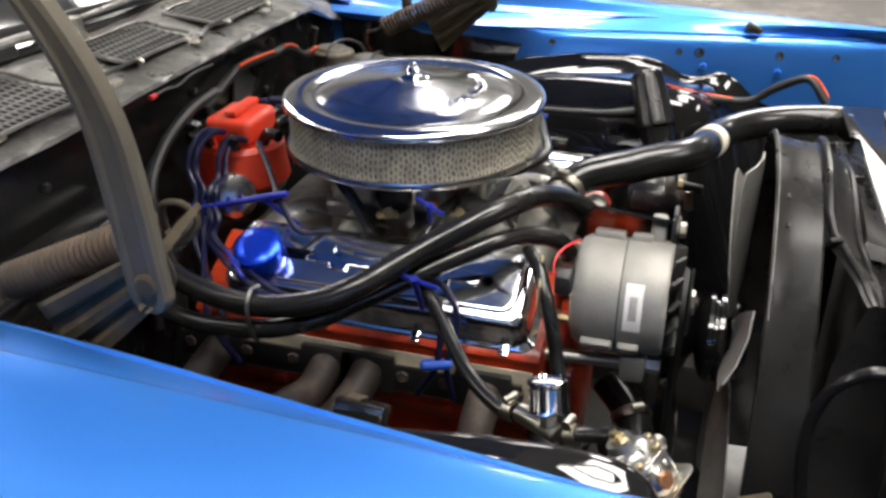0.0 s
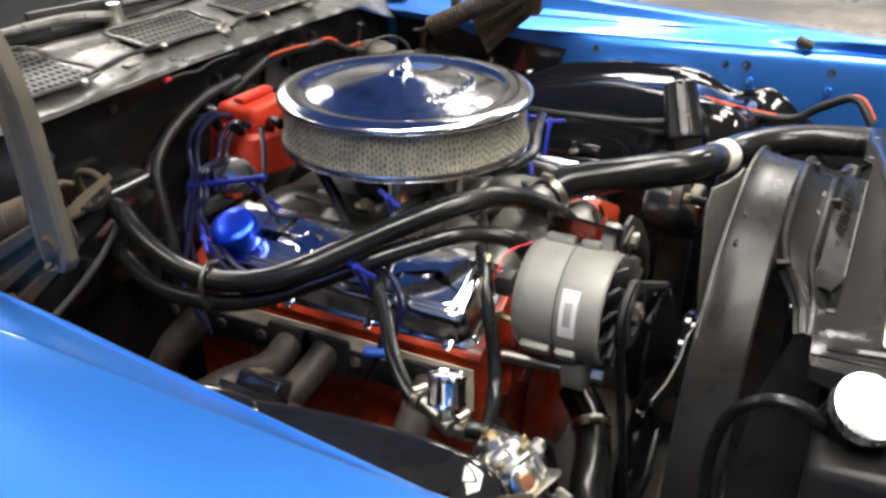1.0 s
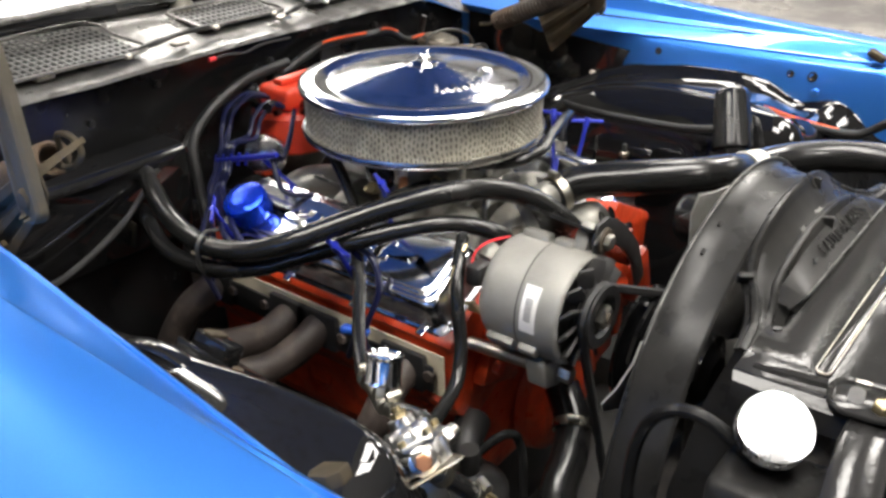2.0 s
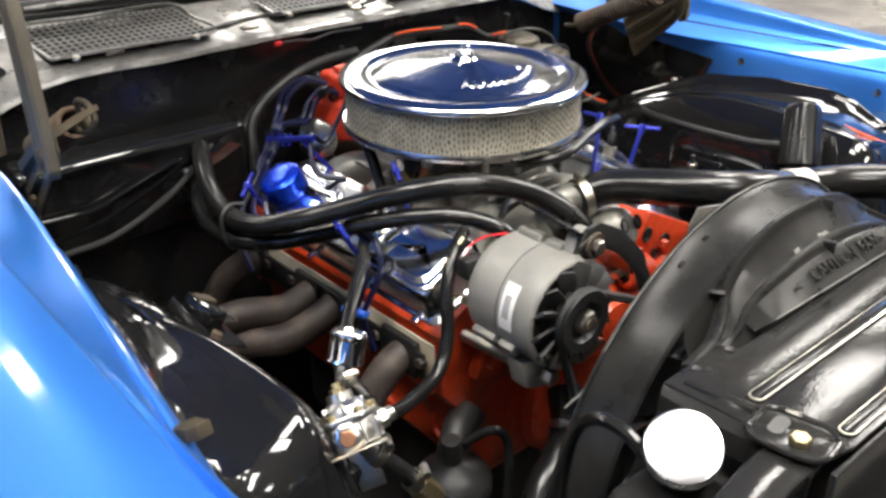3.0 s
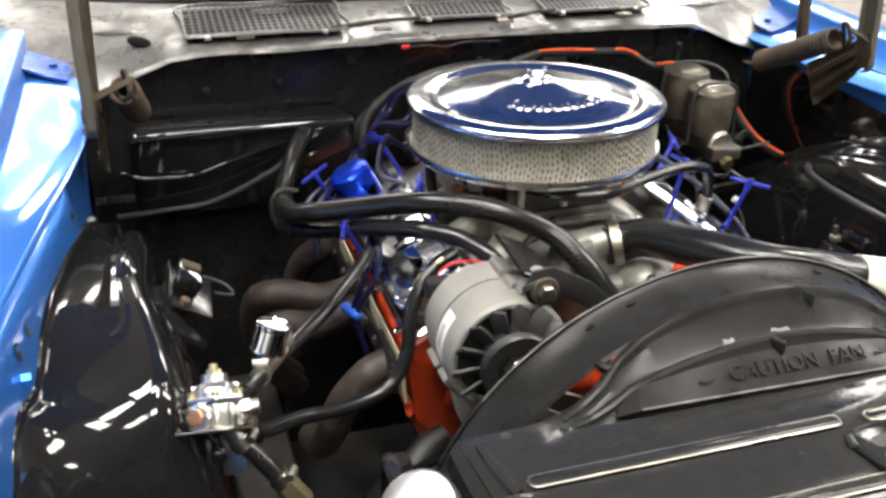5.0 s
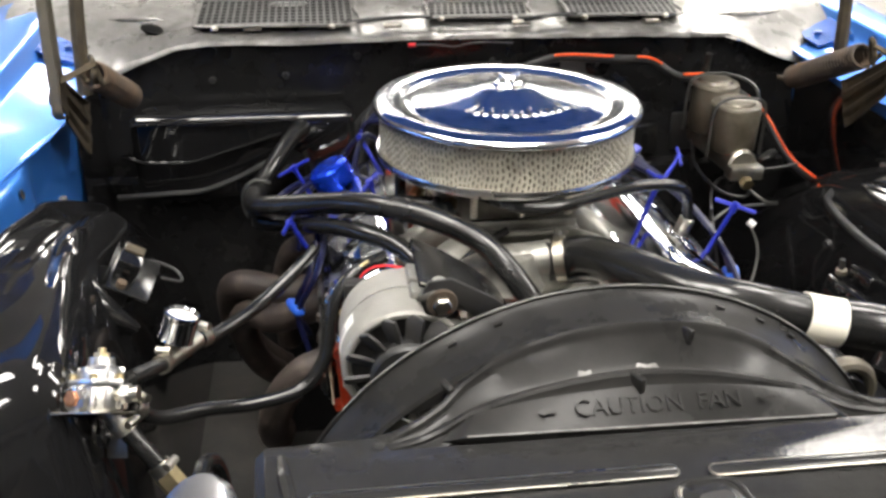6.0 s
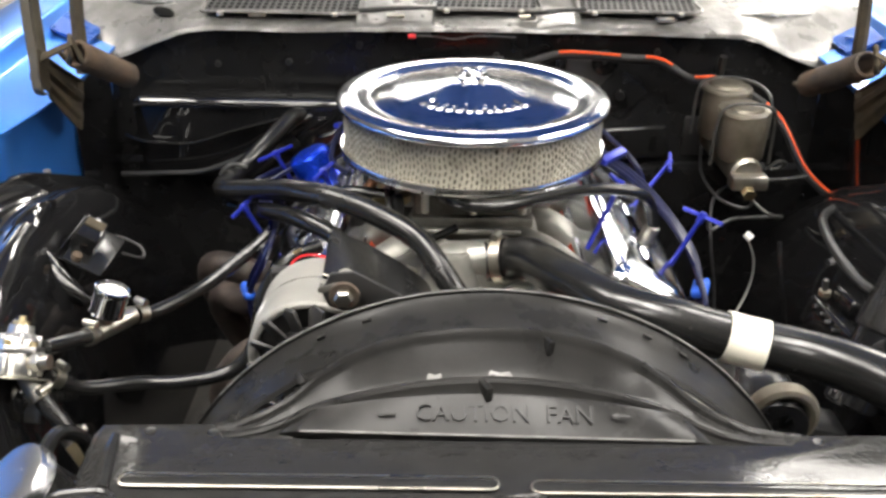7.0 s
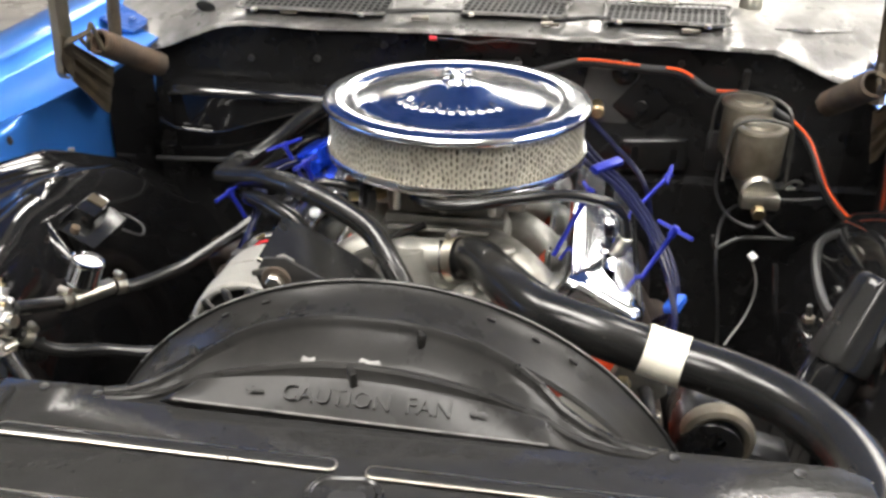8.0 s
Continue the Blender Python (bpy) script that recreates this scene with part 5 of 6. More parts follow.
def fuel_pump():
    t = thing("fuel_pump", (-0.25, -0.25, 0.50), "dark grey mechanical fuel pump low on the engine block", "fuel pump")
    part("body", lathe([(0, 0.075), (0.012, 0.075), (0.014, 0.06), (0.012, 0.04), (0.018, 0.034), (0.03, 0.028), (0.047, 0.014), (0.05, 0.008), (0.05, -0.004), (0.042, -0.02), (0, -0.03)], (-0.262, -0.275, 0.553), (-0.1, -0.05, 1), 28), BLACK_FLAT, t)
    part("arm_housing", tube([(-0.262, -0.27, 0.57), (-0.235, -0.25, 0.60), (-0.20, -0.235, 0.61)], [0.022, 0.02, 0.024], 12, 6), BLACK_FLAT, t)
    part("fuel_line", tube([(-0.25, -0.27, 0.60), (-0.22, -0.30, 0.63), (-0.20, -0.31, 0.60), (-0.22, -0.33, 0.52)], 0.006, 8, 6), RUBBER, t)
    return t


def headers(s):
    t = thing("exhaust_header", (s * 0.33, 0, 0.45), "dull brown-grey baked steel exhaust header", "exhaust header", "exhaust headers")
    dy = 0.0 if s < 0 else -0.02
    part("flange_plate", prism([(s * 0.2535, 0.676), (s * 0.2585, 0.676), (s * 0.2605, 0.714), (s * 0.2555, 0.714)], 0.455, pose(0, 0.240 + dy, 0, 90, 0, 0), 0.001), BLACK_FLAT, t, "soot-black header flange")
    for y in (-0.167, -0.02, 0.034, 0.186):
        part("flange", prism([(-0.034, -0.026), (0.034, -0.026), (0.038, 0.0), (0.034, 0.026), (-0.034, 0.026), (-0.038, 0)], 0.009, pose(s * 0.253, y + dy, 0.698, 90, 0, 90 if s > 0 else -90) @ pose(0, 0, 0, 0, 0, 0), 0.002), BLACK_FLAT, t)
    runs = ((-0.167, [(0.252, -0.170, 0.695), (0.285, -0.169, 0.678), (0.314, -0.164, 0.640), (0.328, -0.14, 0.58), (0.330, -0.06, 0.50), (0.33, 0.04, 0.44)]),
            (-0.02, [(0.252, -0.020, 0.70), (0.285, -0.012, 0.680), (0.325, 0.010, 0.658), (0.365, 0.052, 0.645), (0.382, 0.10, 0.59), (0.365, 0.15, 0.5), (0.33, 0.20, 0.43)]),
            (0.034, [(0.252, 0.036, 0.696), (0.302, 0.040, 0.684), (0.360, 0.058, 0.690), (0.392, 0.09, 0.665), (0.395, 0.14, 0.58), (0.37, 0.19, 0.50), (0.33, 0.24, 0.43)]),
            (0.186, [(0.252, 0.186, 0.695), (0.275, 0.188, 0.69), (0.305, 0.205, 0.66), (0.32, 0.24, 0.58), (0.32, 0.27, 0.46)]))
    for y, pts in runs:
        part("tube", tube([(s * (x if s < 0 else 0.252 + (x - 0.252) * 0.4), yy + dy, z if s < 0 else z - 0.35 * (x - 0.252)) for x, yy, z in pts], 0.0215, 16, 8), HEADER, t)
    for y in (-0.21, -0.12, -0.066, 0.08, 0.145, 0.225):
        part("bolt", hexnut((s * 0.255, y + dy, 0.70), (s, 0, 0.1), 0.008, 0.010), HEADER, t)
    return t


def distributor():
    t = thing("distributor", (-0.0, 0.255, 0.75), "red high energy ignition distributor cap behind the air cleaner", "distributor")
    c = Vector((-0.005, 0.268, 0))
    part("housing", lathe([(0, 0), (0.03, 0), (0.045, 0.03), (0.062, 0.05), (0.066, 0.06), (0.066, 0.072), (0, 0.072)], c + Vector((0, 0, 0.765)), (0, 0, 1), 32), ALU, t)
    part("cap", lathe([(0.068, 0), (0.070, 0.004), (0.066, 0.03), (0.064, 0.055), (0.058, 0.062), (0, 0.062)], c + Vector((0, 0, 0.826)), (0, 0, 1), 32), REDCAP, t)
    part("coil_cover", box((0.092, 0.072, 0.036), (c.x + 0.004, c.y - 0.002, 0.908), (0, 0, 0), 0.010, 3), REDCAP, t, "square red coil cover")
    part("coil_ridge", box((0.075, 0.02, 0.010), (c.x + 0.005, c.y - 0.005, 0.932), bevel=0.004), REDCAP, t)
    for k in range(8):
        a = radians(22 + 45 * k)
        b = c + Vector((0.052 * math.cos(a), 0.052 * math.sin(a), 0.880))
        part("terminal", rod(b, b + Vector((0, 0, 0.018)), 0.009, 0.007, 12), REDCAP, t)
        part("boot", tube([b + Vector((0, 0, 0.010)), b + Vector((0.012 * math.cos(a), 0.012 * math.sin(a), 0.027)), b + Vector((0.035 * math.cos(a), 0.035 * math.sin(a), 0.028))], 0.0085, 10, 5), RUBBER, t)
    part("vacuum_can", lathe([(0, 0.012), (0.02, 0.012), (0.030, 0.008), (0.033, 0.002), (0.033, -0.004), (0.028, -0.012), (0, -0.014)], (-0.098, 0.235, 0.836), (-0.75, -0.6, 0.25), 32), CHROME_OLD, t, "round silver vacuum advance can")
    part("vacuum_stem", rod((-0.08, 0.245, 0.832), (-0.03, 0.26, 0.82), 0.010), ALU, t)
    return t


def alternator():
    c = Vector((-0.17, 0, 0.809))
    t = thing("alternator", (-0.17, -0.33, 0.73), "grey cast alternator with black fan and white label", "alternator")
    Y = (0, -1, 0)
    rear = [(0, 0), (0.050, 0), (0.061, 0.004), (0.0665, 0.012), (0.0675, 0.020), (0.0675, 0.056)]
    part("rear_housing", lathe(rear, c + Vector((0, -0.258, 0)), Y, 56), ALU_GREY, t)
    part("joint", lathe([(0.066, 0), (0.066, 0.006)], c + Vector((0, -0.313, 0)), Y, 56), BLACK_FLAT, t)
    part("front_housing", lathe([(0.0675, 0), (0.0682, 0.002), (0.0682, 0.044), (0.0672, 0.050), (0.0645, 0.0525), (0.061, 0.0525), (0.0585, 0.050), (0.0575, 0.040), (0, 0.040)], c + Vector((0, -0.3155, 0)), Y, 56), ALU_GREY, t)
    part("fan_recess", lathe([(0, 0.0), (0.0570, 0.0), (0.0570, 0.002), (0, 0.002)], c + Vector((0, -0.3558, 0)), Y, 40), BLACK_FLAT, t)
    for deg in (78, 214, 335):
        a = radians(deg)
        p = c + Vector((0.0702 * math.cos(a), 0, 0.0702 * math.sin(a)))
        part("through_bolt_boss", box((0.017, 0.036, 0.011), p + Vector((0, -0.293, 0)), (0, 90 - deg, 0), 0.003), ALU_GREY, t)
        part("through_bolt_boss", box((0.017, 0.024, 0.011), p + Vector((0, -0.330, 0)), (0, 90 - deg, 0), 0.003), ALU_GREY, t)
    # fan with bent blades, pulley and nut
    part("fan_disc", lathe([(0.0, 0), (0.036, 0), (0.040, 0.001), (0.040, 0.0025), (0.0, 0.0025)], c + Vector((0, -0.3690, 0)), Y, 40), BLACK_FLAT, t)
    for k in range(14):
        a = radians(360 / 14 * k + 5)
        m = Matrix.Translation(c + Vector((0, -0.3725, 0))) @ Matrix.Rotation(-a, 4, "Y") @ pose(0, 0, 0, 48, 0, 0)
        part("fan_blade", prism([(0.024, -0.006), (0.050, -0.011), (0.0650, -0.011), (0.0665, 0.004), (0.058, 0.0095), (0.034, 0.007)], 0.0034, m, 0.0005), FAN_GREY, t)
    part("pulley", lathe([(0.0, 0), (0.038, 0), (0.040, 0.002), (0.027, 0.008), (0.027, 0.011), (0.040, 0.017), (0.038, 0.0195), (0.026, 0.0195), (0.022, 0.012), (0, 0.012)], c + Vector((0, -0.374, 0)), Y, 40), BLACK_FLAT, t)
    part("pulley_nut", hexnut(c + Vector((0, -0.384, 0)), Y, 0.0145, 0.014), STEEL, t)
    part("shaft_end", rod(c + Vector((0, -0.396, 0)), c + Vector((0, -0.401, 0)), 0.007), RUST, t)
    # lugs
    part("lower_lug", prism([(-0.225, 0.755), (-0.165, 0.742), (-0.155, 0.715), (-0.185, 0.705), (-0.215, 0.715)], 0.028, pose(0, -0.322, 0, 90, 0, 0), 0.004), ALU_GREY, t)
    part("lower_bolt", hexnut((-0.188, -0.352, 0.727), Y, 0.011, 0.016), STEEL, t)
    part("upper_lug", prism([(-0.16, 0.87), (-0.12, 0.868), (-0.122, 0.895), (-0.135, 0.902), (-0.15, 0.895)], 0.018, pose(0, -0.338, 0, 90, 0, 0), 0.004), ALU_GREY, t)
    # label lies on the curved front housing
    rows = []
    for deg in range(141, 190, 4):
        a = radians(deg)
        rows.append([c + Vector((0.0686 * math.cos(a), y, 0.0686 * math.sin(a))) for y in (-0.3215, -0.3415)])
    lab = part("label", sheet(rows, 0.0003), PAPER, t, "white printed label")
    for j in range(9):
        a0, a1 = radians(154 + 2.6 * j), radians(155.6 + 2.6 * j)
        part("print_line", sheet([[c + Vector((0.0692 * math.cos(a), y, 0.0692 * math.sin(a))) for y in (-0.327, -0.336)] for a in (a0, a1)]), INK, lab)
    part("plug", box((0.03, 0.02, 0.025), c + Vector((-0.045, -0.25, 0.03)), bevel=0.004), BLACK_FLAT, t)
    part("terminal_post", rod(c + Vector((-0.045, -0.258, -0.02)), c + Vector((-0.045, -0.238, -0.02)), 0.005), BRASS, t)
    return t


def alternator_bracket():
    t = thing("alternator_bracket", (-0.1, -0.3, 0.85), "black steel alternator adjusting bracket with slot", "bracket")
    arc = [(-0.150, 0.868), (-0.158, 0.888), (-0.148, 0.908), (-0.125, 0.910), (-0.08, 0.885), (-0.035, 0.84), (-0.010, 0.785), (-0.030, 0.775), (-0.05, 0.82), (-0.085, 0.855), (-0.115, 0.875)]
    part("arm", prism(arc, 0.005, pose(0, -0.362, 0, 90, 0, 0), 0.0015), BLACK_FLAT, t)
    fold = ((-0.156, 0.904, 0.913, -0.274), (-0.150, 0.902, 0.909, -0.272), (-0.120, 0.886, 0.890, -0.262), (-0.086, 0.863, 0.862, -0.25), (-0.060, 0.838, 0.836, -0.24), (-0.045, 0.815, 0.815, -0.235))
    part("web", sheet([[(x, -0.361 + (yb + 0.361) * f, za + (zb - za) * f) for x, za, zb, yb in fold] for f in (0.0, 0.04, 0.5, 1.0)], 0.004), FIREWALL, t, "folded black top plate")
    part("worn_fold", tube([(x, -0.3625, za + 0.0012) for x, za, zb, yb in fold], 0.0010, 6, 3, wobble=0.4), STEEL, t, "paint worn along the fold")
    part("slot", prism([*arc_uv(0.008, 0, 0.0035, -90, 90, 5), *arc_uv(-0.008, 0, 0.0035, 90, 270, 5)], 0.0012, pose(-0.150, -0.3675, 0.893, 90, -18, 0), 0.0003), ALU, t, "pale adjusting slot")
    part("bolt", hexnut((-0.135, -0.368, 0.884), (0, -1, 0), 0.0095, 0.010), STEEL, t)
    part("washer", lathe([(0, 0.003), (0.015, 0.003), (0.016, 0.001), (0.016, 0)], (-0.135, -0.3675, 0.884), (0, -1, 0), 24), RUST, t)
    part("brace_tube", rod((-0.21, -0.22, 0.733), (-0.192, -0.325, 0.727), 0.0085, bevel=0.001), STEEL, t)
    part("lower_arm", prism([(-0.20, 0.735), (-0.18, 0.712), (-0.10, 0.70), (-0.06, 0.715), (-0.10, 0.735)], 0.006, pose(0, -0.335, 0, 90, 0, 0), 0.0015), STEEL, t)
    return t


def pulleys():
    t = thing("drive_pulleys", (0, -0.35, 0.55), "black stamped crank and water pump pulleys", "pulley")
    part("pump_pulley", lathe([(0, 0.03), (0.03, 0.03), (0.07, 0.012), (0.083, 0.012), (0.086, 0.008), (0.074, 0.0), (0.086, -0.008), (0.084, -0.013), (0.06, -0.013), (0, -0.004)], (0.0, -0.378, 0.675), (0, -1, 0), 40), BLACK, t)
    part("crank_pulley", lathe([(0, 0.02), (0.05, 0.02), (0.08, 0.012), (0.088, 0.008), (0.076, 0), (0.088, -0.008), (0.086, -0.012), (0, -0.012)], (0.0, -0.378, 0.475), (0, -1, 0), 40), BLACK, t)
    return t


def belt():
    t = thing("drive_belt", (-0.05, -0.385, 0.62), "black rubber V-belt round the alternator pulley", "belt")
    circles = [((-0.17, 0.809), 0.034), ((0.0, 0.675), 0.081), ((0.0, 0.475), 0.083)]
    pts = []
    for (cx, cz), r, a0, a1 in ((circles[0][0], circles[0][1], 198, 45), (circles[1][0], circles[1][1], 45, -4), (circles[2][0], circles[2][1], -4, -162)):
        pts += [(cx + r * math.cos(radians(a0 + (a1 - a0) * k / 10)), -0.3835, cz + r * math.sin(radians(a0 + (a1 - a0) * k / 10))) for k in range(11)]
    pts.append(pts[0])
    part("belt", tube(pts, 0.0058, 6, 1, smooth=False), BELT, t)
    return t


air_cleaner()
carburetor()
intake()
vacuum_hose()
valve_cover(-1, 0.0)
valve_cover(1, -0.02)
for top, base, bar in (
        ((-0.291, -0.093, 0.856), (-0.262, -0.093, 0.802), (0.008, 0.030, 0.002)),
        ((-0.289, 0.132, 0.842), (-0.262, 0.130, 0.79), (0.022, 0.022, 0.004)),
        ((-0.189, -0.080, 0.900), (-0.168, -0.075, 0.842), (0.010, 0.020, 0.004)),
        ((0.289, -0.110, 0.858), (0.252, -0.113, 0.782), (-0.020, 0.020, 0.002)),
        ((0.297, 0.112, 0.844), (0.255, 0.085, 0.80), (0.004, 0.022, 0.006)),
        ((0.181, -0.109, 0.900), (0.143, -0.135, 0.822), (-0.008, 0.026, 0.002))):
    t_handle(top, base, bar)
oil_cap()
heads_and_block()
fuel_pump()
headers(-1)
headers(1)
distributor()
alternator()
alternator_bracket()
pulleys()
belt()
# ---------------------------------------------------------------- hoses, wires and small fittings
def clamp(parent, at, axis, r):
    c = part("hose_clamp", lathe([(r, -0.006), (r + 0.0015, -0.006), (r + 0.0015, 0.006), (r, 0.006)], at, axis, 32), STEEL, parent, "steel worm drive hose clamp")
    ax = Vector(axis).normalized()
    up = Vector((0, 0, 1)) - ax * ax.z
    part("screw", rod(Vector(at) + up.normalized() * (r + 0.005) - ax.cross(up).normalized() * 0.008, Vector(at) + up.normalized() * (r + 0.005) + ax.cross(up).normalized() * 0.008, 0.0045), STEEL, c)
    return c


def radiator_hose():
    t = thing("radiator_hose", (0.25, -0.4, 0.84), "black rubber upper radiator hose with a cream tape band", "radiator hose")
    pts = [(0.012, -0.207, 0.841), (0.034, -0.207, 0.843), (0.062, -0.231, 0.857), (0.099, -0.309, 0.871), (0.137, -0.364, 0.875), (0.189, -0.384, 0.869), (0.247, -0.390, 0.855), (0.318, -0.410, 0.849),
           (0.364, -0.446, 0.851), (0.392, -0.488, 0.853), (0.406, -0.530, 0.855), (0.410, -0.580, 0.858), (0.404, -0.607, 0.858)]
    part("hose", tube(pts, 0.0245, 24, 8), RUBBER, t)
    part("tape_band", tube([(0.241, -0.3892, 0.8567), (0.261, -0.3925, 0.8525), (0.281, -0.3975, 0.8500)], 0.0257, 28, 4), TAPE, t, "cream coloured tape wrap")
    clamp(t, (0.031, -0.2085, 0.8435), (1, -0.35, 0.25), 0.0268)
    return t


def heater_hoses():
    t = thing("heater_hose", (-0.2, 0, 0.8), "thick black rubber heater hose over the valve cover", "heater hose", "heater hoses")
    part("hose", tube([(-0.255, 0.330, 0.838), (-0.270, 0.302, 0.846), (-0.288, 0.268, 0.848), (-0.314, 0.205, 0.831), (-0.335, 0.130, 0.822), (-0.345, 0.062, 0.827), (-0.339, 0.002, 0.840), (-0.318, -0.040, 0.856), (-0.288, -0.068, 0.868), (-0.250, -0.104, 0.884), (-0.212, -0.146, 0.901),
                       (-0.170, -0.177, 0.907), (-0.125, -0.199, 0.901), (-0.070, -0.220, 0.878), (-0.038, -0.250, 0.850), (-0.003, -0.276, 0.802), (0.033, -0.289, 0.752)], 0.0138, 16, 8), RUBBER, t)
    clamp(t, (0.020, -0.285, 0.77), (0.5, -0.12, -0.85), 0.0145)
    t2 = thing("heater_hose", (-0.25, 0, 0.78), "black rubber heater hose beside the valve cover", "heater hose", "heater hoses")
    part("hose", tube([(-0.27, 0.335, 0.795), (-0.305, 0.26, 0.795), (-0.338, 0.17, 0.785), (-0.345, 0.072, 0.795), (-0.330, 0.008, 0.811), (-0.304, -0.022, 0.820), (-0.283, -0.055, 0.833), (-0.264, -0.092, 0.850), (-0.238, -0.126, 0.862), (-0.205, -0.166, 0.872), (-0.165, -0.195, 0.866), (-0.138, -0.230, 0.850), (-0.115, -0.255, 0.80)], 0.0115, 16, 8), RUBBER, t2)
    clamp(t2, (-0.126, -0.244, 0.825), (0.35, -0.35, -0.8), 0.0125)
    part("hose_clip", tube([(-0.322, 0.085, 0.838), (-0.344, 0.083, 0.843), (-0.360, 0.081, 0.828), (-0.360, 0.079, 0.800), (-0.350, 0.077, 0.781)], 0.0025, 8, 6), DARKSTEEL, t2, "thin steel hose clip")


def breather_hose():
    t = thing("breather_hose", (0.15, -0.12, 0.85), "thin black breather hose to the valve cover", "hose")
    part("hose", tube([(-0.05, -0.10, 0.885), (-0.016, -0.160, 0.893), (0.031, -0.179, 0.899), (0.089, -0.163, 0.905), (0.151, -0.145, 0.908), (0.198, -0.129, 0.897), (0.222, -0.106, 0.872), (0.232, -0.096, 0.832)], 0.0075, 12, 8), RUBBER, t)
    part("valve", rod((0.232, -0.096, 0.838), (0.222, -0.096, 0.812), 0.010, bevel=0.002), STEEL, t)
    part("vacuum_line", tube([(-0.02, -0.13, 0.848), (-0.06, -0.15, 0.835), (-0.10, -0.18, 0.815)], 0.005, 8, 6), RUBBER, t)
    return t


def regulator():
    t = thing("fuel_pressure_regulator", (-0.47, -0.36, 0.76), "chrome fuel pressure regulator with brass screws on a bracket", "fuel regulator")
    c = Vector((-0.478, -0.366, 0.804))
    az = Vector((0.05, 0.60, 0.80)).normalized()
    ay = Vector((0.50, 0.72, -0.45))
    ay = (ay - ay.dot(az) * az).normalized()
    axx = ay.cross(az)
    M = Matrix(((axx.x, ay.x, az.x, c.x), (axx.y, ay.y, az.y, c.y), (axx.z, ay.z, az.z, c.z), (0, 0, 0, 1)))

    def put(bm):
        bmesh.ops.transform(bm, matrix=M, verts=bm.verts[:])
        return bm
    octa = [(0.026 * math.cos(radians(22.5 + 45 * k)), 0.024 * math.sin(radians(22.5 + 45 * k))) for k in range(8)]
    hexa = [(0.0315 * math.cos(radians(60 * k)), 0.0295 * math.sin(radians(60 * k))) for k in range(6)]
    part("lower_body", put(prism(octa, 0.024, pose(0, 0, -0.019), 0.002)), REG, t)
    for k in range(7):
        a = radians(205 + 32 * k)
        part("rib", put(box((0.007, 0.006, 0.021), (0.0255 * math.cos(a), 0.0245 * math.sin(a), -0.007), (0, 0, math.degrees(a)), 0.0015)), REG, t)
    part("diaphragm_flange", put(prism(hexa, 0.007, pose(0, 0, 0.005), 0.002)), REG, t)
    part("bell", put(lathe([(0.023, 0.0), (0.0225, 0.006), (0.019, 0.011), (0.0135, 0.014), (0.0125, 0.022), (0, 0.022)], (0, 0.002, 0.012), (0, 0, 1), 24)), REG, t)
    for k in range(6):
        a = radians(30 + 60 * k)
        part("web", put(box((0.011, 0.0035, 0.012), (0.0175 * math.cos(a), 0.002 + 0.0175 * math.sin(a), 0.018), (0, 0, math.degrees(a)), 0.001)), REG, t)
    part("adjuster", put(rod((0, 0.002, 0.032), (0, 0.002, 0.044), 0.0040)), BRASS, t)
    part("lock_nut", put(hexnut((0, 0.002, 0.034), (0, 0, 1), 0.0080, 0.005)), BRASS, t)
    for u, v in hexa:
        part("screw", put(rod((u * 0.84, v * 0.84, 0.011), (u * 0.84, v * 0.84, 0.0175), 0.0040, bevel=0.001)), BRASS, t, "brass screw")
    part("port_boss", put(lathe([(0, 0.006), (0.010, 0.006), (0.0135, 0.004), (0.0140, -0.004)], (-0.004, -0.0235, -0.007), (0, -1, 0), 24)), REG, t)
    part("port_plug", put(hexnut((-0.004, -0.0285, -0.007), (0, -1, 0), 0.0085, 0.005)), COPPER, t, "coppery hexagon plug")
    part("port", put(rod((0.018, 0.0, -0.004), (0.042, 0.010, -0.002), 0.0075)), STEEL, t)
    part("port_nut", put(hexnut((0.027, 0.004, -0.003), (1, 0.3, 0.1), 0.0105, 0.009)), REG, t)
    tab = [*arc_uv(0.018, 0.018, 0.012, 0, 90, 4), *arc_uv(-0.020, 0.016, 0.012, 90, 180, 4), *arc_uv(-0.022, -0.026, 0.011, 180, 270, 4), *arc_uv(0.020, -0.022, 0.012, 270, 360, 4)]
    part("bracket", put(prism(tab, 0.0025, pose(0, 0, -0.022), 0.001)), STEEL, t, "bare steel mounting bracket")
    part("bracket_leg", put(box((0.026, 0.003, 0.045), (0.0, 0.027, -0.043), (8, 0, 0), 0.001)), STEEL, t)
    part("outlet", rod((-0.470, -0.372, 0.786), (-0.458, -0.377, 0.768), 0.0095, bevel=0.002), REG, t)
    return t


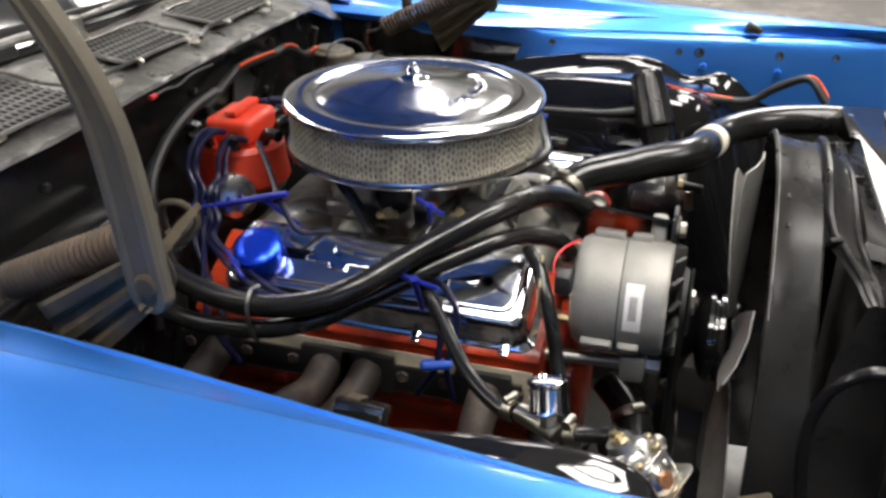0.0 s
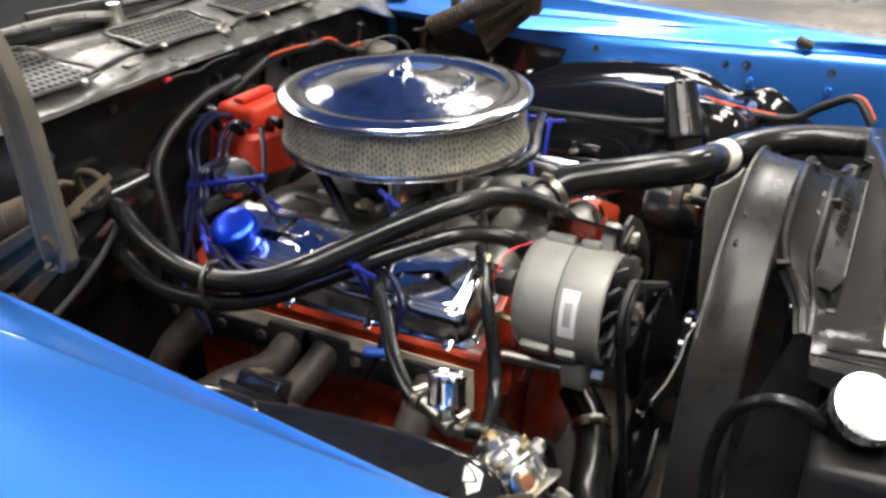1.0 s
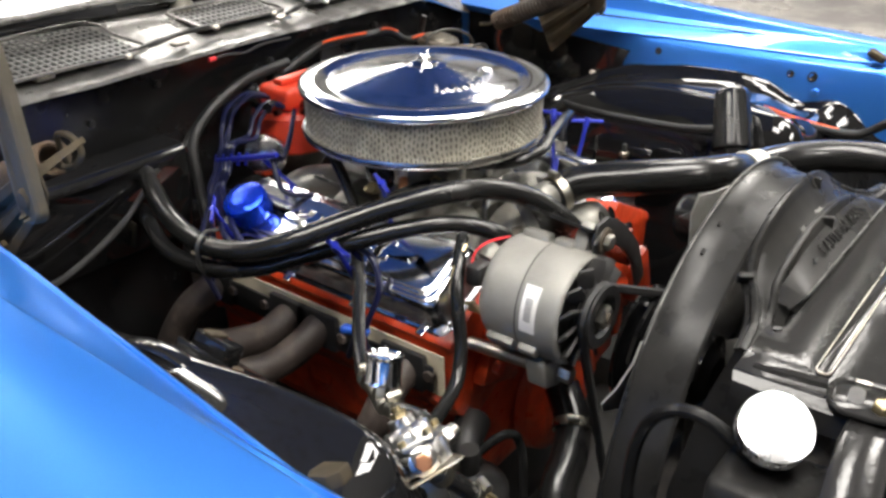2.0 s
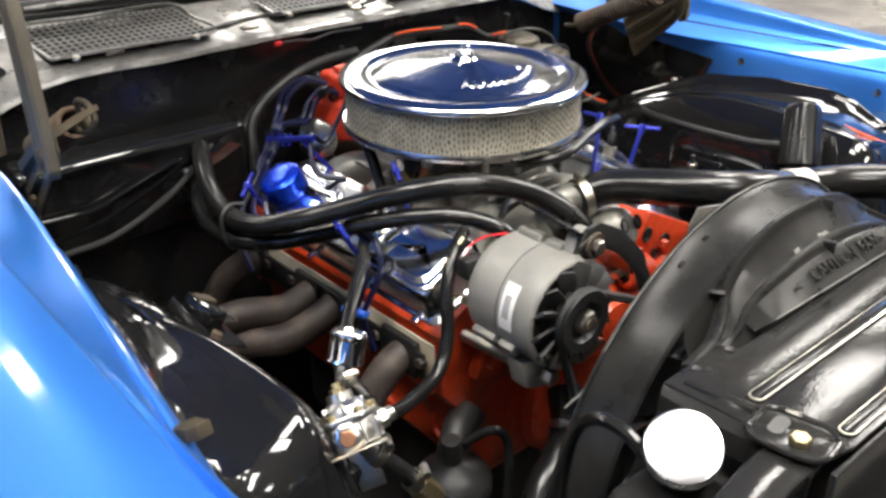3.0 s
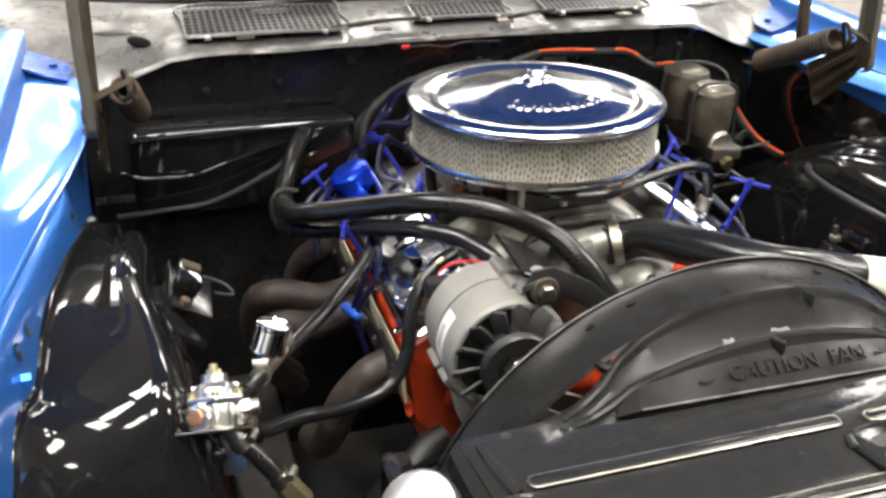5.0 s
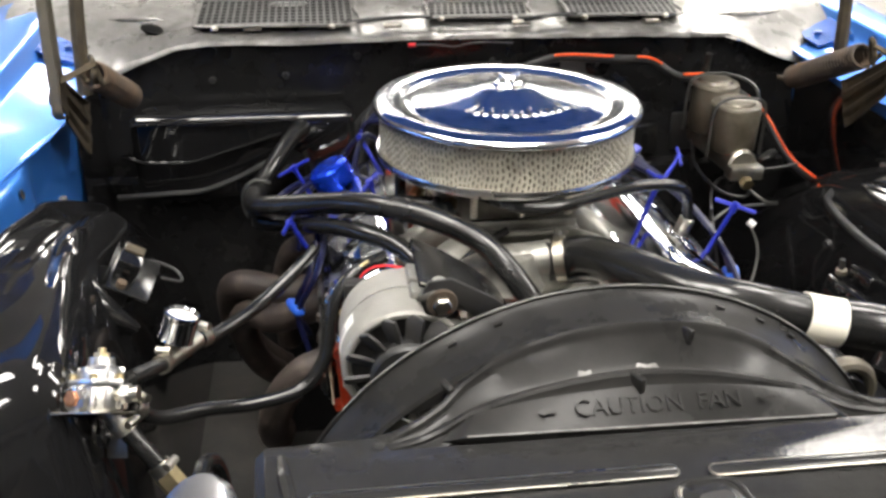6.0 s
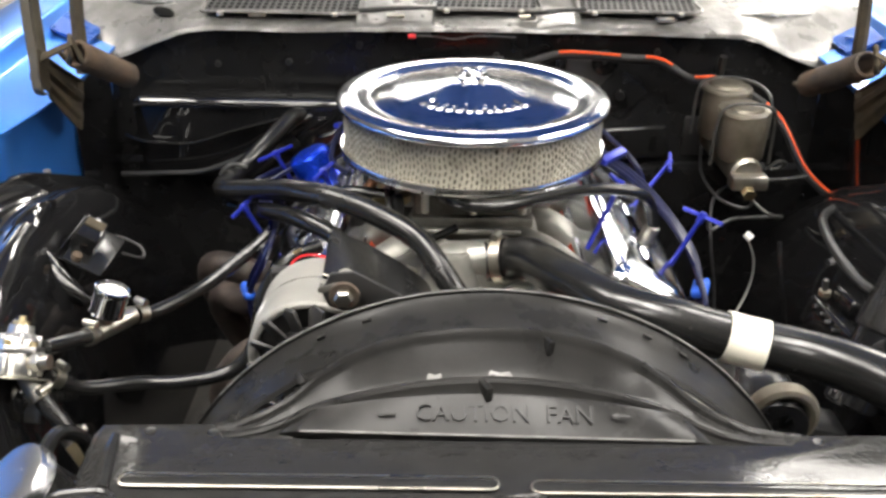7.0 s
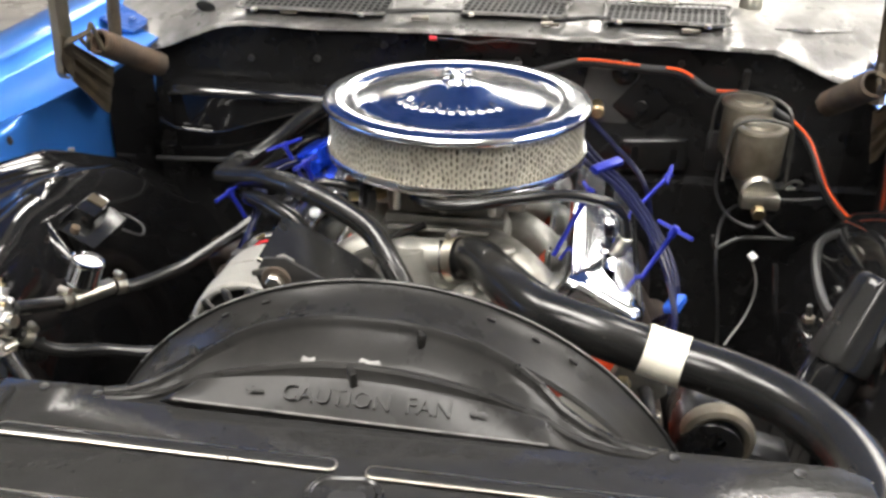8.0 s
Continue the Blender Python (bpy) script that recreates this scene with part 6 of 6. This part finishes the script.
def gauge():
    t = thing("fuel_pressure_gauge", (-0.408, -0.262, 0.77), "small round chrome fuel pressure gauge", "pressure gauge")
    ax = Vector((0.34, 0.13, 0.93)).normalized()
    c = Vector((-0.405, -0.267, 0.831))
    part("case", lathe([(0.0190, -0.001), (0.0190, -0.026), (0.020, -0.030), (0, -0.030)], c, ax, 36), CHROME, t)
    part("bezel", lathe([(0.0165, 0.0), (0.018, 0.002), (0.0198, 0.001), (0.0201, -0.003), (0.0190, -0.005)], c, ax, 36), CHROME, t)
    part("dial", lathe([(0, 0), (0.0167, 0)], c - ax * 0.002, ax, 28), PAPER, t, "white dial face")
    part("needle", rod(c - ax * 0.001, c - ax * 0.001 + Vector((0.010, 0.008, 0.003)), 0.0008, seg=6), INK, t)
    part("stem", hexnut(c - ax * 0.046, ax, 0.009, 0.018), STEEL, t)
    part("tee", rod((-0.425, -0.284, 0.784), (-0.396, -0.238, 0.782), 0.0105, bevel=0.002), STEEL, t)
    return t


def fuel_hoses():
    t = thing("fuel_hose", (-0.33, -0.17, 0.76), "black rubber fuel hose from the gauge to the carburetor", "fuel hose", "fuel hoses")
    part("hose", tube([(-0.404, -0.250, 0.782), (-0.381, -0.214, 0.771), (-0.334, -0.165, 0.778), (-0.282, -0.121, 0.806), (-0.244, -0.086, 0.832), (-0.21, -0.075, 0.856), (-0.16, -0.08, 0.872), (-0.10, -0.088, 0.870)], 0.0085, 12, 8), RUBBER, t)
    clamp(t, (-0.392, -0.230, 0.778), (1, 1.6, -0.4), 0.0095)
    t = thing("fuel_hose", (-0.45, -0.31, 0.78), "short black fuel hose between regulator and gauge", "fuel hose", "fuel hoses")
    part("hose", tube([(-0.448, -0.358, 0.812), (-0.436, -0.330, 0.802), (-0.424, -0.290, 0.786)], 0.0085, 12, 6), RUBBER, t)
    clamp(t, (-0.4265, -0.298, 0.789), (0.3, 1.0, -0.35), 0.0092)
    t = thing("fuel_hose", (-0.3, -0.27, 0.70), "black rubber hose looping down beside the alternator", "fuel hose", "fuel hoses")
    part("hose", tube([(-0.18, -0.20, 0.855), (-0.213, -0.220, 0.847), (-0.243, -0.239, 0.812), (-0.254, -0.253, 0.757), (-0.281, -0.266, 0.724), (-0.334, -0.280, 0.717), (-0.387, -0.296, 0.725), (-0.432, -0.330, 0.742), (-0.455, -0.356, 0.776)], 0.0085, 12, 8), RUBBER, t)
    clamp(t, (-0.449, -0.349, 0.768), (-0.55, -0.65, 0.8), 0.0092)
    t = thing("fuel_hose", (-0.47, -0.42, 0.75), "black fuel hose with brass end below the regulator", "fuel hose", "fuel hoses")
    part("hose", tube([(-0.460, -0.376, 0.772), (-0.448, -0.382, 0.757), (-0.434, -0.388, 0.740), (-0.421, -0.394, 0.722)], 0.0095, 14, 8), RUBBER, t)
    clamp(t, (-0.423, -0.393, 0.725), (0.6, -0.28, -0.8), 0.0105)
    clamp(t, (-0.457, -0.378, 0.768), (0.6, -0.28, -0.8), 0.0105)
    part("end_fitting", hexnut((-0.420, -0.395, 0.720), (0.6, -0.30, -0.75), 0.0135, 0.030), BRASS, t, "brass hose end")
    part("lower_line", tube([(-0.404, -0.403, 0.700), (-0.38, -0.418, 0.668), (-0.37, -0.44, 0.60), (-0.38, -0.46, 0.45)], 0.0085, 10, 8), RUBBER, t)


def wires():
    t = thing("plug_wires", (-0.2, 0.2, 0.75), "blue silicone spark plug wires draped to the headers", "spark plug wires")
    a, b = Vector((-0.183, 0.248, 0.851)), Vector((-0.193, 0.104, 0.896))
    ends = ([(-0.215, 0.205, 0.79), (-0.262, 0.175, 0.755), (-0.285, 0.16, 0.715)],
            [(-0.245, 0.195, 0.80), (-0.285, 0.18, 0.76), (-0.29, 0.14, 0.70)],
            [(-0.262, 0.16, 0.808), (-0.31, 0.08, 0.818), (-0.285, -0.01, 0.828), (-0.258, -0.085, 0.836), (-0.268, -0.115, 0.80), (-0.289, -0.118, 0.745), (-0.275, -0.09, 0.69)],
            [(-0.275, 0.13, 0.815), (-0.30, 0.06, 0.815), (-0.272, -0.015, 0.825), (-0.250, -0.10, 0.836), (-0.262, -0.135, 0.80), (-0.286, -0.130, 0.745), (-0.275, -0.135, 0.69)])
    for k, tail in enumerate(ends):
        p = a + (b - a) * (0.03 + 0.075 * k)
        k = (0.0, 0.6, 2.4, 3.0)[k]
        q = Vector((-0.058, 0.270 - 0.014 * k, 0.916 - 0.004 * k))
        part("wire", tube([q, (-0.098 + 0.008 * k, 0.268 - 0.010 * k, 0.928 - 0.006 * k), (-0.132 + 0.012 * k, 0.272 - 0.010 * k, 0.913 - 0.007 * k), (-0.147 + 0.010 * k, 0.270 - 0.012 * k, 0.888 - 0.006 * k),
                           p + Vector((0.014, 0.004, 0.018)), p, p + Vector((-0.014, -0.010, -0.012)), p + Vector((-0.035, -0.018, -0.035)), *tail[1:]], 0.0040, 8, 8), WIRE_BLUE, t)
    part("wire", tube([(-0.05, 0.215, 0.90), (-0.10, 0.175, 0.882), (-0.15, 0.14, 0.870), b + Vector((0.01, 0.02, -0.005)), (-0.20, 0.09, 0.85), (-0.17, 0.06, 0.84)], 0.0040, 8, 8), WIRE_BLUE, t)
    part("separator", rod(a, b, 0.0042, seg=10, bevel=0.001), BLUEROD, t, "blue wire separator bar")
    for k in range(5):
        p = a + (b - a) * (0.0 + 0.13 * k)
        part("separator_tooth", rod(p + Vector((-0.003, 0, -0.010)), p + Vector((0.002, 0, 0.008)), 0.0025, seg=8), BLUEROD, t)
    part("support_leg", rod(a + (b - a) * 0.75, Vector((-0.160, 0.105, 0.835)), 0.0032, seg=10), BLUEROD, t)
    part("clip", box((0.016, 0.038, 0.012), (-0.290, -0.118, 0.747), (0, 15, 20), 0.006, 3), CLIP_BLUE, t, "bright blue wire clip")
    t = thing("plug_wires", (0.22, 0.0, 0.75), "blue silicone spark plug wires over the driver side valve cover", "spark plug wires")
    for k, r in enumerate((
            [(0.06, 0.25, 0.925), (0.12, 0.20, 0.90), (0.18, 0.10, 0.868), (0.235, 0.03, 0.845), (0.285, -0.06, 0.80), (0.30, -0.11, 0.75), (0.285, -0.12, 0.69)],
            [(0.06, 0.26, 0.92), (0.13, 0.21, 0.895), (0.19, 0.11, 0.865), (0.245, 0.035, 0.84), (0.295, -0.05, 0.79), (0.305, -0.09, 0.74), (0.285, -0.05, 0.69)],
            [(0.06, 0.24, 0.915), (0.12, 0.18, 0.89), (0.17, 0.09, 0.868), (0.225, 0.02, 0.85), (0.275, -0.07, 0.81), (0.30, -0.14, 0.75), (0.285, -0.17, 0.69)],
            [(0.066, 0.272, 0.918), (0.14, 0.26, 0.90), (0.22, 0.2, 0.85), (0.27, 0.16, 0.80), (0.29, 0.14, 0.70)])):
        part("wire", tube(r, 0.0042, 8, 8), WIRE_BLUE, t)
    part("separator", box((0.014, 0.06, 0.010), (0.205, 0.075, 0.866), (0, 20, -40), 0.003), BLUEROD, t)
    part("clip", box((0.022, 0.040, 0.012), (0.302, -0.105, 0.752), (0, -15, -20), 0.004), CLIP_BLUE, t)


def master_cylinder():
    t = thing("master_cylinder", (0.43, 0.25, 0.80), "weathered grey brake master cylinder with wire bail", "master cylinder")
    for x, y, z0, z1, r in ((0.436, 0.232, 0.808, 0.884, 0.0385), (0.424, 0.300, 0.82, 0.900, 0.0385)):
        part("reservoir", lathe([(0, 0), (r * 0.9, 0), (r, 0.006), (r, z1 - z0 - 0.004), (r - 0.002, z1 - z0), (0, z1 - z0)], (x, y, z0), (0.02, -0.05, 1), 36), IRON, t)
        part("cover", lathe([(r + 0.002, -0.003), (r + 0.003, 0.0), (r + 0.001, 0.004), (r * 0.8, 0.006), (r * 0.72, 0.010), (r * 0.4, 0.012), (0, 0.012)], (x, y, z1), (0.02, -0.05, 1), 36), IRON, t)
    part("bore", rod((0.43, 0.36, 0.80), (0.44, 0.185, 0.795), 0.026, bevel=0.004), STEEL, t)
    part("flange", box((0.11, 0.012, 0.07), (0.43, 0.352, 0.80), bevel=0.006), BLACK_FLAT, t)
    part("outlet", box((0.058, 0.03, 0.024), (0.442, 0.182, 0.786), bevel=0.005), STEEL, t, "tarnished outlet block")
    part("outlet_nut", hexnut((0.44, 0.168, 0.774), (0, -1, -0.2), 0.011, 0.012), BRASS, t)
    part("bail", tube([(0.372, 0.29, 0.825), (0.374, 0.29, 0.895), (0.388, 0.29, 0.918), (0.43, 0.285, 0.922), (0.470, 0.275, 0.912), (0.486, 0.26, 0.89), (0.488, 0.255, 0.83)], 0.0026, 8, 8), DARKSTEEL, t, "bent wire bail")
    part("bail", tube([(0.388, 0.215, 0.80), (0.392, 0.218, 0.87), (0.405, 0.22, 0.894), (0.44, 0.22, 0.900), (0.475, 0.222, 0.892), (0.483, 0.222, 0.87), (0.484, 0.222, 0.80)], 0.0026, 8, 8), DARKSTEEL, t, "bent wire bail")
    part("brake_line", tube([(0.468, 0.182, 0.788), (0.50, 0.172, 0.795), (0.53, 0.175, 0.798)], 0.0026, 8, 8), DARKSTEEL, t)
    part("brake_line", tube([(0.475, 0.20, 0.80), (0.49, 0.195, 0.815), (0.503, 0.20, 0.81), (0.50, 0.21, 0.798), (0.485, 0.21, 0.795)], 0.0026, 8, 8), DARKSTEEL, t)
    part("brake_line", tube([(0.44, 0.18, 0.765), (0.47, 0.15, 0.745), (0.495, 0.155, 0.738), (0.48, 0.17, 0.73), (0.42, 0.16, 0.73), (0.385, 0.15, 0.715), (0.375, 0.14, 0.74)], 0.0026, 8, 8), DARKSTEEL, t)
    part("brake_line", tube([(0.445, 0.02, 0.76), (0.452, 0.0, 0.70), (0.470, 0.0, 0.62), (0.475, 0.0, 0.50)], 0.004, 8, 8), BLACK, t)
    part("sensor_tip", rod((0.428, 0.112, 0.728), (0.436, 0.106, 0.722), 0.006), PAPER, t)
    part("hanging_wire", tube([(0.43, 0.11, 0.725), (0.44, 0.09, 0.69), (0.43, 0.07, 0.65), (0.40, 0.04, 0.61)], 0.0018, 6, 8), DARKSTEEL, t)
    return t


def harness():
    t = thing("wiring_harness", (0.4, 0.2, 0.85), "black wiring harness with an orange wire along the firewall", "wiring harness")
    main = [(0.03, 0.352, 0.90), (0.12, 0.35, 0.93), (0.165, 0.348, 0.94), (0.262, 0.338, 0.937), (0.318, 0.337, 0.933), (0.369, 0.331, 0.907), (0.43, 0.331, 0.901), (0.523, 0.328, 0.845), (0.558, 0.25, 0.776), (0.585, 0.156, 0.758), (0.57, 0.05, 0.785), (0.56, -0.05, 0.802),
            (0.565, -0.15, 0.83), (0.575, -0.25, 0.845), (0.59, -0.36, 0.825), (0.60, -0.45, 0.82), (0.60, -0.50, 0.85), (0.58, -0.55, 0.875), (0.56, -0.585, 0.84)]
    part("loom", tube(main, 0.0075, 10, 8, wobble=0.15), WIRE_BLACK, t)
    off = Vector((0, -0.006, 0.006))
    path = smooth_path(main, 8)
    for a, b in ((14, 24), (28, 36), (41, 47), (54, 70), (74, 82), (104, 118), (128, 144)):
        part("orange_wire", tube([q + off for q in path[a:b]], 0.0022, 8, 1, smooth=False), WIRE_ORANGE, t, "bright orange wire")
    part("red_connector", box((0.012, 0.02, 0.014), (0.55, -0.037, 0.806), (0, 0, 20), 0.003), WIRE_RED, t, "small red plug")
    part("branch", tube([(0.56, 0.10, 0.785), (0.50, 0.02, 0.80), (0.47, -0.08, 0.81), (0.455, -0.20, 0.82), (0.46, -0.27, 0.83)], 0.006, 8, 8, wobble=0.15), WIRE_BLACK, t)
    part("clip", rod((0.42, 0.34, 0.905), (0.42, 0.33, 0.945), 0.006), BLACK_FLAT, t)
    t = thing("wiring_harness", (-0.2, 0.3, 0.85), "black wiring loom along the firewall behind the engine", "wiring harness")
    part("loom", tube([(0.06, 0.34, 0.93), (-0.03, 0.335, 0.925), (-0.11, 0.33, 0.90), (-0.165, 0.32, 0.86), (-0.18, 0.30, 0.80), (-0.19, 0.28, 0.72), (-0.2, 0.29, 0.6)], 0.0085, 10, 8, wobble=0.15), WIRE_BLACK, t)
    part("loom", tube([(-0.05, 0.34, 0.91), (-0.13, 0.335, 0.885), (-0.185, 0.325, 0.84), (-0.2, 0.31, 0.77), (-0.22, 0.3, 0.68)], 0.006, 10, 8, wobble=0.15), WIRE_BLACK, t)
    part("thin_wire", tube([(-0.09, 0.347, 0.967), (-0.05, 0.35, 0.966), (-0.02, 0.35, 0.962), (0.02, 0.35, 0.968), (0.08, 0.35, 0.966)], 0.002, 6, 8), WIRE_BLACK, t)
    part("red_tip", rod((-0.097, 0.346, 0.967), (-0.085, 0.346, 0.9675), 0.0035), WIRE_RED, t)
    part("loom", tube([(-0.58, 0.285, 0.742), (-0.50, 0.28, 0.747), (-0.43, 0.275, 0.756), (-0.34, 0.275, 0.795), (-0.275, 0.285, 0.838), (-0.22, 0.32, 0.86)], 0.0045, 8, 8, wobble=0.15), WIRE_BLACK, t)
    t = thing("battery_cable", (-0.55, -0.35, 0.66), "ribbed black cable loom tied with a pale tag", "cable")
    part("loom", tube([(-0.70, -0.36, 0.655), (-0.647, -0.359, 0.691), (-0.596, -0.358, 0.716), (-0.545, -0.366, 0.738), (-0.49, -0.368, 0.748), (-0.44, -0.33, 0.742)], 0.0125, 12, 24, rings=0.10), RUBBER, t)
    part("tag", box((0.028, 0.030, 0.030), (-0.598, -0.346, 0.722), (20, 10, 40), 0.003), PAPER, t, "pale plastic cable tag")
    t = thing("alternator_wires", (-0.2, -0.24, 0.84), "red and yellow wires behind the alternator", "wires")
    part("wire", tube([(-0.213, -0.250, 0.832), (-0.212, -0.238, 0.845), (-0.200, -0.236, 0.858), (-0.182, -0.243, 0.865), (-0.162, -0.258, 0.868)], 0.0012, 8, 8), WIRE_RED, t)
    part("wire", tube([(-0.218, -0.248, 0.80), (-0.235, -0.228, 0.80), (-0.235, -0.225, 0.835), (-0.20, -0.22, 0.86)], 0.0022, 8, 8), BRASS, t)


def pressed_bracket():
    t = thing("pressed_bracket", (0.50, -0.14, 0.66), "black pressed steel bracket with studs on the inner fender", "bracket")
    part("box_section", box((0.070, 0.115, 0.045), (0.492, -0.135, 0.705), (0, 14, 6), 0.006, 3), BLACK, t)
    part("top_step", box((0.045, 0.050, 0.022), (0.505, -0.115, 0.738), (0, 14, 6), 0.005, 3), BLACK, t)
    for k in range(5):
        part("corrugation", rod((0.455, -0.185 + 0.020 * k, 0.727), (0.520, -0.180 + 0.020 * k, 0.713), 0.0042, seg=10, bevel=0.001), BLACK, t)
    for x, y in ((0.472, -0.095), (0.520, -0.165)):
        part("stud", rod((x, y, 0.72), (x - 0.003, y, 0.762), 0.004, seg=10, bevel=0.001), DARKSTEEL, t)
        part("nut", hexnut((x - 0.001, y, 0.738), (0, 0, 1), 0.0085, 0.008), STEEL, t)
    t = thing("brake_line", (0.44, 0.18, 0.70), "dark steel brake line looped below the master cylinder", "brake line")
    part("pipe", tube([(0.395, 0.30, 0.80), (0.385, 0.24, 0.775), (0.40, 0.18, 0.757), (0.435, 0.155, 0.752), (0.455, 0.185, 0.757), (0.43, 0.215, 0.765), (0.395, 0.19, 0.75), (0.385, 0.14, 0.70), (0.40, 0.12, 0.60), (0.42, 0.12, 0.38)], 0.0024, 8, 8), BLACK_FLAT, t)
    return t


def canister():
    t = thing("canister", (0.46, -0.29, 0.76), "ribbed black plastic canister cap on the inner fender", "canister")
    a, b = Vector((0.450, -0.300, 0.805)), Vector((0.488, -0.271, 0.893))
    ax = b - a
    n = 60
    u = ax.orthogonal().normalized()
    v = ax.normalized().cross(u)
    rows = []
    for f, r in ((0.0, 0.034), (0.03, 0.0345), (0.08, 0.033), (0.88, 0.0275), (0.96, 0.026), (1.0, 0.022), (1.0, 0.0)):
        rows.append([a + ax * f + (r + (0.0012 if (k // 3) % 2 and 0.05 < f < 0.97 else 0)) * (math.cos(2 * math.pi * k / n) * u + math.sin(2 * math.pi * k / n) * v) for k in range(n)])
    part("cap", sheet(rows, close=True), RUBBER, t)
    part("base", rod(a - ax * 0.9, a + ax * 0.02, 0.030, bevel=0.004), BLACK, t)
    part("bracket", box((0.02, 0.08, 0.06), a - ax * 0.6 + Vector((0.03, 0.0, -0.02)), bevel=0.004), BLACK, t)
    return t


def relay():
    t = thing("relay", (-0.47, -0.05, 0.78), "black relay on a bare metal plate on the inner fender", "relay")
    c = Vector((-0.489, -0.107, 0.799))
    u = Vector((0.88, 0.0, -0.475)).normalized()
    v = Vector((0.0, 0.996, 0.08))
    v = (v - v.dot(u) * u).normalized()
    w = u.cross(v)
    M = Matrix(((u.x, v.x, w.x, c.x), (u.y, v.y, w.y, c.y), (u.z, v.z, w.z, c.z), (0, 0, 0, 1)))

    def put(bm):
        bmesh.ops.transform(bm, matrix=M, verts=bm.verts[:])
        return bm
    part("plate", put(prism([(-0.028, -0.045), (0.028, -0.047), (0.030, 0.045), (-0.027, 0.047)], 0.003, pose(0, 0, 0), 0.001)), PLATE_STEEL, t, "dark polished mounting plate")
    part("plate_foot", put(box((0.03, 0.06, 0.055), (-0.010, 0.0, -0.027), bevel=0.003)), BLACK_FLAT, t)
    part("plate_flange", put(box((0.002, 0.085, 0.014), (-0.028, 0.0, 0.007), (0, 0, 0), 0.0005)), PLATE_STEEL, t)
    part("body", put(box((0.028, 0.050, 0.026), (-0.008, 0.004, 0.016), bevel=0.003)), BLACK, t)
    part("top", put(box((0.024, 0.016, 0.003), (-0.008, 0.012, 0.030), bevel=0.001)), HINGE, t)
    part("screw", put(rod((-0.008, -0.034, 0.0), (-0.008, -0.034, 0.010), 0.006)), RUST, t)
    part("lead", tube([c + v * 0.03, c + v * 0.05 + u * 0.02, c + v * 0.05 + u * 0.05, c + v * 0.03 + u * 0.06, c + v * 0.02 + u * 0.035], 0.0018, 8, 8), WIRE_BLACK, t)
    part("stand", rod(c - w * 0.03 - v * 0.01, c, 0.012), BLACK, t)
    return t


def underside():
    t = thing("front_subframe", (0, -0.1, 0.2), "black front subframe rails and crossmember below the engine", "subframe")
    for s in (-1, 1):
        part("rail", box((0.13, 1.3, 0.10), (s * 0.42, -0.15, 0.33), bevel=0.01), DUSTY, t)
    # added sheet, no part of the car: keeps the bright floor out of the bay
    part("splash_pan", box((1.28, 1.06, 0.012), (0, 0.055, 0.205), bevel=0.002), DUSTY, t, "dirty black sheet added to block the bright floor")
    part("crossmember", box((0.8, 0.16, 0.08), (0, -0.22, 0.28), bevel=0.01), DUSTY, t)
    t = thing("power_steering_pump", (0.32, -0.36, 0.70), "black pump with a dull ringed pulley wheel", "pump")
    part("body", lathe([(0, 0.09), (0.034, 0.09), (0.040, 0.08), (0.040, 0.01), (0.034, 0), (0, 0)], (0.325, -0.365, 0.722), (0, 1, 0), 28), FIREWALL, t)
    part("pulley", lathe([(0.014, 0.006), (0.022, 0.004), (0.0245, -0.004), (0.028, -0.010), (0.033, -0.012), (0.038, -0.009), (0.0405, -0.002), (0.039, 0.006), (0.030, 0.010)], (0.331, -0.353, 0.734), (0, 1, 0), 36), IRON, t, "dull tan pulley wheel")
    part("bracket", box((0.05, 0.05, 0.36), (0.355, -0.32, 0.53), (0, 12, 0), 0.006), BLACK_FLAT, t)
    part("hub", hexnut((0.331, -0.353, 0.734), (0, -1, 0), 0.011, 0.012), STEEL, t)
    ear = part("mounting_ear", prism([(-0.030, -0.014), (0.022, -0.020), (0.034, -0.004), (0.026, 0.016), (-0.024, 0.020)], 0.018, pose(0.243, -0.335, 0.790, 90, 12, 0), 0.004), ALU, t, "dull cast mounting ear")
    part("bolt", hexnut((0.228, -0.354, 0.792), (0, -1, 0), 0.0085, 0.009), BRASS, ear)
    part("stud", rod((0.252, -0.350, 0.782), (0.256, -0.392, 0.776), 0.0075, bevel=0.002), BLACK_FLAT, ear)
    part("spacer", rod((0.262, -0.372, 0.770), (0.268, -0.374, 0.735), 0.007, bevel=0.001), STEEL, ear)
    t = thing("lower_radiator_hose", (-0.12, -0.4, 0.55), "black lower radiator hose with a bright clamp", "radiator hose")
    part("hose", tube([(-0.085, -0.300, 0.625), (-0.114, -0.335, 0.600), (-0.150, -0.352, 0.575), (-0.197, -0.365, 0.540), (-0.25, -0.42, 0.46), (-0.28, -0.54, 0.40)], 0.024, 18, 8), RUBBER, t)
    clamp(t, (-0.118, -0.3375, 0.597), (-0.8, -0.45, -0.6), 0.0255)


radiator_hose()
heater_hoses()
breather_hose()
regulator()
gauge()
fuel_hoses()
wires()
master_cylinder()
harness()
pressed_bracket()
canister()
relay()
underside()
